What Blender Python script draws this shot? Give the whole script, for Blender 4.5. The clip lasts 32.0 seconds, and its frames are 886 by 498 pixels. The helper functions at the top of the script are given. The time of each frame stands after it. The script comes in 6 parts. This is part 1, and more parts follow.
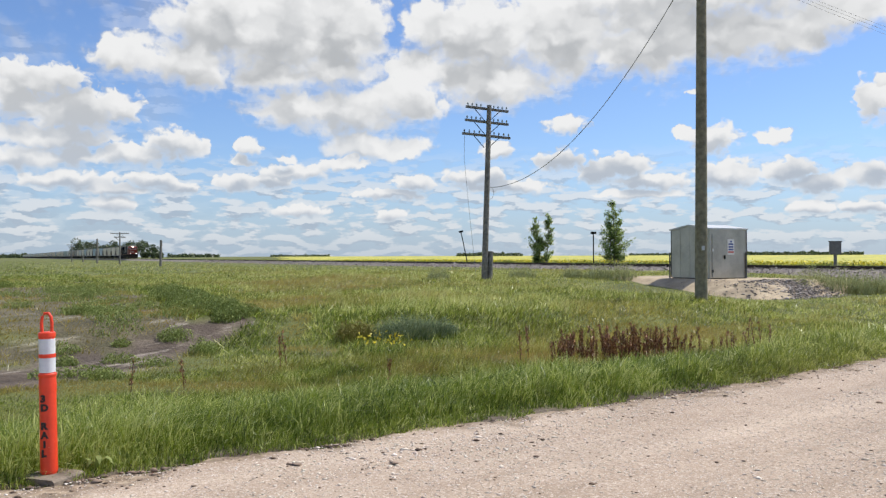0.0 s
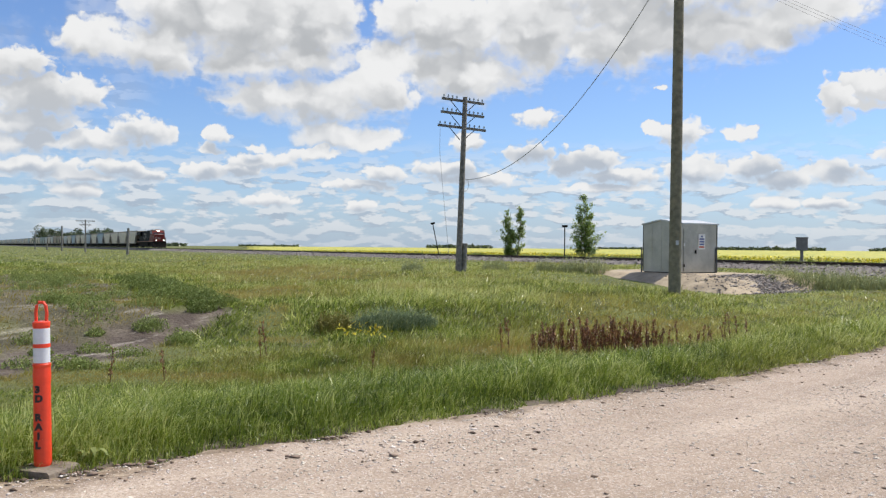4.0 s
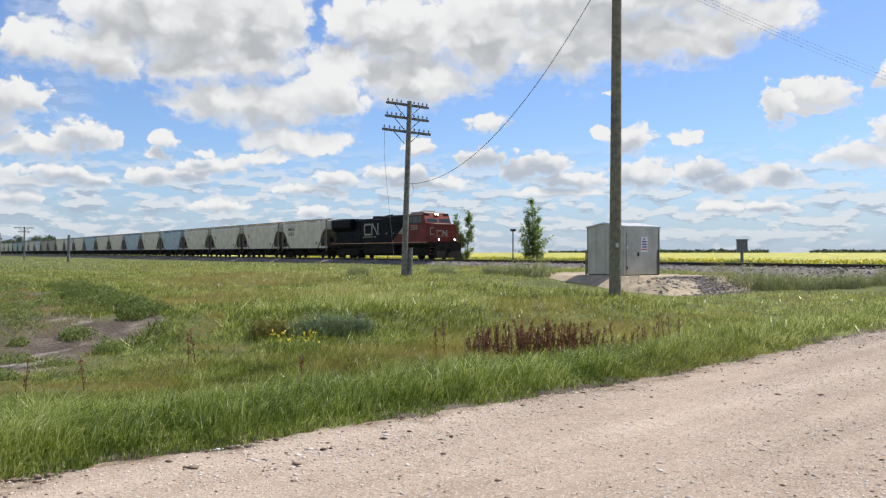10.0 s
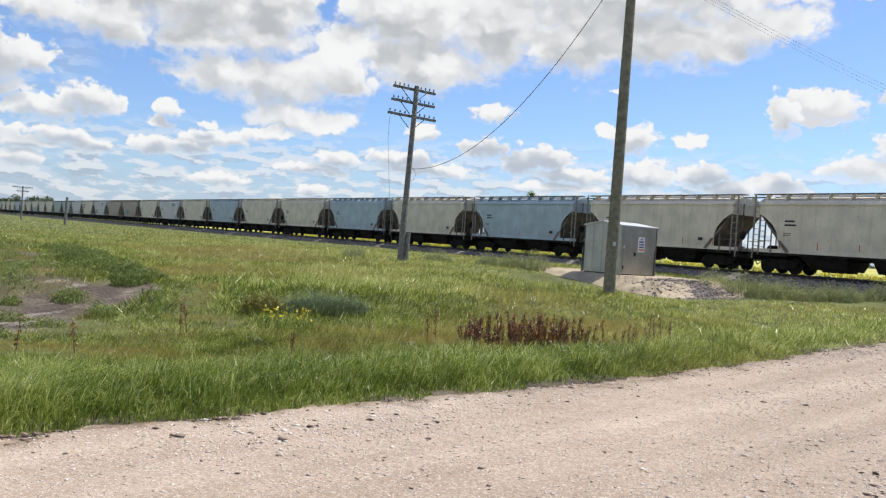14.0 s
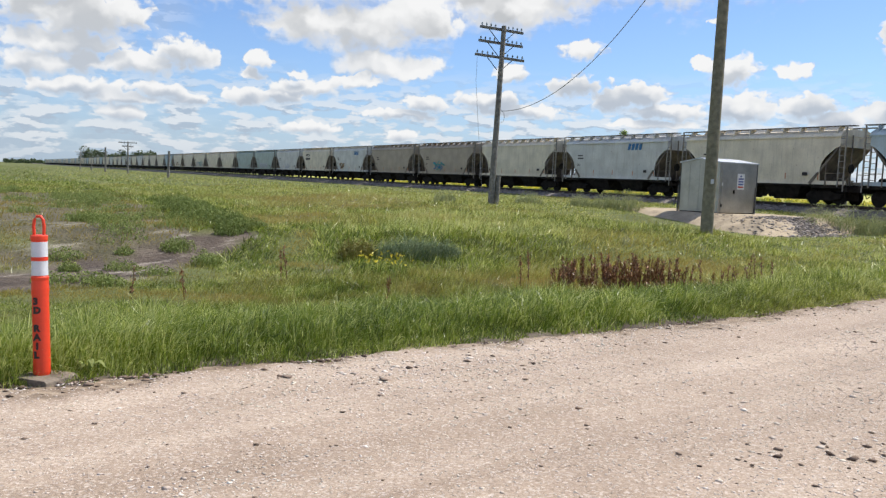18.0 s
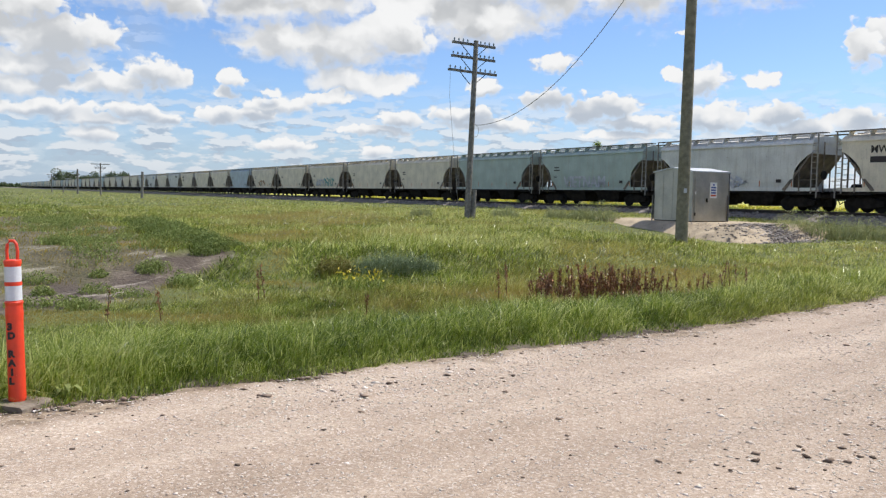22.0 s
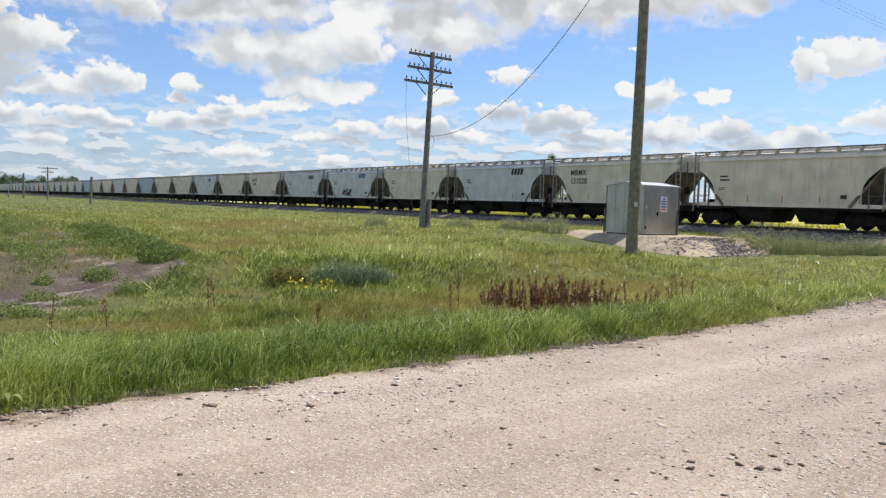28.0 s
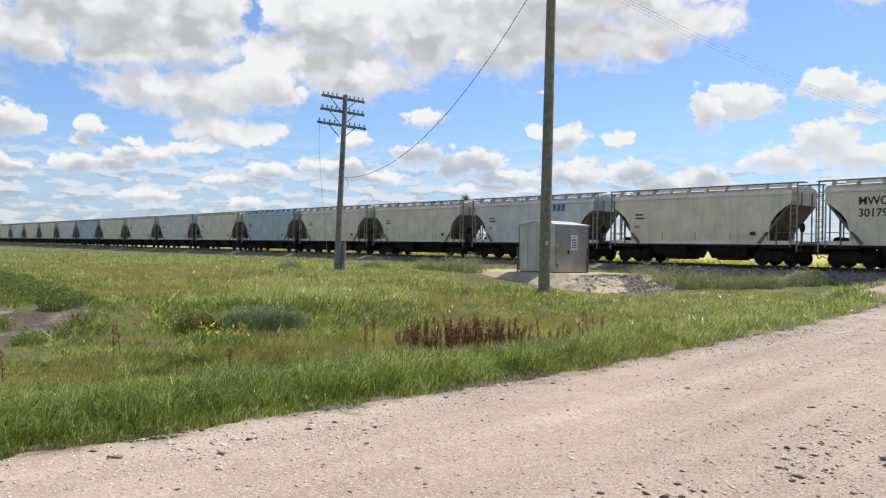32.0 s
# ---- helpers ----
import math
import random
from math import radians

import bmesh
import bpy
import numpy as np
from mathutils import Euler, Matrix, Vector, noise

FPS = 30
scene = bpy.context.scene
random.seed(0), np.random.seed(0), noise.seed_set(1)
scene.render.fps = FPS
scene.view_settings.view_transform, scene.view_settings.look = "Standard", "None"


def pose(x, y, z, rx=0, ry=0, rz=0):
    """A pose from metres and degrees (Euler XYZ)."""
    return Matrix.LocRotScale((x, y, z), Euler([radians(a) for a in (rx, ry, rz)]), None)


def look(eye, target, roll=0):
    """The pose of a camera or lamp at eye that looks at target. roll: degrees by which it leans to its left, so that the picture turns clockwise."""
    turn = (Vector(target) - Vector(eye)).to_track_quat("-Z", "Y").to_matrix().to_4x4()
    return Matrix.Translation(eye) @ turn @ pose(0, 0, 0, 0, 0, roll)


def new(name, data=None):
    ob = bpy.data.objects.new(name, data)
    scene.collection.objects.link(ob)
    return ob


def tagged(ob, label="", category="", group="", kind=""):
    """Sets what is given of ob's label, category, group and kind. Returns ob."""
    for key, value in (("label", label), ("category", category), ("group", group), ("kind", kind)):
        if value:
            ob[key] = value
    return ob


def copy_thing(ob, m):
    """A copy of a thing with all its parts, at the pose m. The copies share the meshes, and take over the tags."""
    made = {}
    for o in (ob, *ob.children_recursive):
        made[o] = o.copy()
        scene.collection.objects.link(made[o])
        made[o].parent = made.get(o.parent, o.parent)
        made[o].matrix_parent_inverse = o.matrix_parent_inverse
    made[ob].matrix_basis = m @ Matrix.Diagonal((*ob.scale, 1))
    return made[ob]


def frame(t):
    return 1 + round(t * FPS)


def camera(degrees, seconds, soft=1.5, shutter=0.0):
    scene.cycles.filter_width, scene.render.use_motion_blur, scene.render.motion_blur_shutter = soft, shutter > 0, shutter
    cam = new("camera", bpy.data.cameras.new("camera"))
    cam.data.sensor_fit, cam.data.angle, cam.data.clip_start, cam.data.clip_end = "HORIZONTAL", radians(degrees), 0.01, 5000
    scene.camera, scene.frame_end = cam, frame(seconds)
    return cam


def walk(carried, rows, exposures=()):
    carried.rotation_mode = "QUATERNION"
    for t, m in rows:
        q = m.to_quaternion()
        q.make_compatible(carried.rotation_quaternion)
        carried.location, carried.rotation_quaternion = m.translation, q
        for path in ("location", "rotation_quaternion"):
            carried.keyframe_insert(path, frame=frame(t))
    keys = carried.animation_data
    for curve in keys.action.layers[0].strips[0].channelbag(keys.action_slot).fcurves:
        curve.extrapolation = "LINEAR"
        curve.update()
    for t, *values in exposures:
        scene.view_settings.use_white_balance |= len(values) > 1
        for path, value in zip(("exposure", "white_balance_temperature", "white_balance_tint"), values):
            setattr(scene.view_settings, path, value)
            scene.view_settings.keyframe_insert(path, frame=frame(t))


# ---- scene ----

def gaze(x, y, z, pitch, roll, yaw):
    """A camera pose: yaw to the right, pitch up, roll as the right side rises, in degrees."""
    return pose(x, y, z, 0, 0, -yaw) @ pose(0, 0, 0, 90 + pitch) @ pose(0, 0, 0, 0, 0, roll)


cam = camera(57.48, 32.0, soft=1.3)
PATH = [
    (0, 0.046, -0.025, 1.514, 0.48, -0.20, 0.01),
    (0.5, 0.028, -0.025, 1.532, -0.05, 0.17, 0.05),
    (1, -0.058, -0.001, 1.528, -0.41, 0.22, 0.45),
    (1.5, -0.143, 0.012, 1.526, 0.16, 0.24, 0.86),
    (2, -0.173, 0.010, 1.516, -0.27, 0.71, 0.94),
    (2.5, -0.177, 0.007, 1.521, -0.18, 0.12, 1.33),
    (3, -0.178, 0.003, 1.523, -0.35, 0.46, 1.65),
    (3.5, -0.189, 0.012, 1.514, -0.17, 0.50, 1.99),
    (5.5, -0.159, -0.031, 1.531, -0.05, 0.44, 3.50),
    (6, -0.119, 0.039, 1.515, -0.06, 0.30, 4.66),
    (6.5, -0.045, 0.066, 1.509, -0.01, 0.11, 4.60),
    (7, 0.057, 0.075, 1.510, -0.00, 0.71, 3.95),
    (7.5, 0.121, 0.074, 1.509, -0.14, 0.18, 4.02),
    (8, 0.145, 0.088, 1.501, -0.21, 0.27, 3.95),
    (8.5, 0.154, 0.105, 1.505, -0.12, -0.26, 4.14),
    (9, 0.155, 0.079, 1.515, -0.04, -0.28, 4.23),
    (9.5, 0.159, 0.103, 1.500, 0.20, -0.25, 4.31),
    (10, 0.159, 0.094, 1.496, 0.24, -0.01, 5.55),
    (10.5, 0.140, 0.072, 1.504, -0.05, 0.59, 7.60),
    (11, 0.073, 0.018, 1.518, -0.15, 1.23, 11.19),
    (11.5, -0.032, -0.022, 1.519, -0.18, 1.08, 15.09),
    (12, -0.076, -0.043, 1.520, 0.74, 0.60, 17.78),
    (12.5, -0.081, -0.053, 1.515, 0.38, 3.11, 18.24),
    (13, -0.017, 0.019, 1.496, -0.90, 8.49, 13.21),
    (13.5, 0.076, 0.052, 1.489, -1.33, 10.73, 9.13),
    (14, 0.147, 0.074, 1.491, -0.65, 3.79, 5.80),
    (14.5, 0.163, 0.057, 1.482, -0.54, 1.35, 2.55),
    (16.5, 0.115, 0.016, 1.498, -2.64, 2.02, 0.73),
    (17, 0.120, 0.045, 1.495, -3.61, 1.67, -0.05),
    (17.5, 0.131, 0.058, 1.485, -4.37, 1.48, -0.28),
    (18, 0.124, 0.052, 1.490, -4.97, 2.23, -0.41),
    (18.5, 0.114, 0.050, 1.487, -4.58, 2.85, -0.78),
    (19, 0.115, 0.048, 1.492, -4.29, 2.48, -0.40),
    (19.5, 0.123, 0.043, 1.485, -4.32, 1.94, -0.08),
    (20, 0.124, 0.040, 1.493, -4.30, 1.60, 0.23),
    (20.5, 0.124, 0.031, 1.492, -4.33, 1.51, 0.55),
    (21, 0.133, 0.020, 1.490, -4.26, 1.08, 0.77),
    (21.5, 0.132, 0.010, 1.493, -4.15, 1.18, 1.02),
    (22, 0.128, 0.022, 1.494, -3.90, 0.98, 1.15),
    (22.5, 0.136, 0.002, 1.499, -3.67, 1.02, 1.63),
    (23, 0.145, 0.011, 1.493, -4.47, 0.34, 2.23),
    (23.5, 0.144, 0.030, 1.485, -4.76, 0.05, 2.43),
    (24, 0.155, 0.007, 1.500, -4.24, 0.89, 6.10),
    (24.5, 0.156, -0.011, 1.499, -3.00, 0.90, 7.99),
    (25, 0.145, -0.015, 1.498, -2.90, 2.37, 4.44),
    (25.5, 0.144, -0.008, 1.493, -3.52, 2.97, 2.38),
    (26, 0.150, -0.024, 1.499, -3.33, 2.20, 2.45),
    (26.5, 0.148, -0.023, 1.502, -3.44, 2.12, 2.81),
    (28.5, 0.187, -0.069, 1.514, -2.67, 1.68, 5.39),
    (29, 0.192, -0.079, 1.519, -1.52, 1.75, 6.62),
    (29.5, 0.186, -0.086, 1.516, -1.29, 2.11, 7.11),
    (30, 0.189, -0.103, 1.513, -1.18, 2.38, 7.16),
    (30.5, 0.185, -0.101, 1.515, -1.16, 2.34, 8.31),
    (31, 0.192, -0.113, 1.514, -0.73, 1.76, 8.11),
    (31.5, 0.205, -0.123, 1.516, -0.34, 1.14, 10.27),
    (32, 0.196, -0.127, 1.511, -0.08, 1.02, 10.19),
]
walk(cam, [(t, gaze(x, y, z, pitch, roll, yaw)) for t, x, y, z, pitch, roll, yaw in PATH],
     exposures=[(0, 0.0), (11, 0.02), (13.5, 0.09), (32, 0.07)])

# ---- light ----
SUN_AZ, SUN_EL = radians(62), radians(57)
sun = new("sun", bpy.data.lights.new("sun", "SUN"))
sun.data.energy, sun.data.angle, sun.data.color = 5.0, radians(0.6), (1.0, 0.95, 0.86)
sun.matrix_world = look((60, 30, 90), Vector((60, 30, 90)) - Vector((math.sin(SUN_AZ) * math.cos(SUN_EL), math.cos(SUN_AZ) * math.cos(SUN_EL), math.sin(SUN_EL))))

# fair-weather cumulus: centre azimuth, centre height, half width, half height of each head, in degrees
HIGH_BANK = [
    (-15.0, 15.5, 4.5, 2.81), (-11.2, 15.2, 5.9, 3.81), (-16.9, 13.0, 3.5, 2.0), (-21.5, 13.2, 2.6, 1.52),
    (-7.3, 15.3, 3.6, 3.81), (-12.0, 12.5, 3.5, 1.4), (-7.7, 13.0, 3.6, 1.6), (-10.4, 10.1, 3.2, 1.4),
    (-6.5, 10.2, 4.4, 1.8), (-2.5, 11.0, 2.8, 2.0), (-5.7, 7.9, 2.8, 1.12), (-3.3, 7.6, 2.4, 0.88),
]
BROAD_BANK = [
    (-0.5, 15.8, 2.4, 2.0), (2.7, 15.4, 5.2, 2.81), (3.5, 12.3, 4.8, 2.0), (-1.7, 12.8, 2.4, 1.8),
    (8.7, 15.2, 4.8, 3.21), (13.3, 13.9, 3.5, 2.0), (15.2, 14.8, 3.9, 3.21), (19.6, 14.5, 4.5, 2.4),
    (23.4, 14.1, 2.9, 1.6), (18.2, 17.4, 11.4, 2.4), (26.1, 15.3, 4.0, 1.4),
]
MIDDLE_BANK = [
    (-26.9, 11.2, 3.2, 1.28), (-25.2, 11.5, 1.8, 1.0), (-27.8, 10.0, 2.1, 2.0), (-24.9, 9.4, 4.0, 1.8),
    (-21.9, 9.8, 1.7, 1.2), (-25.6, 7.7, 4.3, 1.0), (-26.9, 6.3, 2.5, 1.12), (-24.4, 6.6, 1.8, 0.88),
    (-21.2, 6.7, 3.0, 0.96), (-18.3, 7.6, 2.3, 1.2), (-13.5, 7.5, 0.9, 0.72), (-13.9, 6.6, 0.8, 0.6),
    (-11.0, 6.8, 0.9, 0.48), (-10.1, 5.9, 3.2, 0.8), (-6.9, 6.5, 1.6, 0.64), (8.8, 9.1, 1.7, 0.72),
    (3.9, 7.5, 1.4, 0.72), (17.2, 8.2, 1.3, 0.4), (18.7, 7.8, 1.9, 1.0), (22.5, 7.8, 1.5, 0.52),
    (28.1, 9.5, 1.1, 1.4), (17.0, 10.9, 0.4, 0.32),
]
LOW_BANK = [
    (-24.9, 4.9, 3.6, 0.64), (-19.8, 5.1, 2.1, 0.64), (-22.2, 4.4, 3.0, 0.48), (-18.0, 4.7, 1.7, 0.56),
    (-14.3, 5.0, 1.7, 0.72), (-12.0, 5.2, 2.0, 0.48), (-2.1, 5.1, 2.0, 0.64), (-3.7, 4.3, 3.2, 0.44),
    (-22.2, 3.4, 1.7, 0.64), (-10.1, 3.2, 2.4, 0.48), (-3.7, 2.9, 1.3, 0.48), (2.3, 5.5, 2.4, 0.72),
    (4.7, 4.9, 4.0, 0.56), (8.0, 6.6, 1.9, 0.88), (12.5, 6.1, 2.7, 1.0), (11.0, 5.6, 2.0, 0.8),
    (14.4, 5.1, 3.5, 0.72), (19.5, 5.3, 2.3, 1.12), (23.0, 5.4, 2.2, 0.88), (25.0, 4.7, 2.2, 0.8),
    (27.9, 5.0, 2.1, 1.0), (24.5, 3.1, 1.8, 0.48), (27.4, 3.0, 1.8, 0.48), (13.6, 4.2, 3.5, 0.4),
]
EAST_BANK = [
    (30.4, 10.2, 2.5, 1.28), (29.4, 9.3, 1.8, 0.6), (35.8, 10.7, 2.3, 1.12), (38.3, 10.1, 2.3, 0.72),
    (41.7, 10.0, 2.9, 1.28), (45.3, 9.6, 2.8, 1.6), (37.2, 8.8, 1.5, 0.56), (32.8, 17.0, 0.9, 0.56),
    (37.9, 16.5, 2.3, 1.4), (41.0, 14.7, 0.7, 0.88), (39.3, 16.9, 3.4, 0.8), (35.4, 7.4, 2.3, 1.4),
    (32.9, 6.1, 2.7, 1.0), (37.2, 6.2, 3.4, 1.2), (40.7, 6.1, 2.6, 1.12), (44.4, 7.0, 2.5, 1.2),
    (45.6, 4.9, 2.8, 1.2), (43.7, 3.8, 2.5, 1.2),
]


def build_sky():
    world = bpy.data.worlds.new("prairie_sky")
    scene.world = world
    world.use_nodes = True
    nt = world.node_tree
    nt.nodes.clear()
    N, L = nt.nodes.new, nt.links.new

    def vm(op, a, b=None, c=None):
        n = N("ShaderNodeVectorMath")
        n.operation = op
        for i, v in enumerate((a, b, c)):
            if v is None:
                continue
            if isinstance(v, (tuple, list)):
                n.inputs[i].default_value = v
            else:
                L(v, n.inputs[i])
        return n.outputs["Value"] if op in ("LENGTH", "DOT_PRODUCT") else n.outputs["Vector"]

    def ma(op, a, b=None, c=None, clamp=False):
        n = N("ShaderNodeMath")
        n.operation, n.use_clamp = op, clamp
        for i, v in enumerate((a, b, c)):
            if v is None:
                continue
            if isinstance(v, (int, float)):
                n.inputs[i].default_value = v
            else:
                L(v, n.inputs[i])
        return n.outputs[0]

    def ramp(v, lo, hi, a=0.0, b=1.0):
        n = N("ShaderNodeMapRange")
        n.interpolation_type = "SMOOTHSTEP"
        L(v, n.inputs[0])
        for i, q in zip((1, 2, 3, 4), (lo, hi, a, b)):
            n.inputs[i].default_value = q
        return n.outputs[0]

    def fbm(vec, scale, detail, rough=0.55):
        n = N("ShaderNodeTexNoise")
        n.inputs["Scale"].default_value, n.inputs["Detail"].default_value, n.inputs["Roughness"].default_value = scale, detail, rough
        L(vec, n.inputs["Vector"])
        return n

    geo = N("ShaderNodeTexCoord").outputs["Generated"]
    xyz = N("ShaderNodeSeparateXYZ")
    L(geo, xyz.inputs[0])
    az = ma("MULTIPLY", ma("ARCTAN2", xyz.outputs[0], xyz.outputs[1]), 57.2958)
    el = ma("MULTIPLY", ma("ARCSINE", xyz.outputs[2]), 57.2958)
    flat = N("ShaderNodeCombineXYZ")
    L(az, flat.inputs[0]), L(el, flat.inputs[1])
    p = flat.outputs[0]
    # billows: two sizes of warp, less of it near the skyline
    near = ramp(el, 0.5, 10.0, 0.30, 1.0)
    big = vm("SUBTRACT", fbm(p, 0.30, 2).outputs["Color"], (0.5, 0.5, 0.5))
    fine = vm("SUBTRACT", fbm(p, 1.15, 3, 0.45).outputs["Color"], (0.5, 0.5, 0.5))
    warp = vm("ADD", vm("MULTIPLY", big, (1.8, 1.2, 0)), vm("MULTIPLY", fine, (1.5, 1.2, 0)))
    scaled = N("ShaderNodeVectorMath")
    scaled.operation = "SCALE"
    L(warp, scaled.inputs[0]), L(near, scaled.inputs["Scale"])
    q = vm("ADD", p, scaled.outputs[0])

    def billow(vec, scale, detail):
        n = N("ShaderNodeTexVoronoi")
        n.feature = "SMOOTH_F1"
        n.inputs["Scale"].default_value, n.inputs["Smoothness"].default_value = scale, 0.5
        n.inputs["Detail"].default_value, n.inputs["Roughness"].default_value = detail, 0.5
        L(vec, n.inputs["Vector"])
        return ma("SUBTRACT", 0.42, n.outputs["Distance"])

    def mixed(fac, a, b):
        n = N("ShaderNodeMix")
        for k, v in ((0, fac), (2, a), (3, b)):
            if isinstance(v, (int, float)):
                n.inputs[k].default_value = v
            else:
                L(v, n.inputs[k])
        return n.outputs[0]

    def field(vec, bank):
        low = None
        for a, e, w, h in bank:
            d = vm("LENGTH", vm("MULTIPLY_ADD", vec, (1 / w, 1 / h, 0), (-a / w, -e / h, 0)))
            low = d if low is None else ma("SMOOTH_MIN", low, d, 0.22)
        return ma("SUBTRACT", 1.0, low)

    # rounded heads, finer for the lower and farther clouds
    tall = vm("MULTIPLY", q, (1.0, 1.3, 0))
    heads, knobs = billow(tall, 0.55, 2.0), billow(tall, 1.3, 1.5)
    wisps = ma("SUBTRACT", fbm(p, 1.6, 4, 0.5).outputs["Fac"], 0.5)
    haze_in = ma("SUBTRACT", fbm(vm("MULTIPLY", q, (0.7, 1.3, 0)), 0.5, 2, 0.4).outputs["Fac"], 0.5)
    soft_lump = billow(tall, 0.75, 0.0)
    mass, grey = 0.0, 0.2
    for bank, lift, lump, swollen, most, deepest in ((LOW_BANK, (0.05, 0.45, 0), knobs, 0.22, 0.85, 0.8), (EAST_BANK, (0.1, 0.75, 0), knobs, 0.20, 0.48, 0.8), (MIDDLE_BANK, (0.1, 0.80, 0), knobs, 0.20, 0.80, 0.9), (BROAD_BANK, (0.2, 1.5, 0), heads, 0.34, 0.95, 1.22), (HIGH_BANK, (0.2, 1.35, 0), heads, 0.30, 0.95, 1.25)):
        here, above = field(q, bank), field(vm("ADD", q, lift), bank)
        body = ma("ADD", ma("ADD", here, ma("MULTIPLY_ADD", lump, 0.55, swollen)), ma("MULTIPLY", wisps, 0.50))
        crisp, faint = ramp(body, -0.10, 0.26), ramp(body, -0.25, 0.60)
        under = ramp(ma("SUBTRACT", above, here), -0.25, 0.35)
        cover = mixed(under, crisp, faint)
        inner = ma("ADD", above, ma("ADD", ma("MULTIPLY", haze_in, 1.4), ma("MULTIPLY", soft_lump, -0.7)))
        base = ramp(inner, -0.15, deepest, 0.0, most)
        grey = mixed(cover, grey, base)
        mass = ma("MAXIMUM", mass, cover)
    # streets of small flat clouds stacked towards the skyline, white above and grey below
    def street(vec):
        return fbm(vm("MULTIPLY", vec, (0.34, 1.0, 0)), 1.35, 5, 0.5).outputs["Fac"]

    streets = street(p)
    above_it = street(vm("ADD", p, (0.05, 0.35, 0)))
    lowest = ma("MULTIPLY", ramp(el, 8.0, 4.0), ramp(el, 0.2, 2.0, 0.55, 1.0))
    band = ma("MULTIPLY", ramp(streets, 0.44, 0.55), ma("MULTIPLY", lowest, 0.72))
    loose_grey = ramp(ma("SUBTRACT", above_it, streets), -0.05, 0.07, 0.0, 1.0)
    haze = ramp(el, 8.0, 0.0, 0.0, 0.62)
    # clouds beyond the view go on in the same way
    wide = ramp(fbm(vm("MULTIPLY", geo, (2.0, 2.0, 4.0)), 1.7, 6).outputs["Fac"], 0.50, 0.60)
    aside = ma("MAXIMUM", ramp(el, 18.0, 24.0), ma("MAXIMUM", ramp(az, 52.0, 58.0), ramp(az, -32.0, -38.0)))
    other = ma("MULTIPLY", ma("MULTIPLY", wide, aside), 0.9)
    veil = ma("MULTIPLY", ma("MULTIPLY", ramp(fbm(p, 0.22, 4).outputs["Fac"], 0.40, 0.66), ramp(az, -14.0, -24.0)), 0.5)
    loose = ma("MAXIMUM", ma("MAXIMUM", band, other), veil)
    grey = ma("MAXIMUM", grey, ma("MULTIPLY", ma("SUBTRACT", 1.0, mass), loose_grey))
    mass = ma("MAXIMUM", mass, loose)
    tone = N("ShaderNodeMix")
    tone.data_type = "RGBA"
    L(grey, tone.inputs["Factor"])
    deep = N("ShaderNodeMix")
    deep.data_type = "RGBA"
    L(ramp(el, 4.0, 12.0), deep.inputs["Factor"])
    deep.inputs["A"].default_value, deep.inputs["B"].default_value = (5.3, 6.2, 7.5, 1), (6.1, 6.35, 6.65, 1)
    tone.inputs["A"].default_value = (11.5, 11.55, 11.6, 1)
    L(deep.outputs["Result"], tone.inputs["B"])
    sky = N("ShaderNodeTexSky")
    sky.sky_type, sky.sun_disc = "NISHITA", False
    sky.sun_elevation, sky.sun_rotation = SUN_EL, SUN_AZ
    sky.air_density, sky.dust_density, sky.ozone_density = 1.0, 0.6, 1.5
    blue = N("ShaderNodeMix")
    blue.data_type, blue.blend_type = "RGBA", "MULTIPLY"
    blue.inputs["Factor"].default_value = 1.0
    L(sky.outputs[0], blue.inputs["A"])
    blue.inputs["B"].default_value = (1.25, 1.50, 1.95, 1)
    hazed = N("ShaderNodeMix")
    hazed.data_type = "RGBA"
    L(haze, hazed.inputs["Factor"]), L(blue.outputs["Result"], hazed.inputs["A"])
    hazed.inputs["B"].default_value = (5.3, 6.9, 9.2, 1)
    mix = N("ShaderNodeMix")
    mix.data_type = "RGBA"
    L(mass, mix.inputs["Factor"]), L(hazed.outputs["Result"], mix.inputs["A"]), L(tone.outputs["Result"], mix.inputs["B"])
    out, bg = N("ShaderNodeOutputWorld"), N("ShaderNodeBackground")
    bg.inputs["Strength"].default_value = 0.075
    L(mix.outputs["Result"], bg.inputs["Color"]), L(bg.outputs[0], out.inputs[0])


build_sky()


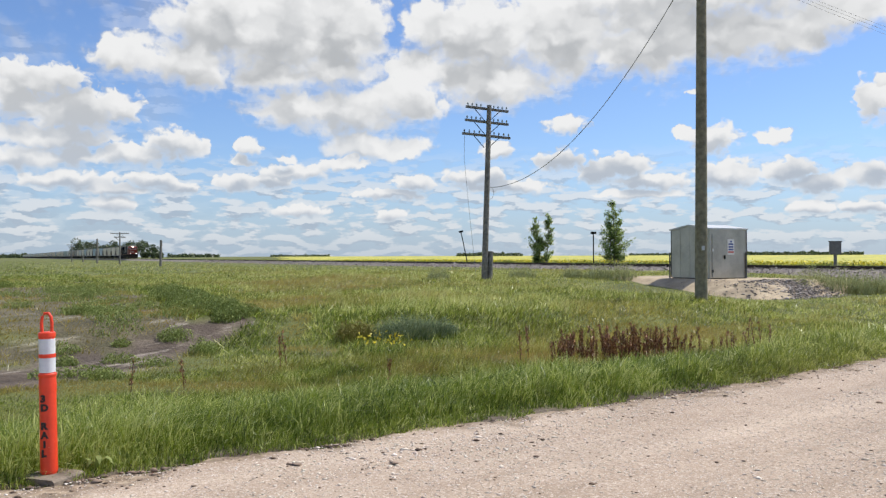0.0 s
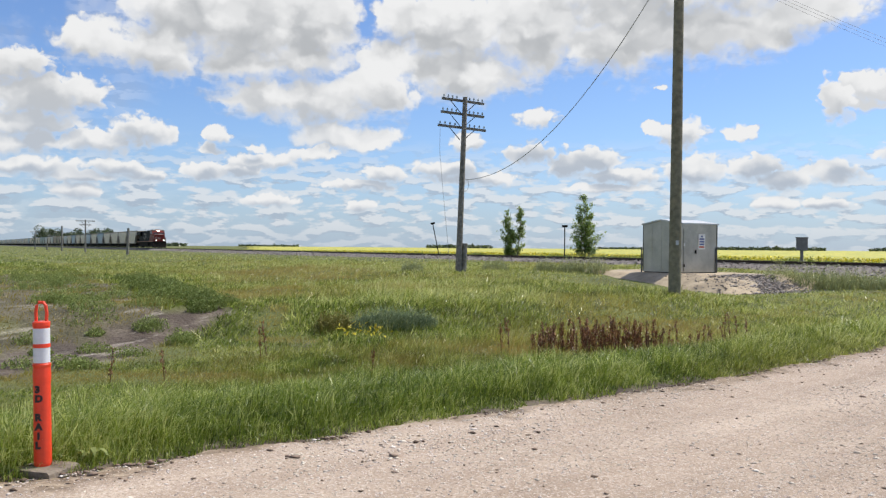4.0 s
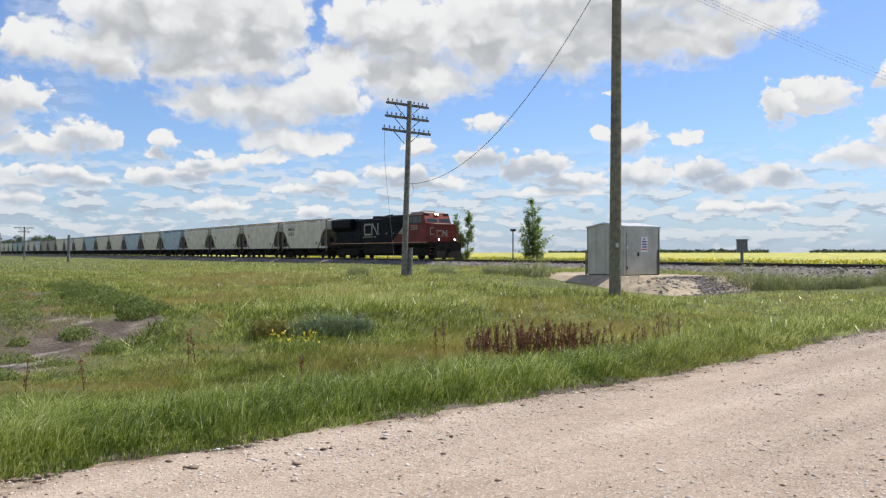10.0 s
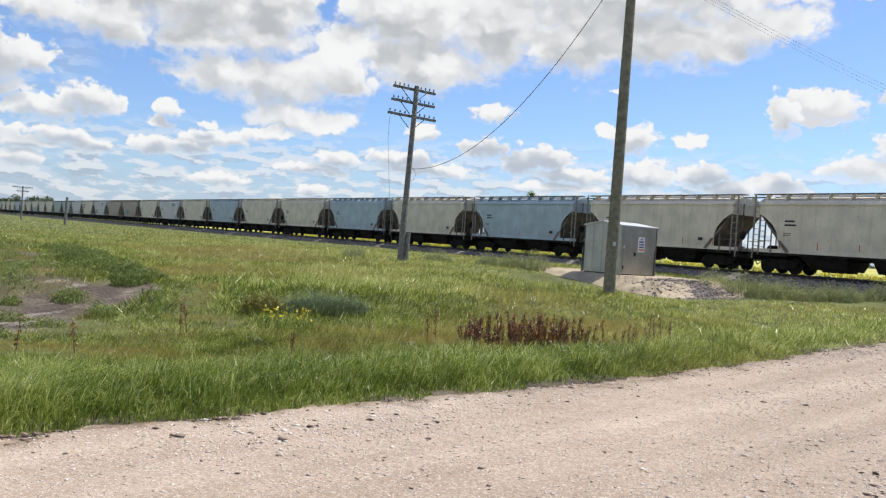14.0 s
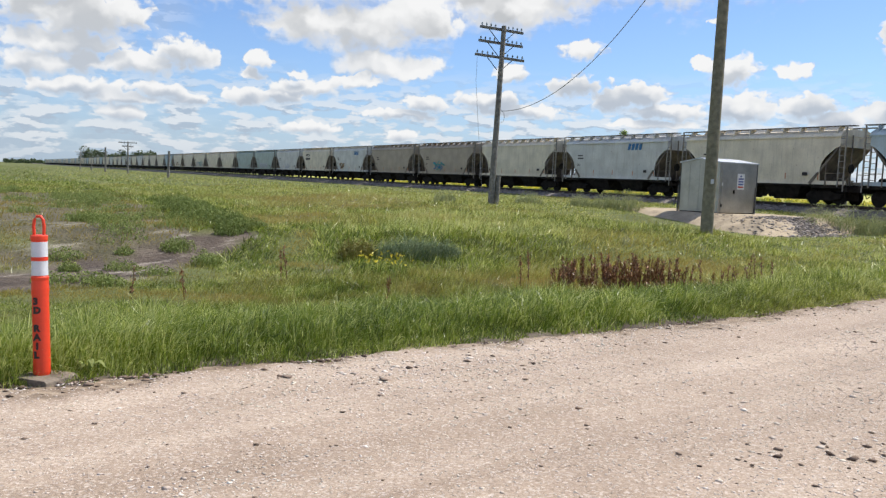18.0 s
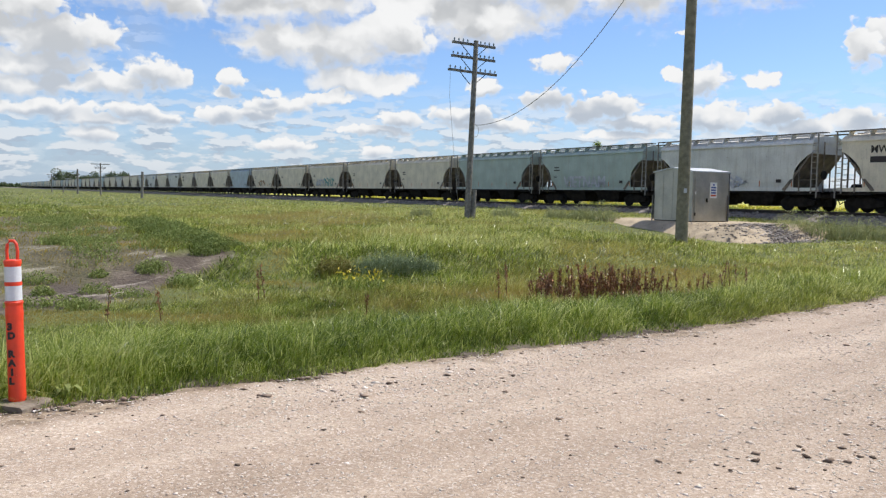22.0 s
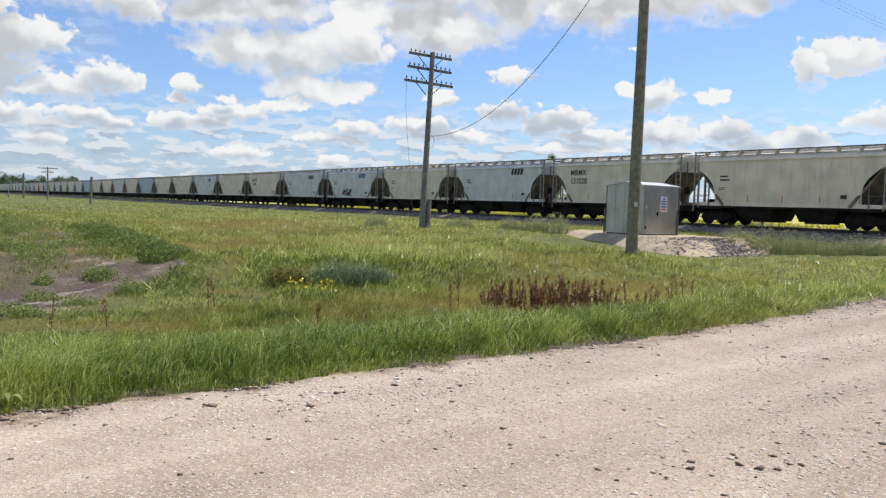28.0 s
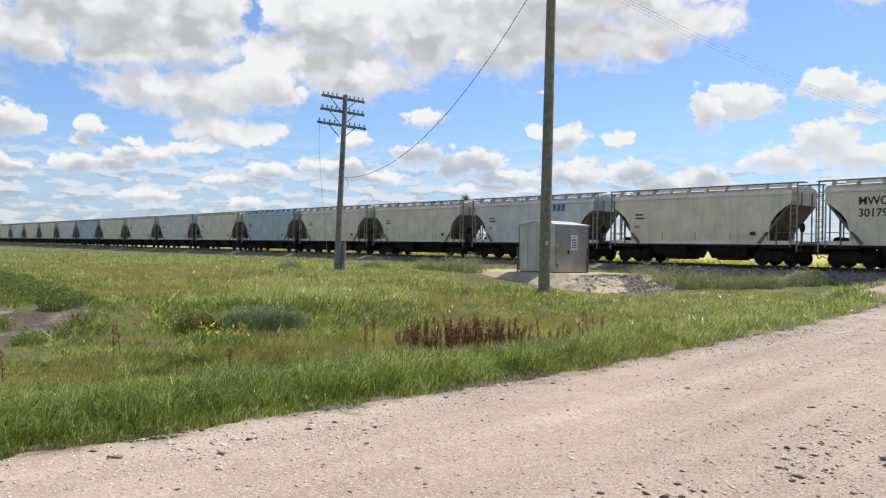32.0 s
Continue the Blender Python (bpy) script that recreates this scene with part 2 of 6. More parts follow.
# ---- materials ----
def material(name, color, rough=0.7, metal=0.0, vary=0.25, scale=3.0, bump=0.2, second=None, emit=0.0, spec=0.5, fine=40.0):
    """A painted or natural surface: colour varied at two scales, with fine relief."""
    m = bpy.data.materials.new(name)
    m.use_nodes = True
    nt = m.node_tree
    b = nt.nodes["Principled BSDF"]
    N, L = nt.nodes.new, nt.links.new
    co = N("ShaderNodeTexCoord").outputs["Object"]
    big, small = N("ShaderNodeTexNoise"), N("ShaderNodeTexNoise")
    for n, s, d in ((big, scale, 5), (small, fine, 3)):
        n.inputs["Scale"].default_value, n.inputs["Detail"].default_value = s, d
        L(co, n.inputs["Vector"])
    ramp = N("ShaderNodeValToRGB")
    ramp.color_ramp.elements[0].position, ramp.color_ramp.elements[1].position = 0.32, 0.68
    dark = second or tuple(c * (1 - vary) for c in color)
    light = tuple(min(1, c * (1 + vary * 0.6)) for c in color)
    ramp.color_ramp.elements[0].color, ramp.color_ramp.elements[1].color = (*dark, 1), (*light, 1)
    L(big.outputs["Fac"], ramp.inputs["Fac"])
    mix = N("ShaderNodeMix")
    mix.data_type, mix.blend_type = "RGBA", "MULTIPLY"
    mix.inputs["Factor"].default_value = min(1.0, vary * 1.6)
    L(ramp.outputs["Color"], mix.inputs["A"])
    grey = N("ShaderNodeValToRGB")
    grey.color_ramp.elements[0].position, grey.color_ramp.elements[1].position = 0.3, 0.7
    grey.color_ramp.elements[0].color = (0.55, 0.55, 0.55, 1)
    L(small.outputs["Fac"], grey.inputs["Fac"])
    L(grey.outputs["Color"], mix.inputs["B"])
    L(mix.outputs["Result"], b.inputs["Base Color"])
    b.inputs["Roughness"].default_value, b.inputs["Metallic"].default_value, b.inputs["Specular IOR Level"].default_value = rough, metal, spec
    if bump:
        bp = N("ShaderNodeBump")
        bp.inputs["Strength"].default_value, bp.inputs["Distance"].default_value = bump, 0.02
        L(small.outputs["Fac"], bp.inputs["Height"]), L(bp.outputs[0], b.inputs["Normal"])
    if emit:
        b.inputs["Emission Color"].default_value, b.inputs["Emission Strength"].default_value = (*color, 1), emit
    return m


def plant(name, colors, dry=(0.37, 0.275, 0.075), gloss=0.42, through_leaf=0.5):
    """Leaf and blade: colour by each blade's own tone and dryness, light passing through."""
    m = bpy.data.materials.new(name)
    m.use_nodes = True
    nt = m.node_tree
    N, L = nt.nodes.new, nt.links.new
    b, out = nt.nodes["Principled BSDF"], nt.nodes["Material Output"]
    tone, arid = N("ShaderNodeAttribute"), N("ShaderNodeAttribute")
    tone.attribute_name, arid.attribute_name = "tone", "arid"
    ramp = N("ShaderNodeValToRGB")
    while len(ramp.color_ramp.elements) < len(colors):
        ramp.color_ramp.elements.new(0.5)
    for i, c in enumerate(colors):
        ramp.color_ramp.elements[i].position = i / (len(colors) - 1)
        ramp.color_ramp.elements[i].color = (*c, 1)
    L(tone.outputs["Fac"], ramp.inputs["Fac"])
    mix = N("ShaderNodeMix")
    mix.data_type = "RGBA"
    L(arid.outputs["Fac"], mix.inputs["Factor"]), L(ramp.outputs["Color"], mix.inputs["A"])
    mix.inputs["B"].default_value = (*dry, 1)
    L(mix.outputs["Result"], b.inputs["Base Color"])
    b.inputs["Roughness"].default_value = gloss
    tr, ad = N("ShaderNodeBsdfTranslucent"), N("ShaderNodeMixShader")
    L(mix.outputs["Result"], tr.inputs["Color"])
    ad.inputs[0].default_value = through_leaf
    L(b.outputs[0], ad.inputs[1]), L(tr.outputs[0], ad.inputs[2]), L(ad.outputs[0], out.inputs["Surface"])
    return m


def car_paint(name, color):
    """Old paint with dusty runs down the sheet, rust freckles and faded patches."""
    m = material(name, color, 0.6, vary=0.14, scale=0.8, bump=0.03, fine=9)
    nt = m.node_tree
    N, L = nt.nodes.new, nt.links.new
    b = nt.nodes["Principled BSDF"]
    clean = b.inputs["Base Color"].links[0].from_socket
    co, mp = N("ShaderNodeTexCoord").outputs["Object"], N("ShaderNodeMapping")
    mp.inputs["Scale"].default_value = (3.2, 3.2, 0.22)
    L(co, mp.inputs["Vector"])
    last = clean
    for vec, scale, lo, hi, stain, amount in ((mp.outputs[0], 1.0, 0.50, 0.74, (0.36, 0.28, 0.20), 0.28), (mp.outputs[0], 2.7, 0.56, 0.72, (0.22, 0.18, 0.145), 0.22), (co, 6.0, 0.66, 0.76, (0.24, 0.11, 0.05), 0.55)):
        n, r, x = N("ShaderNodeTexNoise"), N("ShaderNodeMapRange"), N("ShaderNodeMix")
        n.inputs["Scale"].default_value, n.inputs["Detail"].default_value = scale, 5
        for k, v in ((1, lo), (2, hi), (3, 0.0), (4, amount)):
            r.inputs[k].default_value = v
        x.data_type = "RGBA"
        x.inputs["B"].default_value = (*stain, 1)
        L(vec, n.inputs["Vector"]), L(n.outputs["Fac"], r.inputs[0]), L(r.outputs[0], x.inputs["Factor"]), L(last, x.inputs["A"])
        last = x.outputs["Result"]
    L(last, b.inputs["Base Color"])
    return m


M = dict(
    wood=material("weathered_pole_wood", (0.27, 0.25, 0.22), 0.9, vary=0.45, scale=6, bump=0.6, fine=60),
    green_wood=material("treated_pole_wood", (0.27, 0.245, 0.165), 0.9, vary=0.35, scale=5, bump=0.5, fine=60),
    steel=material("galvanised_sheet", (0.50, 0.48, 0.43), 0.38, 0.65, vary=0.2, scale=1.2, bump=0.05, fine=14),
    steel_trim=material("galvanised_trim", (0.56, 0.57, 0.58), 0.45, 0.6, vary=0.15, scale=3, bump=0.03),
    iron=material("dark_iron", (0.022, 0.020, 0.018), 0.75, 0.2, spec=0.2, vary=0.4, scale=5),
    rail=material("rail_steel", (0.07, 0.052, 0.042), 0.5, 0.6, vary=0.4, scale=2),
    tie=material("sleeper_wood", (0.09, 0.07, 0.055), 0.95, vary=0.4, scale=5),
    glass_ins=material("insulator_glass", (0.26, 0.31, 0.31), 0.15, vary=0.1, bump=0),
    white=material("white_enamel", (0.78, 0.78, 0.76), 0.5, vary=0.08, scale=4, bump=0.02),
    blue_ink=material("blue_print", (0.05, 0.09, 0.30), 0.5, vary=0.05, bump=0),
    red_ink=material("red_print", (0.55, 0.10, 0.05), 0.5, vary=0.05, bump=0),
    orange=material("orange_plastic", (0.86, 0.062, 0.022), 0.38, vary=0.10, scale=4, bump=0.05),
    sheeting=material("reflective_sheeting", (0.72, 0.74, 0.77), 0.35, vary=0.08, scale=25, bump=0.1, fine=160),
    black_ink=material("black_print", (0.03, 0.02, 0.02), 0.6, vary=0.2, bump=0),
    rubber=material("black_rubber", (0.025, 0.025, 0.025), 0.8, vary=0.3, bump=0.2),
    base=material("dirty_rubber_slab", (0.23, 0.185, 0.14), 0.9, vary=0.35, scale=7, bump=0.5),
    wire=material("weathered_wire", (0.30, 0.30, 0.31), 0.6, 0.1, vary=0.1, bump=0),
    loco_black=material("locomotive_black_paint", (0.005, 0.005, 0.009), 0.55, spec=0.10, vary=0.3, scale=1.3, bump=0.02),
    loco_red=material("locomotive_red_paint", (0.225, 0.030, 0.019), 0.5, spec=0.25, vary=0.38, scale=0.8, bump=0.02),
    loco_pale=material("locomotive_pale_paint", (0.38, 0.33, 0.27), 0.5, vary=0.15, scale=1.5, bump=0.02),
    loco_roof=material("cab_roof_dusty_paint", (0.34, 0.26, 0.22), 0.6, vary=0.25, scale=2),
    stripe=material("walkway_stripe", (0.75, 0.35, 0.16), 0.5, vary=0.3, scale=3, bump=0),
    under=material("underframe_black_grime", (0.030, 0.025, 0.020), 0.9, spec=0.15, vary=0.5, scale=2.5, bump=0.3),
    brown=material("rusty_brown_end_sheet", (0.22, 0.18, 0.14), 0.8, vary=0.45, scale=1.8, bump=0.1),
    glass=material("cab_window_glass", (0.03, 0.04, 0.045), 0.08, vary=0.1, bump=0),
    headlight=material("headlight_lens", (1.0, 0.93, 0.78), 0.3, vary=0.0, bump=0, emit=9),
    red_lamp=material("lit_red_lens", (1.0, 0.06, 0.03), 0.3, vary=0.0, bump=0, emit=3.5),
    dark_lamp=material("unlit_red_lens", (0.10, 0.012, 0.01), 0.25, vary=0.1, bump=0),
    grey_paint=material("light_grey_paint", (0.45, 0.46, 0.47), 0.6, vary=0.15, scale=4),
    box_grey=material("weathered_grey_box", (0.20, 0.19, 0.19), 0.7, vary=0.25, scale=3),
    rust_red=material("rusty_red_steel", (0.24, 0.07, 0.05), 0.8, vary=0.3, scale=6),
    car_a=car_paint("warm_grey_car_paint", (0.80, 0.71, 0.55)),
    car_b=car_paint("blue_grey_car_paint", (0.47, 0.56, 0.60)),
    car_c=car_paint("cool_grey_car_paint", (0.70, 0.69, 0.64)),
    car_d=car_paint("green_grey_car_paint", (0.43, 0.51, 0.46)),
    car_e=car_paint("brownish_car_paint", (0.45, 0.37, 0.28)),
    ladder=material("weathered_ladder_steel", (0.33, 0.30, 0.26), 0.7, 0.1, vary=0.3, scale=3, bump=0.1),
    # steel grating coloured dark to carry the boards' backlit shade
    board=material("backlit_steel_grating", (0.14, 0.13, 0.12), 0.7, 0.3, vary=0.3, scale=3, bump=0.1),
    edge_trim=material("weathered_edge_trim", (0.13, 0.13, 0.125), 0.6, 0.4, vary=0.3, scale=3, bump=0.05),
    orange_mark=material("orange_reflector_tape", (0.62, 0.20, 0.05), 0.5, vary=0.25, scale=6, bump=0),
    roof_a=material("galvanised_car_roof", (0.66, 0.63, 0.57), 0.55, 0.15, vary=0.25, scale=1.4, bump=0.05),
    teal_ink=material("teal_spray_paint", (0.03, 0.34, 0.33), 0.5, vary=0.3, scale=2, bump=0),
    pale_ink=material("pale_spray_paint", (0.55, 0.56, 0.60), 0.5, vary=0.3, scale=2, bump=0),
    amber_ink=material("amber_spray_paint", (0.55, 0.27, 0.05), 0.5, vary=0.3, scale=2, bump=0),
    bed=material("ballast_grit", (0.27, 0.235, 0.21), 0.95, vary=0.45, scale=3, bump=0.8, fine=12),
    sand=material("tan_pit_run_gravel", (0.47, 0.375, 0.255), 0.95, vary=0.3, scale=1.2, bump=0.6, fine=25),
    logo_blue=material("logo_blue_paint", (0.03, 0.16, 0.36), 0.5, vary=0.1, bump=0),
)


# ---- mesh helpers ----
class Shape:
    """Collects vertices and faces for one mesh."""

    def __init__(self):
        self.v, self.f = [], []

    def add(self, verts, faces):
        k = len(self.v)
        self.v += [tuple(p) for p in verts]
        self.f += [tuple(i + k for i in f) for f in faces]
        return self

    def box(self, x0, x1, y0, y1, z0, z1):
        return self.add([(x, y, z) for z in (z0, z1) for y in (y0, y1) for x in (x0, x1)],
                        [(0, 2, 3, 1), (4, 5, 7, 6), (0, 1, 5, 4), (2, 6, 7, 3), (0, 4, 6, 2), (1, 3, 7, 5)])

    def bar(self, a, b, w, h=None):
        """A square bar from a to b."""
        a, b = Vector(a), Vector(b)
        d = (b - a).normalized()
        s = d.cross(Vector((0, 0, 1)) if abs(d.z) < 0.95 else Vector((1, 0, 0))).normalized()
        u = s.cross(d)
        s, u = s * w / 2, u * (h or w) / 2
        return self.add([q + i * s + j * u for q in (a, b) for i, j in ((-1, -1), (1, -1), (1, 1), (-1, 1))],
                        [(0, 1, 2, 3), (7, 6, 5, 4), (0, 4, 5, 1), (1, 5, 6, 2), (2, 6, 7, 3), (3, 7, 4, 0)])

    def tube(self, pts, radii, n=8, cap=True):
        """A round tube through pts."""
        pts = [Vector(p) for p in pts]
        k = len(self.v)
        for i, p in enumerate(pts):
            d = (pts[min(i + 1, len(pts) - 1)] - pts[max(i - 1, 0)]).normalized()
            s = d.cross(Vector((0, 0, 1)) if abs(d.z) < 0.9 else Vector((1, 0, 0))).normalized()
            u = s.cross(d)
            r = radii[i] if isinstance(radii, (list, tuple)) else radii
            self.v += [tuple(p + r * (math.cos(2 * math.pi * j / n) * s + math.sin(2 * math.pi * j / n) * u)) for j in range(n)]
        for i in range(len(pts) - 1):
            self.f += [(k + i * n + j, k + i * n + (j + 1) % n, k + (i + 1) * n + (j + 1) % n, k + (i + 1) * n + j) for j in range(n)]
        if cap:
            self.f += [tuple(k + j for j in reversed(range(n))), tuple(k + (len(pts) - 1) * n + j for j in range(n))]
        return self

    def slab(self, outline, axis, a, b):
        """An outline in the plane across axis ('x', 'y' or 'z'), from a to b along it."""
        place = {"x": lambda p, t: (t, p[0], p[1]), "y": lambda p, t: (p[0], t, p[1]), "z": lambda p, t: (p[0], p[1], t)}[axis]
        n = len(outline)
        area = sum(outline[i][0] * outline[(i + 1) % n][1] - outline[(i + 1) % n][0] * outline[i][1] for i in range(n))
        turned = (area > 0) != (axis == "y")
        o = outline if turned else outline[::-1]
        if a > b:
            a, b = b, a
        return self.add([place(p, t) for t in (a, b) for p in o],
                        [tuple(reversed(range(n))), tuple(range(n, 2 * n))] + [(i, (i + 1) % n, n + (i + 1) % n, n + i) for i in range(n)])

    def mesh(self, name, mats, smooth=False):
        me = bpy.data.meshes.new(name)
        me.from_pydata(self.v, [], self.f)
        for m in (mats if isinstance(mats, (list, tuple)) else (mats,)):
            me.materials.append(m)
        if smooth:
            me.polygons.foreach_set("use_smooth", [True] * len(me.polygons))
        me.update()
        return me


def part(name, shape, mat, parent, label="", at=None, smooth=False, kind=""):
    """Links a shape as one mesh under its thing."""
    me = shape if isinstance(shape, bpy.types.Mesh) else shape.mesh(name, mat, smooth)
    ob = new(name, me)
    ob.parent = parent
    if at is not None:
        ob.matrix_basis = at
    return tagged(ob, label, kind=kind)


def thing(name, label, category, at=None, group="", kind=""):
    ob = new(name)
    ob.empty_display_size = 0.2
    if at is not None:
        ob.matrix_basis = at
    return tagged(ob, label, category, group, kind)


def lettering(text, size, mat, name="lettering", bold=0.0):
    """A text as flat mesh in the xy plane, its left end at the origin."""
    cu = bpy.data.curves.new(name, "FONT")
    cu.body, cu.size, cu.extrude, cu.offset = text, size, 0.004, bold
    tmp = bpy.data.objects.new(name, cu)
    scene.collection.objects.link(tmp)
    bpy.context.view_layer.update()
    me = bpy.data.meshes.new_from_object(tmp.evaluated_get(bpy.context.evaluated_depsgraph_get()))
    bpy.data.objects.remove(tmp)
    me.name = name
    me.materials.clear()
    me.materials.append(mat)
    return me


def cloud_mesh(name, co, faces_n, tone, arid, mat):
    """A mesh of many separate small faces: co (k, n, 3) corners, one face each, with tone and dryness by face."""
    k, n = co.shape[:2]
    me = bpy.data.meshes.new(name)
    me.vertices.add(k * n)
    me.vertices.foreach_set("co", co.astype(np.float32).ravel())
    me.loops.add(k * n)
    me.loops.foreach_set("vertex_index", np.arange(k * n, dtype=np.int32))
    me.polygons.add(k)
    me.polygons.foreach_set("loop_start", np.arange(0, k * n, n, dtype=np.int32))
    me.polygons.foreach_set("loop_total", np.full(k, n, dtype=np.int32))
    for key, v in (("tone", tone), ("arid", arid)):
        me.attributes.new(key, "FLOAT", "FACE").data.foreach_set("value", np.asarray(v, np.float32))
    me.materials.append(mat)
    me.update(calc_edges=True)
    return me


# ---- plan: the track, the road, the lie of the land ----
LEAN = radians(29.2)
ALONG = Vector((-math.sin(LEAN), math.cos(LEAN), 0))   # along the track, away
ACROSS = Vector((math.cos(LEAN), math.sin(LEAN), 0))   # across it, away
TRACK, RAIL_Z = 45.3, 0.81
ROAD_START, ROAD_DIR = np.array((-2.9, 5.3)), np.array((math.sin(radians(51.9)), math.cos(radians(51.9))))


def smooth(v, a, b):
    t = np.clip((v - a) / (b - a), 0, 1)
    return t * t * (3 - 2 * t)


def ripple(x, y, size, seed=0):
    """Cheap smooth unevenness between -1 and 1."""
    x, y = np.asarray(x) / size, np.asarray(y) / size
    return (np.sin(x * 1.7 + y * 0.9 + seed) + np.sin(-x * 1.1 + y * 2.1 + seed * 2.3 + 1) + np.sin(x * 2.9 - y * 1.3 + seed * 0.7 + 4)) / 3


def fuzz(x, y, size, seed=0):
    """Uneven patches without a beat, between -1 and 1."""
    x, y = np.asarray(x, float) / size + seed * 17.3, np.asarray(y, float) / size - seed * 9.1
    i, j = np.floor(x), np.floor(y)
    u, v = x - i, y - j
    u, v = u * u * (3 - 2 * u), v * v * (3 - 2 * v)

    def at(a, b):
        h = np.sin(a * 127.1 + b * 311.7 + seed * 74.7) * 43758.5453
        return (h - np.floor(h)) * 2 - 1

    return (at(i, j) * (1 - u) + at(i + 1, j) * u) * (1 - v) + (at(i, j + 1) * (1 - u) + at(i + 1, j + 1) * u) * v


def beside_road(x, y):
    """Distance along the road, and past its grassy edge (to its right is positive)."""
    dx, dy = x - ROAD_START[0], y - ROAD_START[1]
    s = dx * ROAD_DIR[0] + dy * ROAD_DIR[1]
    bow = np.interp(s, [-40, 0, 4, 7, 11, 14, 25, 27.5, 30, 60], [0, 0, .35, .52, .6, .42, 0.1, 0.0, -1.8, -1.8])
    return s, dx * ROAD_DIR[1] - dy * ROAD_DIR[0] - bow


def road_z(s):
    return 0.74 * smooth(s, 17, 46) * (1 - 0.6 * smooth(s, 62, 95))


def land(x, y):
    """Height of the ground."""
    s, off = beside_road(x, y)
    n = x * ACROSS.x + y * ACROSS.y
    w = -off
    t = x * ALONG.x + y * ALONG.y
    left_rise = smooth(t, 24, 36)
    z = 0.02 + 0.22 * left_rise * smooth(n, 12, 20) - 0.12 * smooth(t, 60, 120) + 0.035 * ripple(x, y, 5) + 0.025 * ripple(x, y, 1.7, 3)
    z = z - 0.42 * smooth(n, 20.5, 25.5) * (1 - smooth(n, 38, 41)) * (1 - left_rise)
    z = z + 0.10 * smooth(n, 39, 41.5) - 0.16 * np.exp(-(((x - 11.3) / 7.5) ** 2 + ((y - 40.5) / 6.5) ** 2) ** 2)
    left = smooth(-s, -14, -2)
    ditch = smooth(w, 0.7, 3.6) * (1 - smooth(w, 7.5 + 4 * left, 11 + 5 * left)) * (1 - smooth(s, 22, 34))
    z = z - 0.55 * ditch
    verge = 1 - smooth(w, 0.0, 2.4)
    z = z * (1 - verge) + (road_z(s) - 0.05 * smooth(w, 0.3, 1.2)) * verge
    under = smooth(off, 0.0, 0.3) * (1 - smooth(off, 10.3, 13))
    z = z * (1 - under) + (road_z(s) - 0.06) * under
    return z


def on_track(s, n=TRACK, z=RAIL_Z, turn=0.0):
    """A pose by the track: s along it (away), n across, x axis pointing the way the train runs."""
    p = ALONG * s + ACROSS * n
    return pose(p.x, p.y, z, 0, 0, math.degrees(math.atan2(-math.cos(LEAN), math.sin(LEAN))) + turn)


# ---- ground ----
def ground_material():
    m = bpy.data.materials.new("prairie_soil_and_turf")
    m.use_nodes = True
    nt = m.node_tree
    N, L = nt.nodes.new, nt.links.new
    b = nt.nodes["Principled BSDF"]
    b.inputs["Roughness"].default_value = 0.95
    co = N("ShaderNodeTexCoord").outputs["Object"]

    def noise_at(scale, detail=5):
        n = N("ShaderNodeTexNoise")
        n.inputs["Scale"].default_value, n.inputs["Detail"].default_value = scale, detail
        L(co, n.inputs["Vector"])
        return n.outputs["Fac"]

    def ramp(fac, stops):
        r = N("ShaderNodeValToRGB")
        while len(r.color_ramp.elements) < len(stops):
            r.color_ramp.elements.new(0.5)
        for e, (p, c) in zip(r.color_ramp.elements, stops):
            e.position, e.color = p, (*c, 1)
        L(fac, r.inputs["Fac"])
        return r.outputs["Color"]

    def mixed(fac, a, c):
        x = N("ShaderNodeMix")
        x.data_type = "RGBA"
        L(fac, x.inputs["Factor"]), L(a, x.inputs["A"]), L(c, x.inputs["B"])
        return x.outputs["Result"]

    turf = ramp(noise_at(0.35, 8), [(0.3, (0.07, 0.085, 0.02)), (0.55, (0.125, 0.14, 0.032)), (0.75, (0.18, 0.17, 0.05))])
    soil = ramp(noise_at(1.1, 8), [(0.30, (0.052, 0.037, 0.026)), (0.50, (0.09, 0.066, 0.048)), (0.60, (0.14, 0.11, 0.082)), (0.72, (0.085, 0.062, 0.046))])
    bare = N("ShaderNodeAttribute")
    bare.attribute_name = "bare"
    # pale dried crusts drawn out along the wet patch
    lane = N("ShaderNodeMapping")
    lane.vector_type = "TEXTURE"
    lane.inputs["Rotation"].default_value, lane.inputs["Scale"].default_value = (0, 0, radians(60.6)), (4.5, 1, 1)
    crust = N("ShaderNodeTexNoise")
    crust.inputs["Scale"].default_value, crust.inputs["Detail"].default_value, crust.inputs["Roughness"].default_value = 1.5, 8, 0.66
    L(co, lane.inputs["Vector"]), L(lane.outputs[0], crust.inputs["Vector"])
    pale = N("ShaderNodeMapRange")
    for k, v in ((1, 0.56), (2, 0.64)):
        pale.inputs[k].default_value = v
    L(crust.outputs["Fac"], pale.inputs[0])
    chalk = ramp(noise_at(14, 4), [(0.3, (0.20, 0.165, 0.13)), (0.7, (0.42, 0.37, 0.31))])
    soil = mixed(pale.outputs[0], soil, chalk)
    L(mixed(bare.outputs["Fac"], turf, soil), b.inputs["Base Color"])
    bp = N("ShaderNodeBump")
    bp.inputs["Strength"].default_value, bp.inputs["Distance"].default_value = 0.9, 0.09
    L(noise_at(9, 6), bp.inputs["Height"]), L(bp.outputs[0], b.inputs["Normal"])
    return m


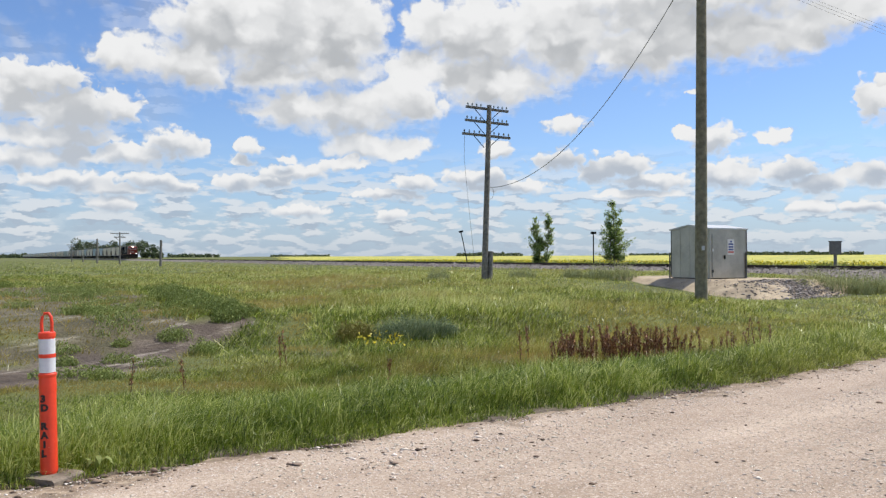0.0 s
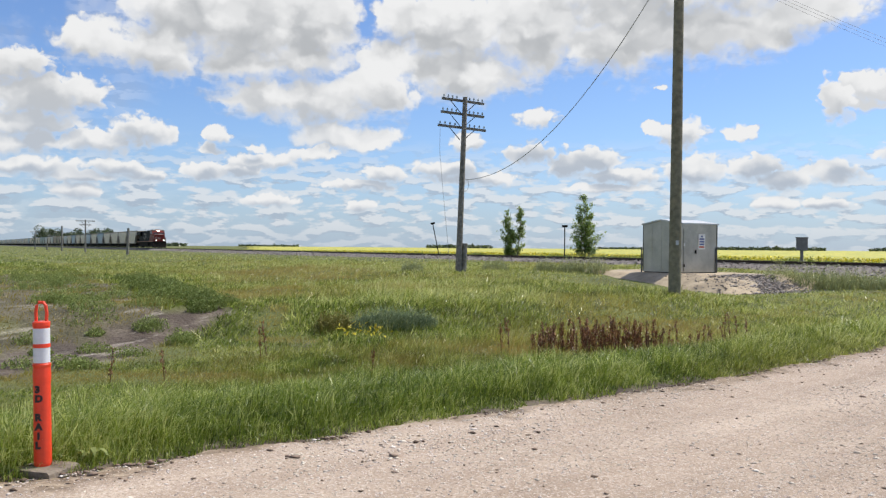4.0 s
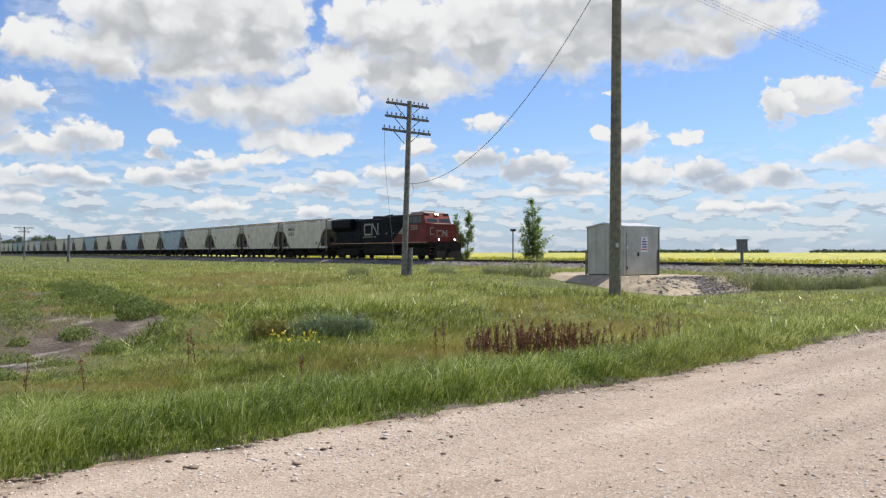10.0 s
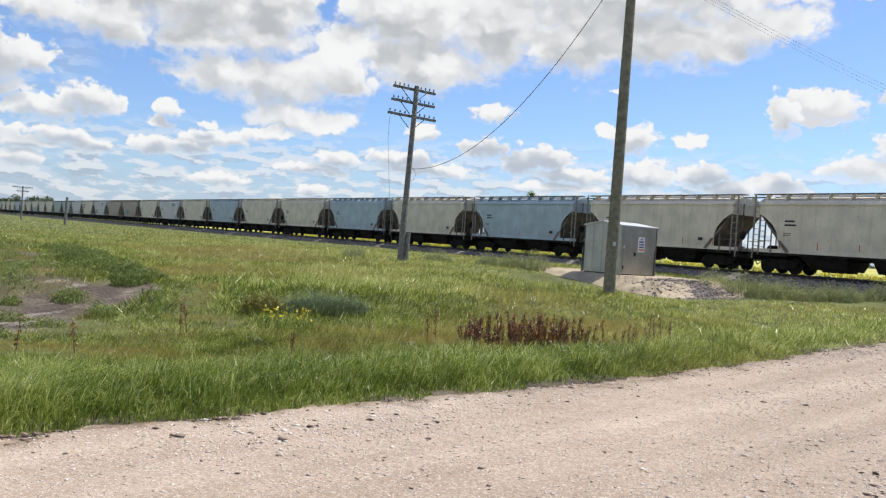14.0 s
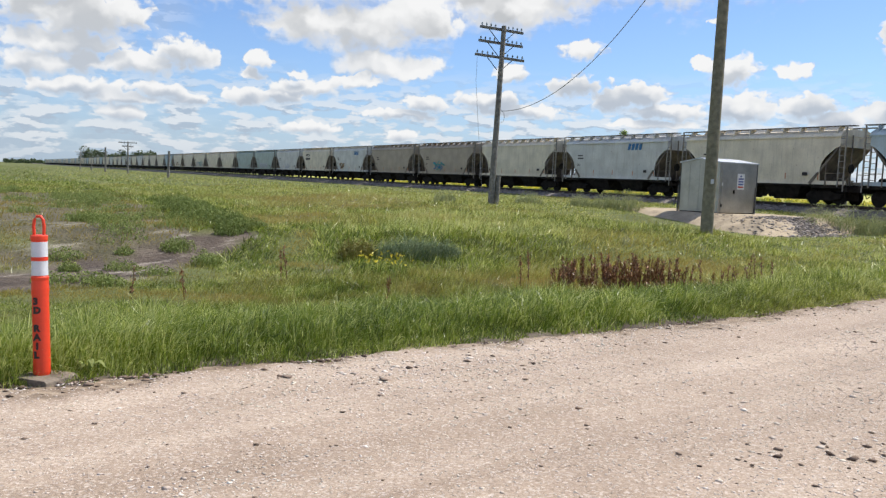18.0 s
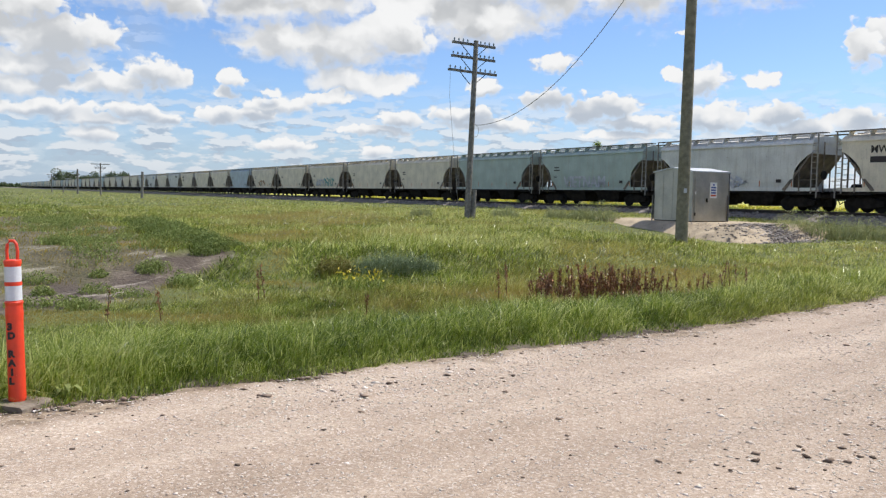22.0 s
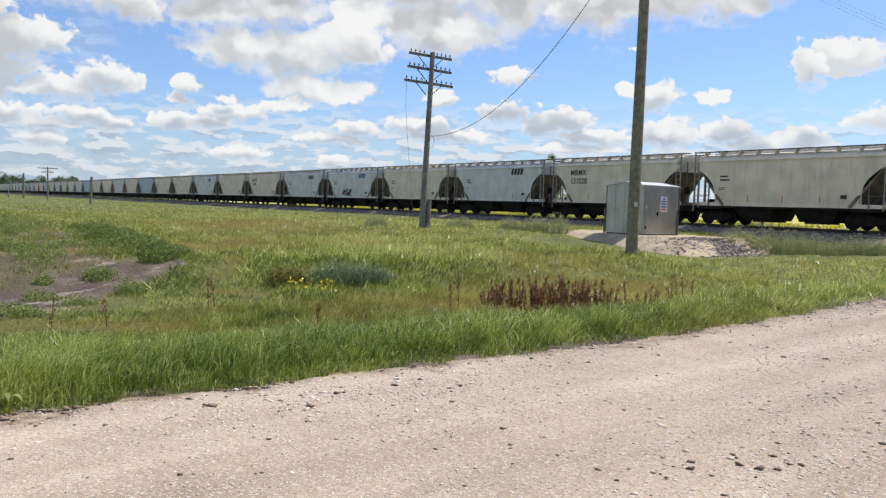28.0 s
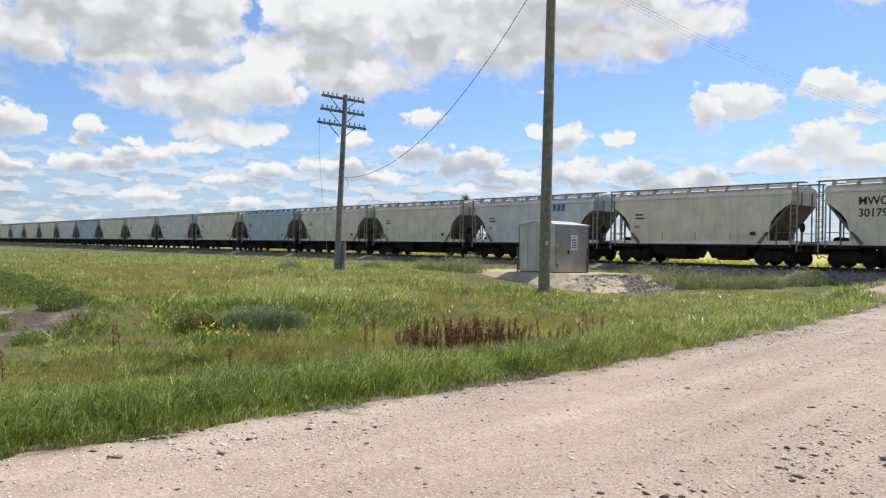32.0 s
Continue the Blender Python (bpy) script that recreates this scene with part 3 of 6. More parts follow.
def mud(x, y):
    """Across the muddy strip: -1 and 1 at its edges, positive towards the road."""
    mid = np.interp(y, [4, 8, 13, 16, 19.6, 21.5], [-13.5, -10.2, -7.3, -6.4, -5.3, -4.9])
    half = np.interp(y, [4, 8, 13, 16, 19.6, 20.6], [1.2, 1.3, 1.5, 1.5, 0.9, 0.05])
    return (x - mid) / half


def bareness(x, y):
    """Where weeds leave the soil open: the low wet patch and the road's edge."""
    rear = np.minimum(smooth(-5.6 - 0.47 * (y - 20) - x, 0.0, 1.5), smooth(y, 13, 17) * (1 - smooth(y, 34, 48)))
    patch = 1.0 - np.abs(mud(x, y)) + 0.30 * fuzz(x, y, 0.9, 5) + 0.15 * fuzz(x, y, 0.3, 2)
    back = rear * 0.95 + 0.55 * fuzz(x, y, 1.6, 2) + 0.3 * fuzz(x, y, 0.6, 3) - 0.30
    s, off = beside_road(x, y)
    edge = smooth(off, -0.30, -0.05)
    return np.clip(np.maximum(np.maximum(smooth(patch, 0.0, 0.3), 0.75 * smooth(back, 0.1, 0.5)), edge), 0, 1)


def build_ground():
    rr = np.concatenate(([0.0], np.geomspace(1.5, 4600, 150)))
    aa = np.radians(np.concatenate((np.arange(-180, -45, 6), np.arange(-45, 65, 0.4), np.arange(65, 180, 6))))
    R, A = np.meshgrid(rr, aa, indexing="ij")
    X, Y = R * np.sin(A), R * np.cos(A)
    Z = land(X, Y)
    Z = Z * (1 - smooth(R, 300, 900)) + 0.15 * smooth(R, 300, 900)
    nr, na = R.shape
    verts = np.stack((X, Y, Z), -1).reshape(-1, 3)
    i, j = np.meshgrid(np.arange(nr - 1), np.arange(na), indexing="ij")
    jn = (j + 1) % na
    quads = np.stack((i * na + j, i * na + jn, (i + 1) * na + jn, (i + 1) * na + j), -1).reshape(-1, 4)[:, ::-1]
    me = bpy.data.meshes.new("ground")
    me.from_pydata(verts.tolist(), [], quads.tolist())
    me.attributes.new("bare", "FLOAT", "POINT").data.foreach_set("value", bareness(X, Y).ravel().astype(np.float32))
    me.materials.append(ground_material())
    me.polygons.foreach_set("use_smooth", [True] * len(me.polygons))
    me.update()
    tagged(new("ground", me), "grassy prairie ground with a shallow ditch and a bare muddy patch", "ground", kind="structure")


build_ground()


def gravel_material():
    m = bpy.data.materials.new("pinkish_limestone_gravel")
    m.use_nodes = True
    nt = m.node_tree
    N, L = nt.nodes.new, nt.links.new
    b = nt.nodes["Principled BSDF"]
    b.inputs["Roughness"].default_value = 0.95
    co = N("ShaderNodeTexCoord").outputs["Object"]
    def noise_at(scale, detail, rough=0.55, vec=co):
        n = N("ShaderNodeTexNoise")
        n.inputs["Scale"].default_value, n.inputs["Detail"].default_value, n.inputs["Roughness"].default_value = scale, detail, rough
        L(vec, n.inputs["Vector"])
        return n.outputs["Fac"]

    def ramp(fac, stops):
        r = N("ShaderNodeValToRGB")
        while len(r.color_ramp.elements) < len(stops):
            r.color_ramp.elements.new(0.5)
        for e, (q, c) in zip(r.color_ramp.elements, stops):
            e.position, e.color = q, (*c, 1)
        L(fac, r.inputs["Fac"])
        return r.outputs["Color"]

    def mixed(fac, a, c, blend="MIX"):
        x = N("ShaderNodeMix")
        x.data_type, x.blend_type = "RGBA", blend
        if isinstance(fac, float):
            x.inputs["Factor"].default_value = fac
        else:
            L(fac, x.inputs["Factor"])
        L(a, x.inputs["A"]), L(c, x.inputs["B"])
        return x.outputs["Result"]

    # lanes drawn out along the road: packed pale wheel paths and looser, darker grit between
    lane = N("ShaderNodeMapping")
    lane.vector_type = "TEXTURE"
    lane.inputs["Rotation"].default_value, lane.inputs["Scale"].default_value = (0, 0, radians(90 - 51.9)), (14, 1, 1)
    L(co, lane.inputs["Vector"])
    packed = noise_at(1.5, 5, 0.5, lane.outputs[0])
    base = ramp(packed, [(0.30, (0.34, 0.255, 0.185)), (0.50, (0.47, 0.365, 0.275)), (0.70, (0.58, 0.465, 0.36))])
    base = mixed(0.8, base, ramp(noise_at(0.8, 6), [(0.30, (0.80, 0.78, 0.76)), (0.60, (1, 1, 1))]), "MULTIPLY")
    base = mixed(0.8, base, ramp(noise_at(150, 4, 0.7), [(0.34, (0.40, 0.37, 0.35)), (0.54, (1, 1, 1))]), "MULTIPLY")
    base = mixed(0.7, base, ramp(noise_at(42, 3, 0.6), [(0.34, (0.66, 0.63, 0.61)), (0.56, (1, 1, 1))]), "MULTIPLY")
    # pale crushed stone pressed into the surface
    vor = N("ShaderNodeTexVoronoi")
    vor.inputs["Scale"].default_value, vor.inputs["Randomness"].default_value = 75, 1.0
    L(co, vor.inputs["Vector"])
    grain = N("ShaderNodeSeparateColor")
    L(vor.outputs["Color"], grain.inputs[0])
    base = mixed(ramp(grain.outputs[0], [(0.70, (0, 0, 0)), (0.95, (0.55, 0.55, 0.55))]), base, ramp(grain.outputs[1], [(0.2, (0.56, 0.46, 0.37)), (0.8, (0.70, 0.62, 0.55))]))
    base = mixed(ramp(grain.outputs[2], [(0.93, (0, 0, 0)), (1.0, (0.4, 0.4, 0.4))]), base, ramp(grain.outputs[1], [(0.2, (0.34, 0.22, 0.16)), (0.8, (0.36, 0.32, 0.29))]))
    # damp brown soil and straw along the grassy rim
    rim = N("ShaderNodeAttribute")
    rim.attribute_name = "rim"
    soil = ramp(noise_at(9, 6, 0.65), [(0.32, (0.10, 0.07, 0.045)), (0.52, (0.24, 0.175, 0.115)), (0.66, (0.44, 0.35, 0.25))])
    L(mixed(rim.outputs["Fac"], base, soil), b.inputs["Base Color"])
    bp, bq = N("ShaderNodeBump"), N("ShaderNodeBump")
    bp.inputs["Strength"].default_value, bp.inputs["Distance"].default_value = 0.35, 0.008
    bq.inputs["Strength"].default_value, bq.inputs["Distance"].default_value = 0.45, 0.03
    L(noise_at(90, 4, 0.65), bp.inputs["Height"]), L(noise_at(11, 5, 0.6), bq.inputs["Height"])
    L(bp.outputs[0], bq.inputs["Normal"]), L(bq.outputs[0], b.inputs["Normal"])
    return m


M["gravel"] = gravel_material()


def road_point(s, off):
    bow = np.interp(s, [-40, 0, 4, 7, 11, 14, 25, 27.5, 30, 60], [0, 0, .35, .52, .6, .42, 0.1, 0.0, -1.8, -1.8])
    o = off + bow
    return ROAD_START[0] + s * ROAD_DIR[0] + o * ROAD_DIR[1], ROAD_START[1] + s * ROAD_DIR[1] - o * ROAD_DIR[0]


def road_surface(x, y, s, off):
    """The road's crown, wheel tracks and ragged thin edge."""
    z = road_z(s) + 0.035 * np.sin(np.clip(off / 10.5, 0, 1) * math.pi) + 0.010 * fuzz(x, y, 0.9, 2) + 0.004 * fuzz(x, y, 0.25, 7)
    for path, deep, wide in ((1.1, 0.016, 0.28), (2.4, 0.026, 0.40), (4.1, 0.024, 0.36), (6.2, 0.022, 0.40)):
        z = z - deep * np.exp(-((off - path - 0.12 * fuzz(s, s * 0, 5.0, path)) / wide) ** 2)
    z = z + 0.018 * np.exp(-((off - 4.95) / 0.28) ** 2) * (1 + 0.6 * fuzz(s, off, 0.5, 4))
    return z - 0.10 * (1 - smooth(off, -0.25, 0.22))


def build_road():
    ss = np.concatenate((np.arange(-14, -3, 0.6), np.arange(-3, 14, 0.09), np.arange(14, 30, 0.3), np.arange(30, 62, 0.6), np.arange(62, 420, 8)))
    oo = np.concatenate((np.linspace(-0.3, 7.5, 90), np.linspace(7.7, 10.8, 10)))
    S, O = np.meshgrid(ss, oo, indexing="ij")
    rag = (0.16 * ripple(S, S * 0.3, 0.6) + 0.12 * ripple(S, O, 0.17, 3) + 0.06 * ripple(S, O, 0.06, 8)) * np.exp(-np.abs(O) / 0.5)
    X, Y = road_point(S, O + rag)
    Z = road_surface(X, Y, S, O)
    a, b = S.shape
    i, j = np.meshgrid(np.arange(a - 1), np.arange(b - 1), indexing="ij")
    quads = np.stack((i * b + j, (i + 1) * b + j, (i + 1) * b + j + 1, i * b + j + 1), -1).reshape(-1, 4)[:, ::-1]
    me = bpy.data.meshes.new("road")
    me.from_pydata(np.stack((X, Y, Z), -1).reshape(-1, 3).tolist(), [], quads.tolist())
    rim = smooth(0.34 + 0.20 * fuzz(S, O, 0.9, 5) + 0.14 * fuzz(S, O, 0.22, 6) - O, -0.12, 0.16) * 0.92
    me.attributes.new("rim", "FLOAT", "POINT").data.foreach_set("value", rim.ravel().astype(np.float32))
    me.materials.append(M["gravel"])
    me.polygons.foreach_set("use_smooth", [True] * len(me.polygons))
    me.update()
    return tagged(new("road", me), "pale pinkish gravel road with wheel tracks", "road", kind="structure")


ROAD = build_road()


def pebble(seed, flat=0.5):
    """An uneven eight-sided stone: its corners and faces."""
    r = random.Random(seed)
    v = [(1, 0, 0), (-1, 0, 0), (0, 1, 0), (0, -1, 0), (0, 0, 1), (0, 0, -1)]
    v = [tuple(c * r.uniform(0.75, 1.2) + r.uniform(-0.25, 0.25) for c in p) for p in v]
    f = [(0, 2, 4), (2, 1, 4), (1, 3, 4), (3, 0, 4), (2, 0, 5), (1, 2, 5), (3, 1, 5), (0, 3, 5)]
    return np.array(v) * np.array((1, 1, flat)), np.array(f)


def scatter_stones(name, xyz, size, mat, label, category, seed=1):
    """Many stones in one mesh."""
    rng = np.random.default_rng(seed)
    shapes = [pebble(seed + k) for k in range(6)]
    vs, fs, base = [], [], 0
    for k, (v, f) in enumerate(shapes):
        at = xyz[k::6]
        sz = size[k::6]
        turn = rng.uniform(0, 6.28, len(at))
        c, s = np.cos(turn)[:, None], np.sin(turn)[:, None]
        w = np.stack((v[None, :, 0] * c - v[None, :, 1] * s, v[None, :, 0] * s + v[None, :, 1] * c, np.broadcast_to(v[None, :, 2], (len(at), len(v)))), -1)
        w = w * (sz[:, None, None] * rng.uniform(0.75, 1.25, (len(at), 1, 3))) + at[:, None, :]
        vs.append(w.reshape(-1, 3))
        fs.append((f[None] + (np.arange(len(at)) * len(v))[:, None, None] + base).reshape(-1, 3))
        base += len(at) * len(v)
    v, f = np.concatenate(vs), np.concatenate(fs)
    me = bpy.data.meshes.new(name)
    me.vertices.add(len(v))
    me.vertices.foreach_set("co", v.astype(np.float32).ravel())
    me.loops.add(f.size)
    me.loops.foreach_set("vertex_index", f.astype(np.int32).ravel())
    me.polygons.add(len(f))
    me.polygons.foreach_set("loop_start", np.arange(0, f.size, 3, dtype=np.int32))
    me.polygons.foreach_set("loop_total", np.full(len(f), 3, dtype=np.int32))
    me.materials.append(mat)
    me.update(calc_edges=True)
    return tagged(new(name, me), label, category, kind="stuff")


def stone_material(name, dark, light):
    m = bpy.data.materials.new(name)
    m.use_nodes = True
    nt = m.node_tree
    N, L = nt.nodes.new, nt.links.new
    b = nt.nodes["Principled BSDF"]
    b.inputs["Roughness"].default_value = 0.9
    g, r = N("ShaderNodeNewGeometry"), N("ShaderNodeValToRGB")
    r.color_ramp.elements[0].color, r.color_ramp.elements[1].color = (*dark, 1), (*light, 1)
    n, x = N("ShaderNodeTexNoise"), N("ShaderNodeMix")
    n.inputs["Scale"].default_value = 60
    x.data_type, x.blend_type = "RGBA", "MULTIPLY"
    x.inputs["Factor"].default_value = 0.15
    L(g.outputs["Random Per Island"], r.inputs["Fac"]), L(r.outputs["Color"], x.inputs["A"]), L(n.outputs["Color"], x.inputs["B"])
    L(x.outputs["Result"], b.inputs["Base Color"])
    return m


M["chips"] = stone_material("limestone_chips", (0.44, 0.355, 0.28), (0.86, 0.77, 0.67))
M["clods"] = stone_material("dark_clods", (0.10, 0.066, 0.045), (0.33, 0.24, 0.175))
M["ballast"] = stone_material("railway_ballast", (0.13, 0.105, 0.09), (0.46, 0.41, 0.37))


def build_road_stones():
    rng = np.random.default_rng(11)
    k = 260000
    s, o = rng.uniform(-4, 30, k), rng.uniform(-0.05, 7.4, k)
    x, y = road_point(s, o)
    d = np.hypot(x, y)
    near = rng.random(k) < np.clip((6.4 / d) ** 1.5, 0.03, 1) * (d > 2.5)
    s, o, d = s[near], o[near], d[near]
    x, y = road_point(s, o)
    loose = 1.05 + 0.45 * fuzz(s / 6, o, 0.45, 3)
    size = (rng.gamma(1.6, 0.0021, len(s)) + 0.0025) * (0.75 + 0.045 * d) * loose
    size = size * np.where(rng.random(len(s)) < 0.02, 1.9, 1.0)
    z = road_surface(x, y, s, o) + size * 0.05
    scatter_stones("road_gravel", np.stack((x, y, z), -1), size, M["chips"], "loose limestone chips on the gravel road", "gravel", 3)
    # dark clods kicked up along the edge and between the wheel tracks
    es = rng.uniform(-4, 24, 11000)
    hubs = rng.uniform(3.2, 13, 26)
    hub = rng.integers(0, 26, 420)
    parts = [(es, rng.normal(-0.07, 0.13, 11000) + 0.15 * ripple(es, es * 0.3, 0.6), 0.003, 0.005),
             (hubs[hub] + rng.normal(0, 0.22, 420), 3.75 + 0.4 * np.sin(hub * 7.7) + rng.normal(0, 0.16, 420), 0.006, 0.0062),
             (rng.uniform(-3, 20, 900), rng.uniform(0.2, 7.0, 900), 0.003, 0.0042),
             (rng.uniform(-3, 16, 300), np.abs(rng.normal(0.1, 0.5, 300)), 0.005, 0.0065),
             (rng.uniform(4.0, 17, 360), rng.normal(4.9, 0.32, 360), 0.006, 0.0085),
             (rng.uniform(-2, 14, 420), rng.uniform(0.4, 6.5, 420), 0.005, 0.0045)]
    s = np.concatenate([q[0] for q in parts])
    o = np.concatenate([q[1] for q in parts])
    size = np.concatenate([q[2] + rng.gamma(1.6, q[3], len(q[0])) for q in parts])
    x, y = road_point(s, o)
    scatter_stones("dark_clods", np.stack((x, y, road_surface(x, y, s, o) + size * 0.2), -1), size, M["clods"], "dark earth clods and stones scattered on the road", "stones", 5)


build_road_stones()


# ---- the railway ----
def strip(name, profile, s0, s1, step, mat, label, category, wobble=0.0):
    """A profile (n, z) drawn along the track."""
    ss = np.arange(s0, s1 + step, step)
    pr = np.array(profile)
    S, K = np.meshgrid(ss, np.arange(len(pr)), indexing="ij")
    nn, zz = pr[K, 0], pr[K, 1]
    X, Y = ALONG.x * S + ACROSS.x * nn, ALONG.y * S + ACROSS.y * nn
    zz = zz + wobble * ripple(X, Y, 0.8, 3)
    a, b = S.shape
    i, j = np.meshgrid(np.arange(a - 1), np.arange(b - 1), indexing="ij")
    quads = np.stack((i * b + j, (i + 1) * b + j, (i + 1) * b + j + 1, i * b + j + 1), -1).reshape(-1, 4)
    me = bpy.data.meshes.new(name)
    me.from_pydata(np.stack((X, Y, zz), -1).reshape(-1, 3).tolist(), [], quads.tolist())
    me.materials.append(mat)
    me.update()
    return tagged(new(name, me), label, category, kind="structure")


def build_track():
    top = RAIL_Z - 0.18
    strip("ballast_bed", [(TRACK - 4.6, 0.05), (TRACK - 3.1, top - 0.42), (TRACK - 1.9, top - 0.03), (TRACK + 1.9, top - 0.03), (TRACK + 3.1, top - 0.45), (TRACK + 4.6, 0.0)],
          -120, 1400, 1.0, M["bed"], "grey crushed-stone ballast bed of the railway", "ballast", 0.03)
    rng = np.random.default_rng(4)
    k = 26000
    s = -60 + 260 * rng.random(k) ** 1.5
    n = TRACK - 4.4 + rng.random(k) * 5.6
    zb = np.interp(n, [TRACK - 4.6, TRACK - 3.1, TRACK - 1.9, TRACK + 1.9], [0.05, top - 0.42, top - 0.03, top - 0.03])
    size = 0.035 + rng.gamma(2.0, 0.016, k)
    xyz = np.stack((ALONG.x * s + ACROSS.x * n, ALONG.y * s + ACROSS.y * n, zb + size * 0.3), -1)
    scatter_stones("ballast_stones", xyz, size, M["ballast"], "loose grey ballast stones beside the rails", "ballast", 9)
    for side in (-1, 1):
        c = TRACK + side * 0.755
        prof = [(c - .07, top), (c - .07, top + .02), (c - .012, top + .035), (c - .012, top + .13), (c - .036, top + .14), (c - .036, RAIL_Z),
                (c + .036, RAIL_Z), (c + .036, top + .14), (c + .012, top + .13), (c + .012, top + .035), (c + .07, top + .02), (c + .07, top)]
        strip("rail", prof, -120, 1400, 20, M["rail"], "rust-brown steel rail", "rail")
    sh = Shape()
    for i in range(520):
        c = -60 + i * 0.6
        o, d = ALONG * c + ACROSS * TRACK, 0.115
        a, w = ALONG * d, ACROSS * (1.3 + 0.05 * math.sin(i * 2.3))
        sh.add([o + p + q + Vector((0, 0, z)) for z in (top - 0.14, top + 0.004) for p, q in ((-a, -w), (a, -w), (a, w), (-a, w))],
               [(3, 2, 1, 0), (4, 5, 6, 7), (0, 1, 5, 4), (1, 2, 6, 5), (2, 3, 7, 6), (3, 0, 4, 7)])
    tagged(new("sleepers", sh.mesh("sleepers", M["tie"])), "dark wooden sleepers under the rails", "sleepers", kind="stuff")


build_track()


def build_canola():
    """The flowering field beyond the track: a canopy sheet with an uneven front, and flower heads on it."""
    m = bpy.data.materials.new("flowering_canola")
    m.use_nodes = True
    nt = m.node_tree
    N, L = nt.nodes.new, nt.links.new
    b = nt.nodes["Principled BSDF"]
    b.inputs["Roughness"].default_value = 0.8
    co, n, r = N("ShaderNodeTexCoord"), N("ShaderNodeTexNoise"), N("ShaderNodeValToRGB")
    n.inputs["Scale"].default_value, n.inputs["Detail"].default_value = 0.25, 9
    for e, (p, c) in zip(r.color_ramp.elements, ((0.36, (0.26, 0.29, 0.05)), (0.64, (0.55, 0.48, 0.07)))):
        e.position, e.color = p, (*c, 1)
    L(co.outputs["Object"], n.inputs["Vector"]), L(n.outputs["Fac"], r.inputs["Fac"]), L(r.outputs["Color"], b.inputs["Base Color"])
    ss = np.concatenate((np.arange(-900, -200, 20), np.arange(-200, 500, 2.5), np.arange(500, 2600, 30)))
    nn = np.concatenate(([62, 62.4], np.geomspace(63, 2600, 60)))
    S, K = np.meshgrid(ss, nn, indexing="ij")
    S2 = S - (K - 62) * 0.15
    X, Y = ALONG.x * S2 + ACROSS.x * K, ALONG.y * S2 + ACROSS.y * K
    Z = np.where(K < 62.2, -0.2, 0.58) + 0.07 * ripple(X, Y, 2.2) * (K > 62.2) + 0.06 * ripple(X, Y, 17, 2) * (K > 62.2)
    a, c = S.shape
    i, j = np.meshgrid(np.arange(a - 1), np.arange(c - 1), indexing="ij")
    quads = np.stack((i * c + j, (i + 1) * c + j, (i + 1) * c + j + 1, i * c + j + 1), -1).reshape(-1, 4)[:, ::-1]
    mid = np.degrees(np.arctan2(X, Y)).ravel()[quads[:, 0]]
    quads = quads[mid > -10.5]
    me = bpy.data.meshes.new("canola_field")
    me.from_pydata(np.stack((X, Y, Z), -1).reshape(-1, 3).tolist(), [], quads.tolist())
    me.materials.append(m)
    me.update()
    tagged(new("canola_field", me), "bright yellow flowering canola field beyond the railway", "crop field", kind="stuff")
    rng = np.random.default_rng(8)
    k = 26000
    s, q = rng.uniform(-140, 160, k), 61.6 + rng.gamma(1.1, 9, k)
    x, y = ALONG.x * s + ACROSS.x * q, ALONG.y * s + ACROSS.y * q
    c0 = np.stack((x, y, 0.55 + rng.normal(0.06, 0.06, k)), -1)
    d = rng.normal(0, 0.09, (k, 4, 3))
    M["canola"] = plant("canola_flowers", [(0.16, 0.20, 0.03), (0.60, 0.52, 0.03), (0.78, 0.66, 0.03)], through_leaf=0.3)
    me = cloud_mesh("canola_heads", c0[:, None] + d, 4, rng.random(k), np.zeros(k), M["canola"])
    tagged(new("canola_heads", me), "yellow canola flower heads at the field's edge", "crop", kind="stuff")


build_canola()


# ---- the train ----
def wheelset(parent, x, mat_t, mat_w):
    for side in (-1, 1):
        sh = Shape().tube([(0, -0.065, 0), (0, 0.065, 0)], 0.46, 20).tube([(0, -0.09, 0), (0, 0.09, 0)], 0.12, 10)
        part("wheel", sh, mat_w, parent, at=pose(x, side * 0.755, 0.46))


def bogie(car, x, axles, half, tall=0.62):
    """A truck: side frames with their springs, and wheels under it."""
    sh = Shape()
    for side in (-1, 1):
        y0, y1 = sorted((side * 0.86, side * 1.06))
        sh.slab([(-half, 0.40), (-half, 0.66), (-half * 0.62, 0.74), (-0.35, 0.86), (0.35, 0.86), (half * 0.62, 0.74), (half, 0.66), (half, 0.40), (half * 0.75, 0.36), (0.42, 0.26), (-0.42, 0.26), (-half * 0.75, 0.36)], "y", y0, y1)
    sh.box(-0.2, 0.2, -1.0, 1.0, 0.5, 0.8).box(-1.25, 1.25, -0.55, 0.55, 0.28, 0.98)
    t = part("truck", sh, M["under"], car, "grimy black cast truck", at=pose(x, 0, 0))
    for a in axles:
        wheelset(t, a, M["under"], M["iron"])
    return t


# half length and half width of the car's side, by height
SIDE = [(1.42, 4.86, 1.440), (1.75, 4.86, 1.482), (2.10, 4.88, 1.513), (2.50, 4.98, 1.535), (2.85, 5.22, 1.545), (3.15, 5.55, 1.545), (3.38, 5.86, 1.543), (3.52, 6.15, 1.540), (3.80, 6.15, 1.530), (4.10, 6.15, 1.512)]


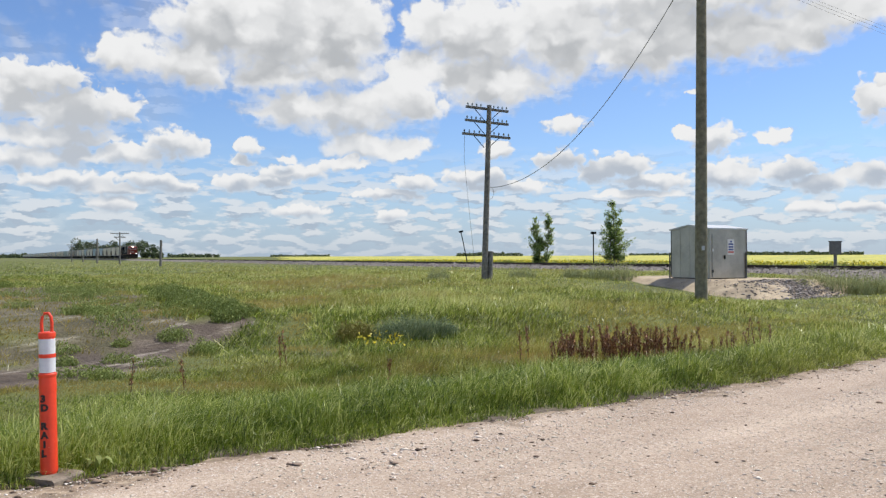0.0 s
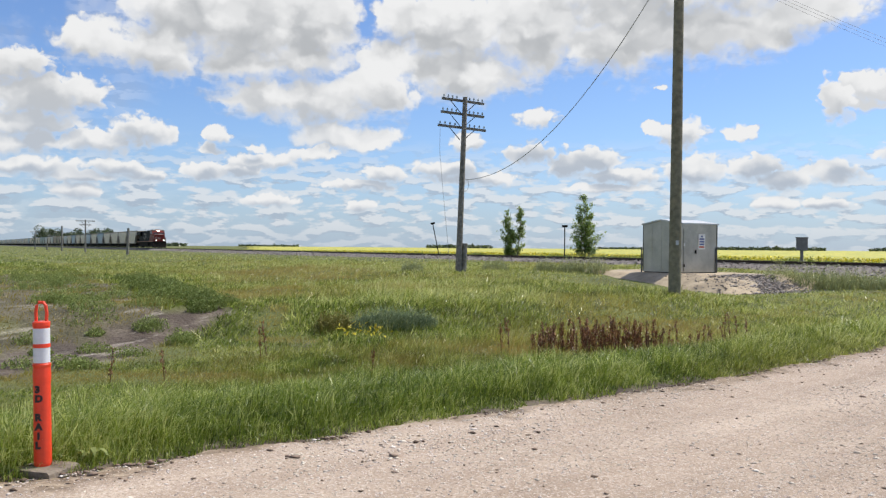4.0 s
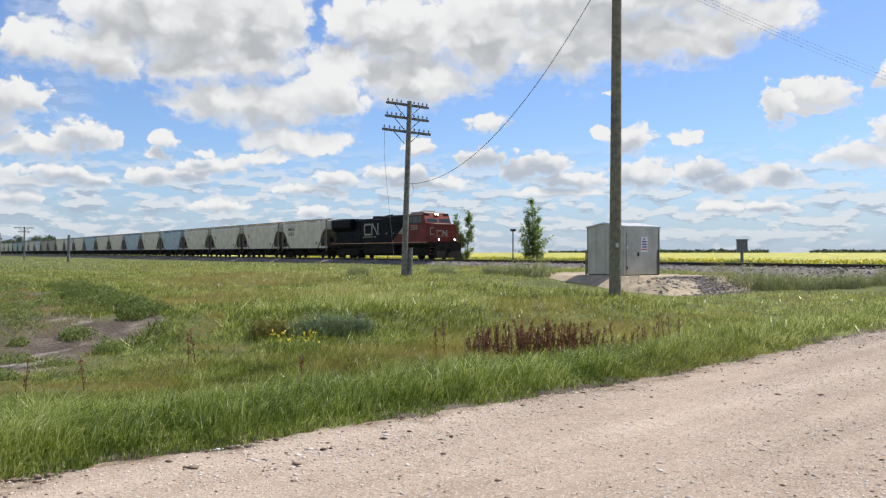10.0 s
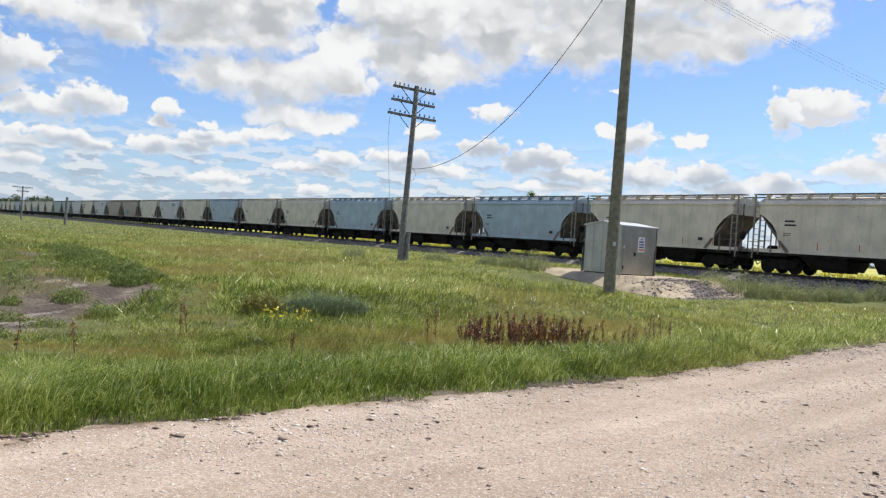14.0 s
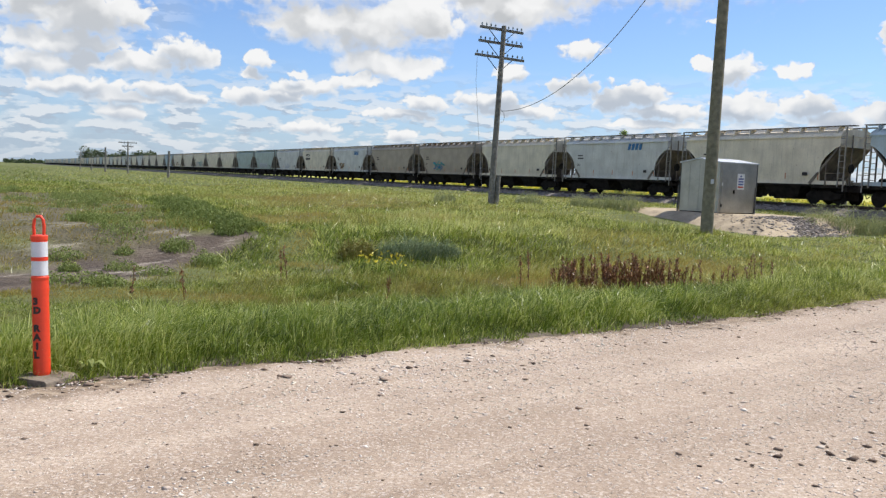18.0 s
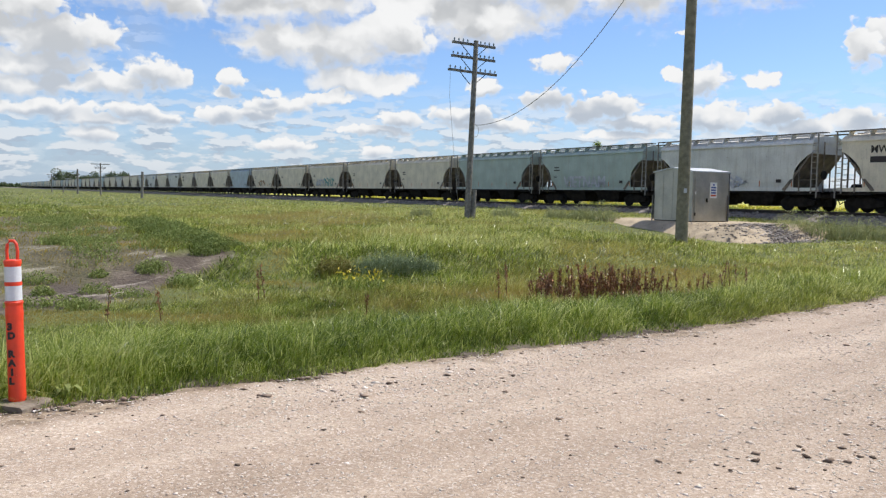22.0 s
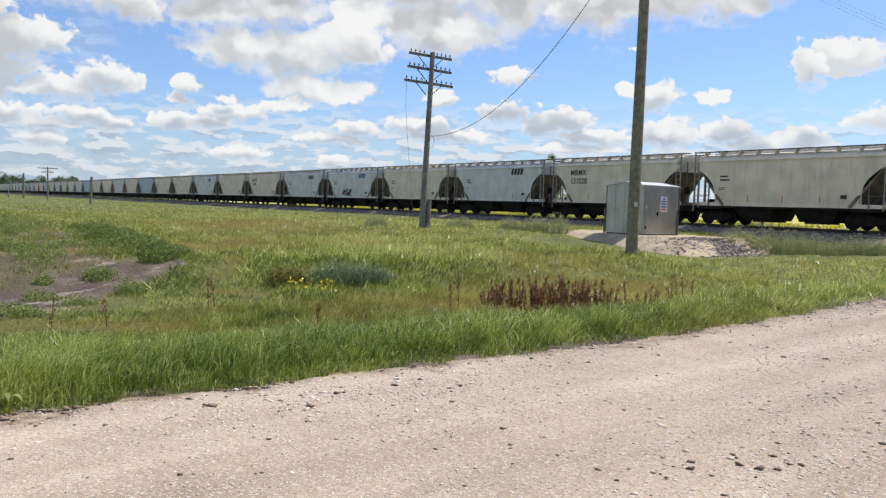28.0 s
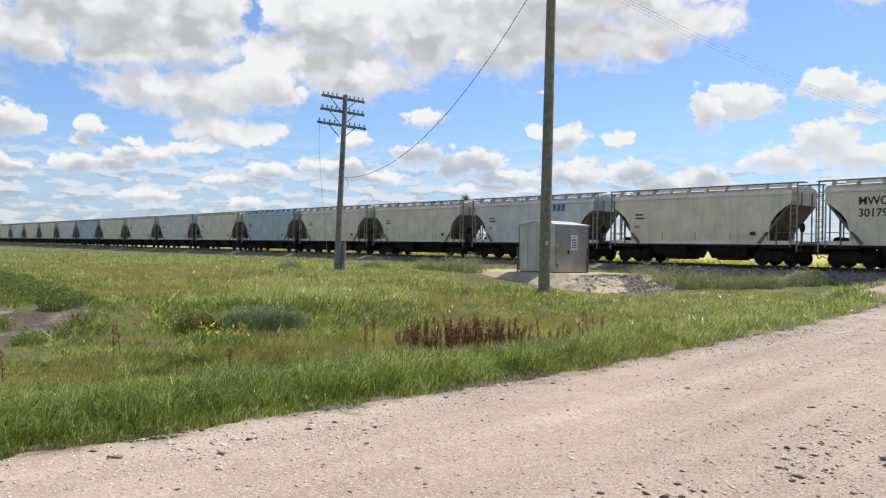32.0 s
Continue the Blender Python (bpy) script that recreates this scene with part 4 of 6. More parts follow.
def hopper_car(paint, label):
    """A covered hopper wagon: its middle on the rail, x the way it runs."""
    car = thing("hopper_car", label, "railway car", group="hopper cars of the train")
    for side in (-1, 1):
        n = len(SIDE)
        v = [(e * half, side * (y - d), z) for d in (0.0, 0.04) for z, half, y in SIDE for e in (-1, 1)]
        f = []
        for k in range(n - 1):
            a, b = 2 * k, 2 * n + 2 * k
            f += [(a, a + 1, a + 3, a + 2), (b, b + 2, b + 3, b + 1), (a, a + 2, b + 2, b), (a + 1, b + 1, b + 3, a + 3)]
        f += [(0, 2 * n, 2 * n + 1, 1), (2 * n - 2, 2 * n - 1, 4 * n - 1, 4 * n - 2)]
        part("side_sheet", Shape().add(v, f if side < 0 else [q[::-1] for q in f]), paint, car, smooth=False)
        part("eave_lip", Shape().box(-6.22, 6.22, *sorted((side * 1.50, side * 1.60)), 4.06, 4.12), paint, car)
    # roof: sloping shoulders up to a flat crown, under running boards on triangular brackets
    roof = [(-1.58, 4.12), (-1.44, 4.30), (-1.12, 4.46), (-0.62, 4.56), (0.62, 4.56), (1.12, 4.46), (1.44, 4.30), (1.58, 4.12)]
    part("roof", Shape().slab(roof, "x", -6.2, 6.2), paint, car)
    for side in (-1, 1):
        # the board's backlit darkness is in its colour
        board = part("running_board", Shape().box(-6.75, 6.75, *sorted((side * 0.80, side * 1.34)), 4.70, 4.745), M["board"], car, "thin dark running board")
        for k in range(10):
            x = -5.85 + k * 1.3
            part("bracket", Shape().slab([(side * 1.52, 4.20), (side * 1.34, 4.70), (side * 0.80, 4.70), (side * 1.02, 4.49)], "x", x - 0.02, x + 0.02), paint, board)
    part("hatch_trough", Shape().slab([(-0.36, 4.55), (-0.3, 4.74), (0.3, 4.74), (0.36, 4.55)], "x", -5.6, 5.6), M["roof_a"], car)
    # slope sheets at both ends and the open platforms under them
    for e in (-1, 1):
        o = [(e * 6.10, 3.60), (e * 6.10, 3.48), (e * 4.3, 1.22), (e * 4.1, 1.30)]
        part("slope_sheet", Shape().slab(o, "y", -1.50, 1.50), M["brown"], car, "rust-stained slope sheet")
        part("end_panel", Shape().box(*sorted((e * 6.10, e * 6.15)), -1.49, 1.49, 3.48, 4.30), paint, car)
        sh = Shape().box(*sorted((e * 4.3, e * 6.75)), -1.45, 1.45, 1.02, 1.14).box(*sorted((e * 6.45, e * 6.75)), -1.5, 1.5, 0.82, 1.14)
        sh.box(*sorted((e * 4.2, e * 6.6)), -0.25, 0.25, 0.72, 1.05)
        part("end_platform", sh, M["under"], car)
        part("coupler", Shape().box(*sorted((e * 6.5, e * 7.08)), -0.12, 0.12, 0.74, 1.0).tube([(e * 6.7, 0.35, 0.75), (e * 6.85, 0.35, 0.45), (e * 7.08, 0.3, 0.6)], 0.03, 6), M["iron"], car)
        for side in (-1, 1):
            y = side * 1.50
            sh = Shape().bar((e * 6.50, y, 0.82), (e * 6.50, y, 4.72), 0.07).bar((e * 6.12, y, 1.1), (e * 6.12, y, 3.60), 0.06)
            for k in range(9):
                sh.bar((e * 6.12, y, 1.25 + k * 0.34), (e * 6.50, y, 1.25 + k * 0.34), 0.035)
            sh.bar((e * 6.14, y, 4.08), (e * 6.52, y, 4.10), 0.06)
            part("ladder", sh, M["ladder"], car)
            sh = Shape().bar((e * 5.3, y, 1.14), (e * 5.3, y, 2.75), 0.06).bar((e * 5.3, y, 1.9), (e * 6.12, y, 1.9), 0.04).bar((e * 6.3, side * 0.6, 1.1), (e * 6.3, side * 0.6, 4.2), 0.06)
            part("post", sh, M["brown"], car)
        part("brake_wheel" if e > 0 else "air_reservoir", Shape().tube([(e * 6.40, -0.75 * e, 2.2), (e * 6.46, -0.75 * e, 2.2)], 0.28, 14) if e > 0 else Shape().tube([(-5.9, -0.6, 1.45), (-5.9, 0.6, 1.45)], 0.22, 12), M["iron"], car)
        bogie(car, e * 4.95, (-0.89, 0.89), 1.2)
    for x, z, w, h in ((-4.45, 3.05, 0.62, 0.10), (-4.45, 2.82, 0.72, 0.10), (-4.5, 2.35, 0.5, 0.04), (-4.5, 2.25, 0.42, 0.04), (3.7, 1.75, 0.36, 0.20)):
        part("stencil_bar", Shape().box(0, w, 0, h, 0, 0.004), M["black_ink"], car, at=on_side(x, z))
    for x in (-4.75, -2.4, 0.0, 2.4, 4.75):
        part("reflector", Shape().box(0, 0.06, 0, 0.42, 0, 0.004), M["orange_mark"], car, at=on_side(x, 1.50, -1.49))
    for side in (-1, 1):
        part("side_sill", Shape().box(-6.6, 6.6, *sorted((side * 1.47, side * 1.40)), 1.22, 1.44), paint, car)
    part("side_skirt", Shape().box(-6.5, 6.5, -1.44, -1.40, 1.10, 1.30).box(-6.5, 6.5, 1.40, 1.44, 1.10, 1.30).box(-3.9, 3.9, -0.3, 0.3, 0.95, 1.15), M["under"], car)
    for e in (-1, 1):
        sh = Shape()
        x = e * 2.15
        a, c = [(-1.5, -1.42), (1.5, -1.42), (1.5, 1.42), (-1.5, 1.42)], [(-1.05 - 0.25 * e, -0.9), (1.05 - 0.25 * e, -0.9), (1.05 - 0.25 * e, 0.9), (-1.05 - 0.25 * e, 0.9)]
        sh.add([(x + p, q, 1.25) for p, q in a] + [(x + p, q, 0.36) for p, q in c], [(0, 1, 2, 3), (7, 6, 5, 4)] + [(i, 4 + i, 4 + (i + 1) % 4, (i + 1) % 4) for i in range(4)])
        sh.box(x - 0.5 - 0.38 * e, x + 0.5 - 0.38 * e, -1.0, 1.0, 0.26, 0.38)
        part("hopper_chute", sh, M["under"], car, "dark grimy discharge chute")
    return car


def strokes(points, width, z=0.0):
    """A flat band of one width through points in the xy plane."""
    sh = Shape()
    for a, b in zip(points, points[1:]):
        a, b = Vector((*a, z)), Vector((*b, z))
        d = (b - a).normalized() * width / 2
        s = Vector((-d.y, d.x, 0))
        a, b = a - d, b + d
        sh.add([a - s, b - s, b + s, a + s, *(p + Vector((0, 0, 0.006)) for p in (a - s, b - s, b + s, a + s))],
               [(3, 2, 1, 0), (4, 5, 6, 7), (0, 1, 5, 4), (1, 2, 6, 5), (2, 3, 7, 6), (3, 0, 4, 7)])
    return sh


def on_side(x, z, y=-1.55):
    """Flat work on the side that faces the road, read along the running direction."""
    return pose(x, y, z, 90, 0, 0)


def locomotive():
    loco = thing("locomotive", "black and red diesel locomotive with white diagonal stripe, headlights lit", "locomotive")
    B, R, P = M["loco_black"], M["loco_red"], M["loco_pale"]
    part("frame_deck", Shape().box(-10.5, 10.2, -1.5, 1.5, 1.42, 1.72), M["under"], loco, "black underframe and walkway")
    for side in (-1, 1):
        part("walkway_stripe", Shape().box(-10.45, 9.2, *sorted((side * 1.5, side * 1.512)), 1.66, 1.72), M["stripe"], loco, "thin orange and white reflective stripe")
    # long hood, from the radiator to the cab
    hood = [(-1.02, 1.72), (-1.02, 4.22), (-0.80, 4.42), (0.80, 4.42), (1.02, 4.22), (1.02, 1.72)]
    part("long_hood", Shape().slab(hood, "x", -9.7, 5.85), B, loco)
    part("hood_rear", Shape().slab([(-9.7, 1.72), (-9.7, 4.4), (-10.05, 4.2), (-10.15, 3.6), (-10.05, 1.72)], "y", -1.0, 1.0), B, loco)
    wing = [(-1.50, 3.55), (-1.52, 4.36), (-1.30, 4.50), (1.30, 4.50), (1.52, 4.36), (1.50, 3.55), (1.02, 3.05), (-1.02, 3.05)]
    part("radiator_wing", Shape().slab(wing, "x", -10.45, -5.9), B, loco, "flared black radiator housing")
    for x in (-10.1, -8.7, -7.3):
        part("radiator_grille", Shape().box(x, x + 1.25, -1.535, -1.515, 3.66, 4.26), B, loco)
    part("dynamic_brake_box", Shape().slab([(-1.2, 3.5), (-1.25, 4.42), (-1.0, 4.58), (1.0, 4.58), (1.25, 4.42), (1.2, 3.5)], "x", 0.4, 5.85), B, loco)
    for x in (1.0, 2.4, 3.8):
        part("brake_grille", Shape().box(x, x + 1.0, -1.262, -1.245, 3.72, 4.28), B, loco)
    part("exhaust_stack", Shape().box(-2.9, -1.7, -0.4, 0.4, 4.40, 4.68), M["iron"], loco)
    part("horn", Shape().tube([(-0.2, 0.2, 4.4), (-0.2, 0.2, 4.6)], 0.05, 6).tube([(-0.7, 0.2, 4.66), (0.2, 0.2, 4.68)], [0.06, 0.13], 8).tube([(-0.6, -0.1, 4.62), (0.1, -0.1, 4.64)], [0.06, 0.12], 8), M["iron"], loco)
    for x in (-8.9, -7.4):
        part("hood_door", Shape().box(x, x + 1.1, -1.035, -1.018, 1.95, 2.95), B, loco)
    for x in (-5.6, -4.2, -2.8, -1.4, 0.0, 1.4, 2.8):
        door = part("hood_door", Shape().box(x, x + 1.1, -1.035, -1.018, 1.85, 4.0), B, loco)
        part("latch", Shape().box(x + 0.95, x + 1.02, -1.05, -1.035, 2.6, 2.75), M["steel_trim"], door)
    # cab, short wide nose and pale diagonal
    cab = [(5.85, 1.72), (5.85, 4.45), (6.1, 4.55), (8.35, 4.55), (8.55, 4.42), (8.95, 3.58), (8.95, 1.72)]
    part("cab", Shape().slab(cab, "y", -1.5, 1.5), R, loco, "red operator's cab")
    part("cab_roof", Shape().slab([(5.9, 4.553), (6.15, 4.72), (8.1, 4.74), (8.5, 4.553)], "y", -1.3, 1.3), M["loco_roof"], loco, "dusty faded cab roof")
    for side in (-1, 1):
        part("roof_edge", Shape().slab([(5.9, 4.38), (8.3, 4.38), (8.3, 4.553), (6.1, 4.553)], "y", *sorted((side * 1.3, side * 1.515))), M["loco_roof"], loco, "dusty faded roof edge")
    part("air_conditioner", Shape().box(6.5, 7.6, -0.5, 0.5, 4.72, 4.84), M["loco_roof"], loco)
    nose = [(-1.5, 1.72), (-1.5, 3.25), (-1.3, 3.52), (1.3, 3.52), (1.5, 3.25), (1.5, 1.72)]
    sh = Shape()
    k = len(nose)
    front = [(y * 0.86, 1.72 + (z - 1.72) * 0.95) for y, z in nose]
    sh.add([(8.95, y, z) for y, z in nose] + [(10.1, y, z) for y, z in front], [tuple(reversed(range(k))), tuple(range(k, 2 * k))] + [(i, (i + 1) % k, k + (i + 1) % k, k + i) for i in range(k)])
    part("nose", sh, R, loco, "short wide red nose")
    part("nose_top", Shape().slab([(8.95, 3.525), (10.12, 3.435), (10.12, 3.46), (8.95, 3.55)], "y", -1.1, 1.1), M["loco_roof"], loco, "dusty nose top")
    part("nose_door", Shape().box(10.09, 10.13, -0.35, 0.35, 1.8, 3.2), R, loco)
    part("nose_badge", strokes([(0.42, 0.0), (0.0, 0.0), (0.0, 0.62), (0.42, 0.62)], 0.09), P, loco, "pale outlined badge", at=pose(9.55, -1.405, 2.45, 90, 0, 10.5))
    part("nose_emblem", strokes([(0.55, 0.0), (0.0, 0.0), (0.0, 0.5), (0.55, 0.5)], 0.11), P, loco, "pale emblem on the nose", at=pose(10.115, -1.05, 2.3, 90, 0, 90))
    part("nose_emblem", strokes([(0.0, 0.0), (0.0, 0.5), (0.45, 0.0), (0.45, 0.5)], 0.11), P, loco, "pale emblem on the nose", at=pose(10.135, -0.35, 2.3, 90, 0, 90))
    for side in (-1, 1):
        part("red_panel", Shape().slab([(2.1, 1.73), (5.85, 1.73), (5.85, 4.1), (5.45, 4.1), (4.25, 2.62), (3.0, 2.62)], "y", side * 1.045, side * 1.03), R, loco, "red sloped panel")
        part("pale_stripe", Shape().slab([(3.25, 2.62), (5.1, 4.0), (5.85, 4.0), (5.85, 3.55), (4.65, 2.62)], "y", side * 1.058, side * 1.048), P, loco, "off-white diagonal stripe")
        part("stripe_seam", Shape().box(4.28, 4.31, *sorted((side * 1.062, side * 1.058)), 2.62, 3.4), M["iron"], loco)
        for x0, x1 in ((6.1, 6.55), (6.65, 7.55), (7.65, 8.2)):
            pane = part("cab_window", Shape().box(x0, x1, *sorted((side * 1.512, side * 1.49)), 3.62, 4.28), M["glass"], loco, "dark side window")
            fr = Shape()
            for a, b, c, d in ((x0 - 0.05, x1 + 0.05, 3.57, 3.62), (x0 - 0.05, x1 + 0.05, 4.28, 4.33), (x0 - 0.05, x0, 3.62, 4.28), (x1, x1 + 0.05, 3.62, 4.28)):
                fr.box(a, b, *sorted((side * 1.525, side * 1.495)), c, d)
            part("window_frame", fr, M["rubber"], pane)
        part("windshield", Shape().slab([(8.565, 4.30), (8.60, 4.30), (8.92, 3.66), (8.885, 3.66)], "y", *sorted((side * 0.12, side * 1.36))), M["glass"], loco, "sloped dark windshield")
        part("number_board", Shape().box(8.35, 8.62, *sorted((side * 0.9, side * 1.42)), 4.36, 4.55), M["black_ink"], loco)
        can = part("ditch_light", Shape().tube([(10.12, side * 0.95, 1.95), (10.34, side * 0.95, 1.95)], 0.12, 14, cap=False).tube([(10.14, side * 0.95, 1.95), (10.18, side * 0.95, 1.95)], 0.118, 14), M["rubber"], loco, "round ditch light in a black housing")
        part("lens", Shape().tube([(10.20, side * 0.95, 1.95), (10.21, side * 0.95, 1.95)], 0.10, 12), M["headlight"], can, "lit lens")
        rails = Shape()
        for x in (-9.8, -7.6, -5.4, -3.2, -1.0, 1.2, 3.4, 5.4):
            rails.bar((x, side * 1.45, 1.72), (x, side * 1.45, 2.75), 0.03)
        rails.bar((-9.8, side * 1.45, 2.75), (5.4, side * 1.45, 2.75), 0.03)
        part("handrail", rails, M["iron"], loco)
        rails = Shape()
        for x in (10.25, 10.55):
            rails.bar((x, side * 1.42, 1.55), (x, side * 1.40, 2.75), 0.05)
        rails.bar((10.25, side * 1.4, 2.75), (10.55, side * 1.40, 2.75), 0.05).bar((10.55, side * 1.4, 2.3), (10.55, side * 0.5, 2.3), 0.05)
        part("front_handrail", rails, M["rust_red"], loco)
        steps = Shape()
        for k in range(4):
            steps.box(9.5, 10.15, *sorted((side * 1.5, side * 1.25)), 0.5 + k * 0.32, 0.55 + k * 0.32)
        part("front_steps", steps, M["rust_red"], loco, "red boarding steps")
        steps = Shape()
        for k in range(4):
            steps.box(-10.4, -9.8, *sorted((side * 1.5, side * 1.25)), 0.5 + k * 0.32, 0.55 + k * 0.32)
        part("rear_steps", steps, M["under"], loco)
        part("air_tank", Shape().tube([(-5.0, side * 1.15, 1.1), (-3.3, side * 1.15, 1.1)], 0.2, 10), M["under"], loco)
    for y in (-0.14, 0.14):
        can = part("headlight", Shape().tube([(8.46, y, 4.46), (8.70, y, 4.46)], 0.125, 14, cap=False), M["rubber"], loco, "round headlight in a black housing")
        part("lens", Shape().tube([(8.58, y, 4.46), (8.59, y, 4.46)], 0.11, 12), M["headlight"], can, "lit lens")
    part("front_platform", Shape().box(9.7, 10.55, -1.5, 1.5, 1.32, 1.6).box(10.40, 10.58, -1.5, 1.5, 0.8, 1.6), M["under"], loco)
    part("snow_plough", Shape().slab([(10.1, 0.18), (10.75, 0.14), (10.55, 0.95), (10.1, 0.95)], "y", -1.45, 1.45), M["under"], loco, "black snow plough")
    part("coupler", Shape().box(10.4, 11.15, -0.14, 0.14, 0.75, 1.05), M["iron"], loco)
    part("coupler", Shape().box(-11.15, -10.4, -0.14, 0.14, 0.75, 1.05), M["iron"], loco)
    part("rear_railing", Shape().bar((-10.4, -1.3, 1.72), (-10.4, -1.3, 2.8), 0.05).bar((-10.4, 1.3, 1.72), (-10.4, 1.3, 2.8), 0.05).bar((-10.4, -1.3, 2.8), (-10.4, 1.3, 2.8), 0.05), M["iron"], loco)
    part("underbody", Shape().box(-9.6, 9.6, -0.8, 0.8, 0.45, 1.42), M["under"], loco, "dark pipes and gear between the trucks")
    tank = [(-1.45, 1.40), (-1.45, 0.62), (-1.1, 0.34), (1.1, 0.34), (1.45, 0.62), (1.45, 1.40)]
    part("fuel_tank", Shape().slab(tank, "x", -3.1, 3.1), M["under"], loco, "black belly fuel tank")
    for x in (-6.9, 6.9):
        sh = Shape()
        for side in (-1, 1):
            sh.slab([(-2.6, 0.5), (-2.6, 0.95), (-1.5, 1.15), (1.5, 1.15), (2.6, 0.95), (2.6, 0.5), (1.7, 0.35), (-1.7, 0.35)], "y", *sorted((side * 1.0, side * 1.28)))
        sh.box(-2.3, 2.3, -0.95, 0.95, 0.75, 1.4)
        t = part("truck", sh, M["under"], loco, "grimy black three-axle truck", at=pose(x, 0, 0))
        for a in (-1.85, 0.0, 1.85):
            wheelset(t, a, M["under"], M["iron"])
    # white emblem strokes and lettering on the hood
    w = 0.20
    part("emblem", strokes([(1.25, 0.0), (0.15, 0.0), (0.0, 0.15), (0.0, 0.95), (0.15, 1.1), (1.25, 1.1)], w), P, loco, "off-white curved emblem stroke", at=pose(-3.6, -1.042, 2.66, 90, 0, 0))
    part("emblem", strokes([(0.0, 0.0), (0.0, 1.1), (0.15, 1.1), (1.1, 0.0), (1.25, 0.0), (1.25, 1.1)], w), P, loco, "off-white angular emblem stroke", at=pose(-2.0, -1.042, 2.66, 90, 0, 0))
    for k in range(9):
        part("lettering_bar", Shape().box(k * 0.31, k * 0.31 + 0.2, 0, 0.12, 0, 0.005), P, loco, at=pose(-3.9, -1.042, 2.32, 90, 0, 0))
    part("road_number", lettering("2252", 0.60, P, "road_number", 0.012), P, loco, "off-white road number", at=pose(6.25, -1.512, 2.98, 90, 0, 0))
    return loco


CAR = 14.2
LOCO = locomotive()
LOCO.scale = (1.043, 1.0, 1.0)
CARS = []


def build_train():
    kinds = [hopper_car(M["car_a"], "warm grey covered hopper car with dusty sides"),
             hopper_car(M["car_b"], "blue-grey covered hopper car"),
             hopper_car(M["car_c"], "cool light grey covered hopper car"),
             hopper_car(M["car_d"], "green-grey covered hopper car with stained sides"),
             hopper_car(M["car_e"], "brownish grey covered hopper car with grimy sides")]
    order = "aaaababaabacaeecacddaaaaabaaacaccaacaabacaabcaacabaacbaacabcaaabacaabcaabacaaba"
    used = set()
    for c in order:
        k = "abcde".index(c)
        if k in used:
            CARS.append(copy_thing(kinds[k], pose(0, 0, 0)))
        else:
            CARS.append(kinds[k])
            used.add(k)


build_train()


def mark_car(i, text, size, x, z, mat, bold=0.0, name="lettering", label=""):
    part(name, lettering(text, size, mat, name, bold), mat, CARS[i], label, at=on_side(x, z))


# ---- beside the track: signal shed, poles, crossing ----
def build_shed():
    z0 = 0.24
    shed = thing("signal_shed", "galvanised steel railway signal shed with a shallow gable roof", "equipment shed", pose(13.84, 41.75, z0, 0, 0, math.degrees(math.atan2(-math.cos(LEAN), math.sin(LEAN)))))
    # local: x towards the road (front door face at 0), y away across the track (0 to wide)
    lx, ly, h = 2.72, 2.78, 2.62
    part("wall", Shape().box(-lx, 0, 0, ly, 0.06, h), M["steel"], shed)
    part("skid", Shape().box(-lx + 0.05, -0.05, 0.05, ly - 0.05, -0.25, 0.06), M["under"], shed)
    ridge = [(-lx - 0.05, h - 0.02), (-lx / 2, h + 0.20), (0.05, h - 0.02), (0.05, h + 0.05), (-lx / 2, h + 0.27), (-lx - 0.05, h + 0.05)]
    part("roof", Shape().slab(ridge, "y", -0.07, ly + 0.07), M["steel_trim"], shed, "shallow gabled metal roof")
    part("gable", Shape().slab([(-lx, h), (0, h), (-lx / 2, h + 0.2)], "y", 0.004, 0.03), M["steel"], shed)
    for x, y in ((-0.03, -0.012), (-lx - 0.0, -0.012), (-0.03, ly - 0.05)):
        part("corner_trim", Shape().box(x, x + 0.05, y, y + 0.06, 0.06, h), M["steel"] if x > -0.1 and y < 0 else M["edge_trim"], shed)
    for k in range(1, 4):
        part("panel_seam", Shape().box(-lx * k / 4 - 0.012, -lx * k / 4 + 0.012, -0.014, 0.0, 0.08, h), M["steel"], shed)
    door = part("door", Shape().box(0.0, 0.03, 0.18, 1.15, 0.12, 2.35), M["steel"], shed, "plain metal door")
    part("hinge", Shape().box(0.03, 0.05, 0.16, 0.24, 0.35, 0.5), M["iron"], door)
    part("hinge", Shape().box(0.03, 0.05, 0.16, 0.24, 1.45, 1.6), M["white"], door)
    part("latch", Shape().box(0.03, 0.07, 1.02, 1.10, 1.05, 1.25), M["iron"], door)
    part("cable_conduit", Shape().tube([(0.05, ly - 0.1, 0.0), (0.05, ly - 0.1, 1.4)], 0.04, 8), M["edge_trim"], shed)
    part("cable_conduit", Shape().tube([(-lx - 0.04, -0.05, 0.0), (-lx - 0.04, -0.05, 1.4)], 0.04, 8), M["edge_trim"], shed)
    sign = part("notice", Shape().box(0.004, 0.02, 1.30, 1.82, 1.28, 2.10), M["white"], shed, "white notice with blue print and a red foot")
    for k, (w, m) in enumerate(((0.14, "blue_ink"), (0.36, "blue_ink"), (0.36, "blue_ink"), (0.36, "blue_ink"), (0.40, "red_ink"))):
        part("print_bar", Shape().box(0.02, 0.024, 1.56 - w / 2, 1.56 + w / 2, 1.93 - k * 0.14, 2.01 - k * 0.14), M[m], sign)


build_shed()


def on_pad(x, y):
    """Along and across the shed, from its corner nearest the road."""
    dx, dy = x - 13.84, y - 41.75
    return -dx * ALONG.x - dy * ALONG.y, dx * ACROSS.x + dy * ACROSS.y


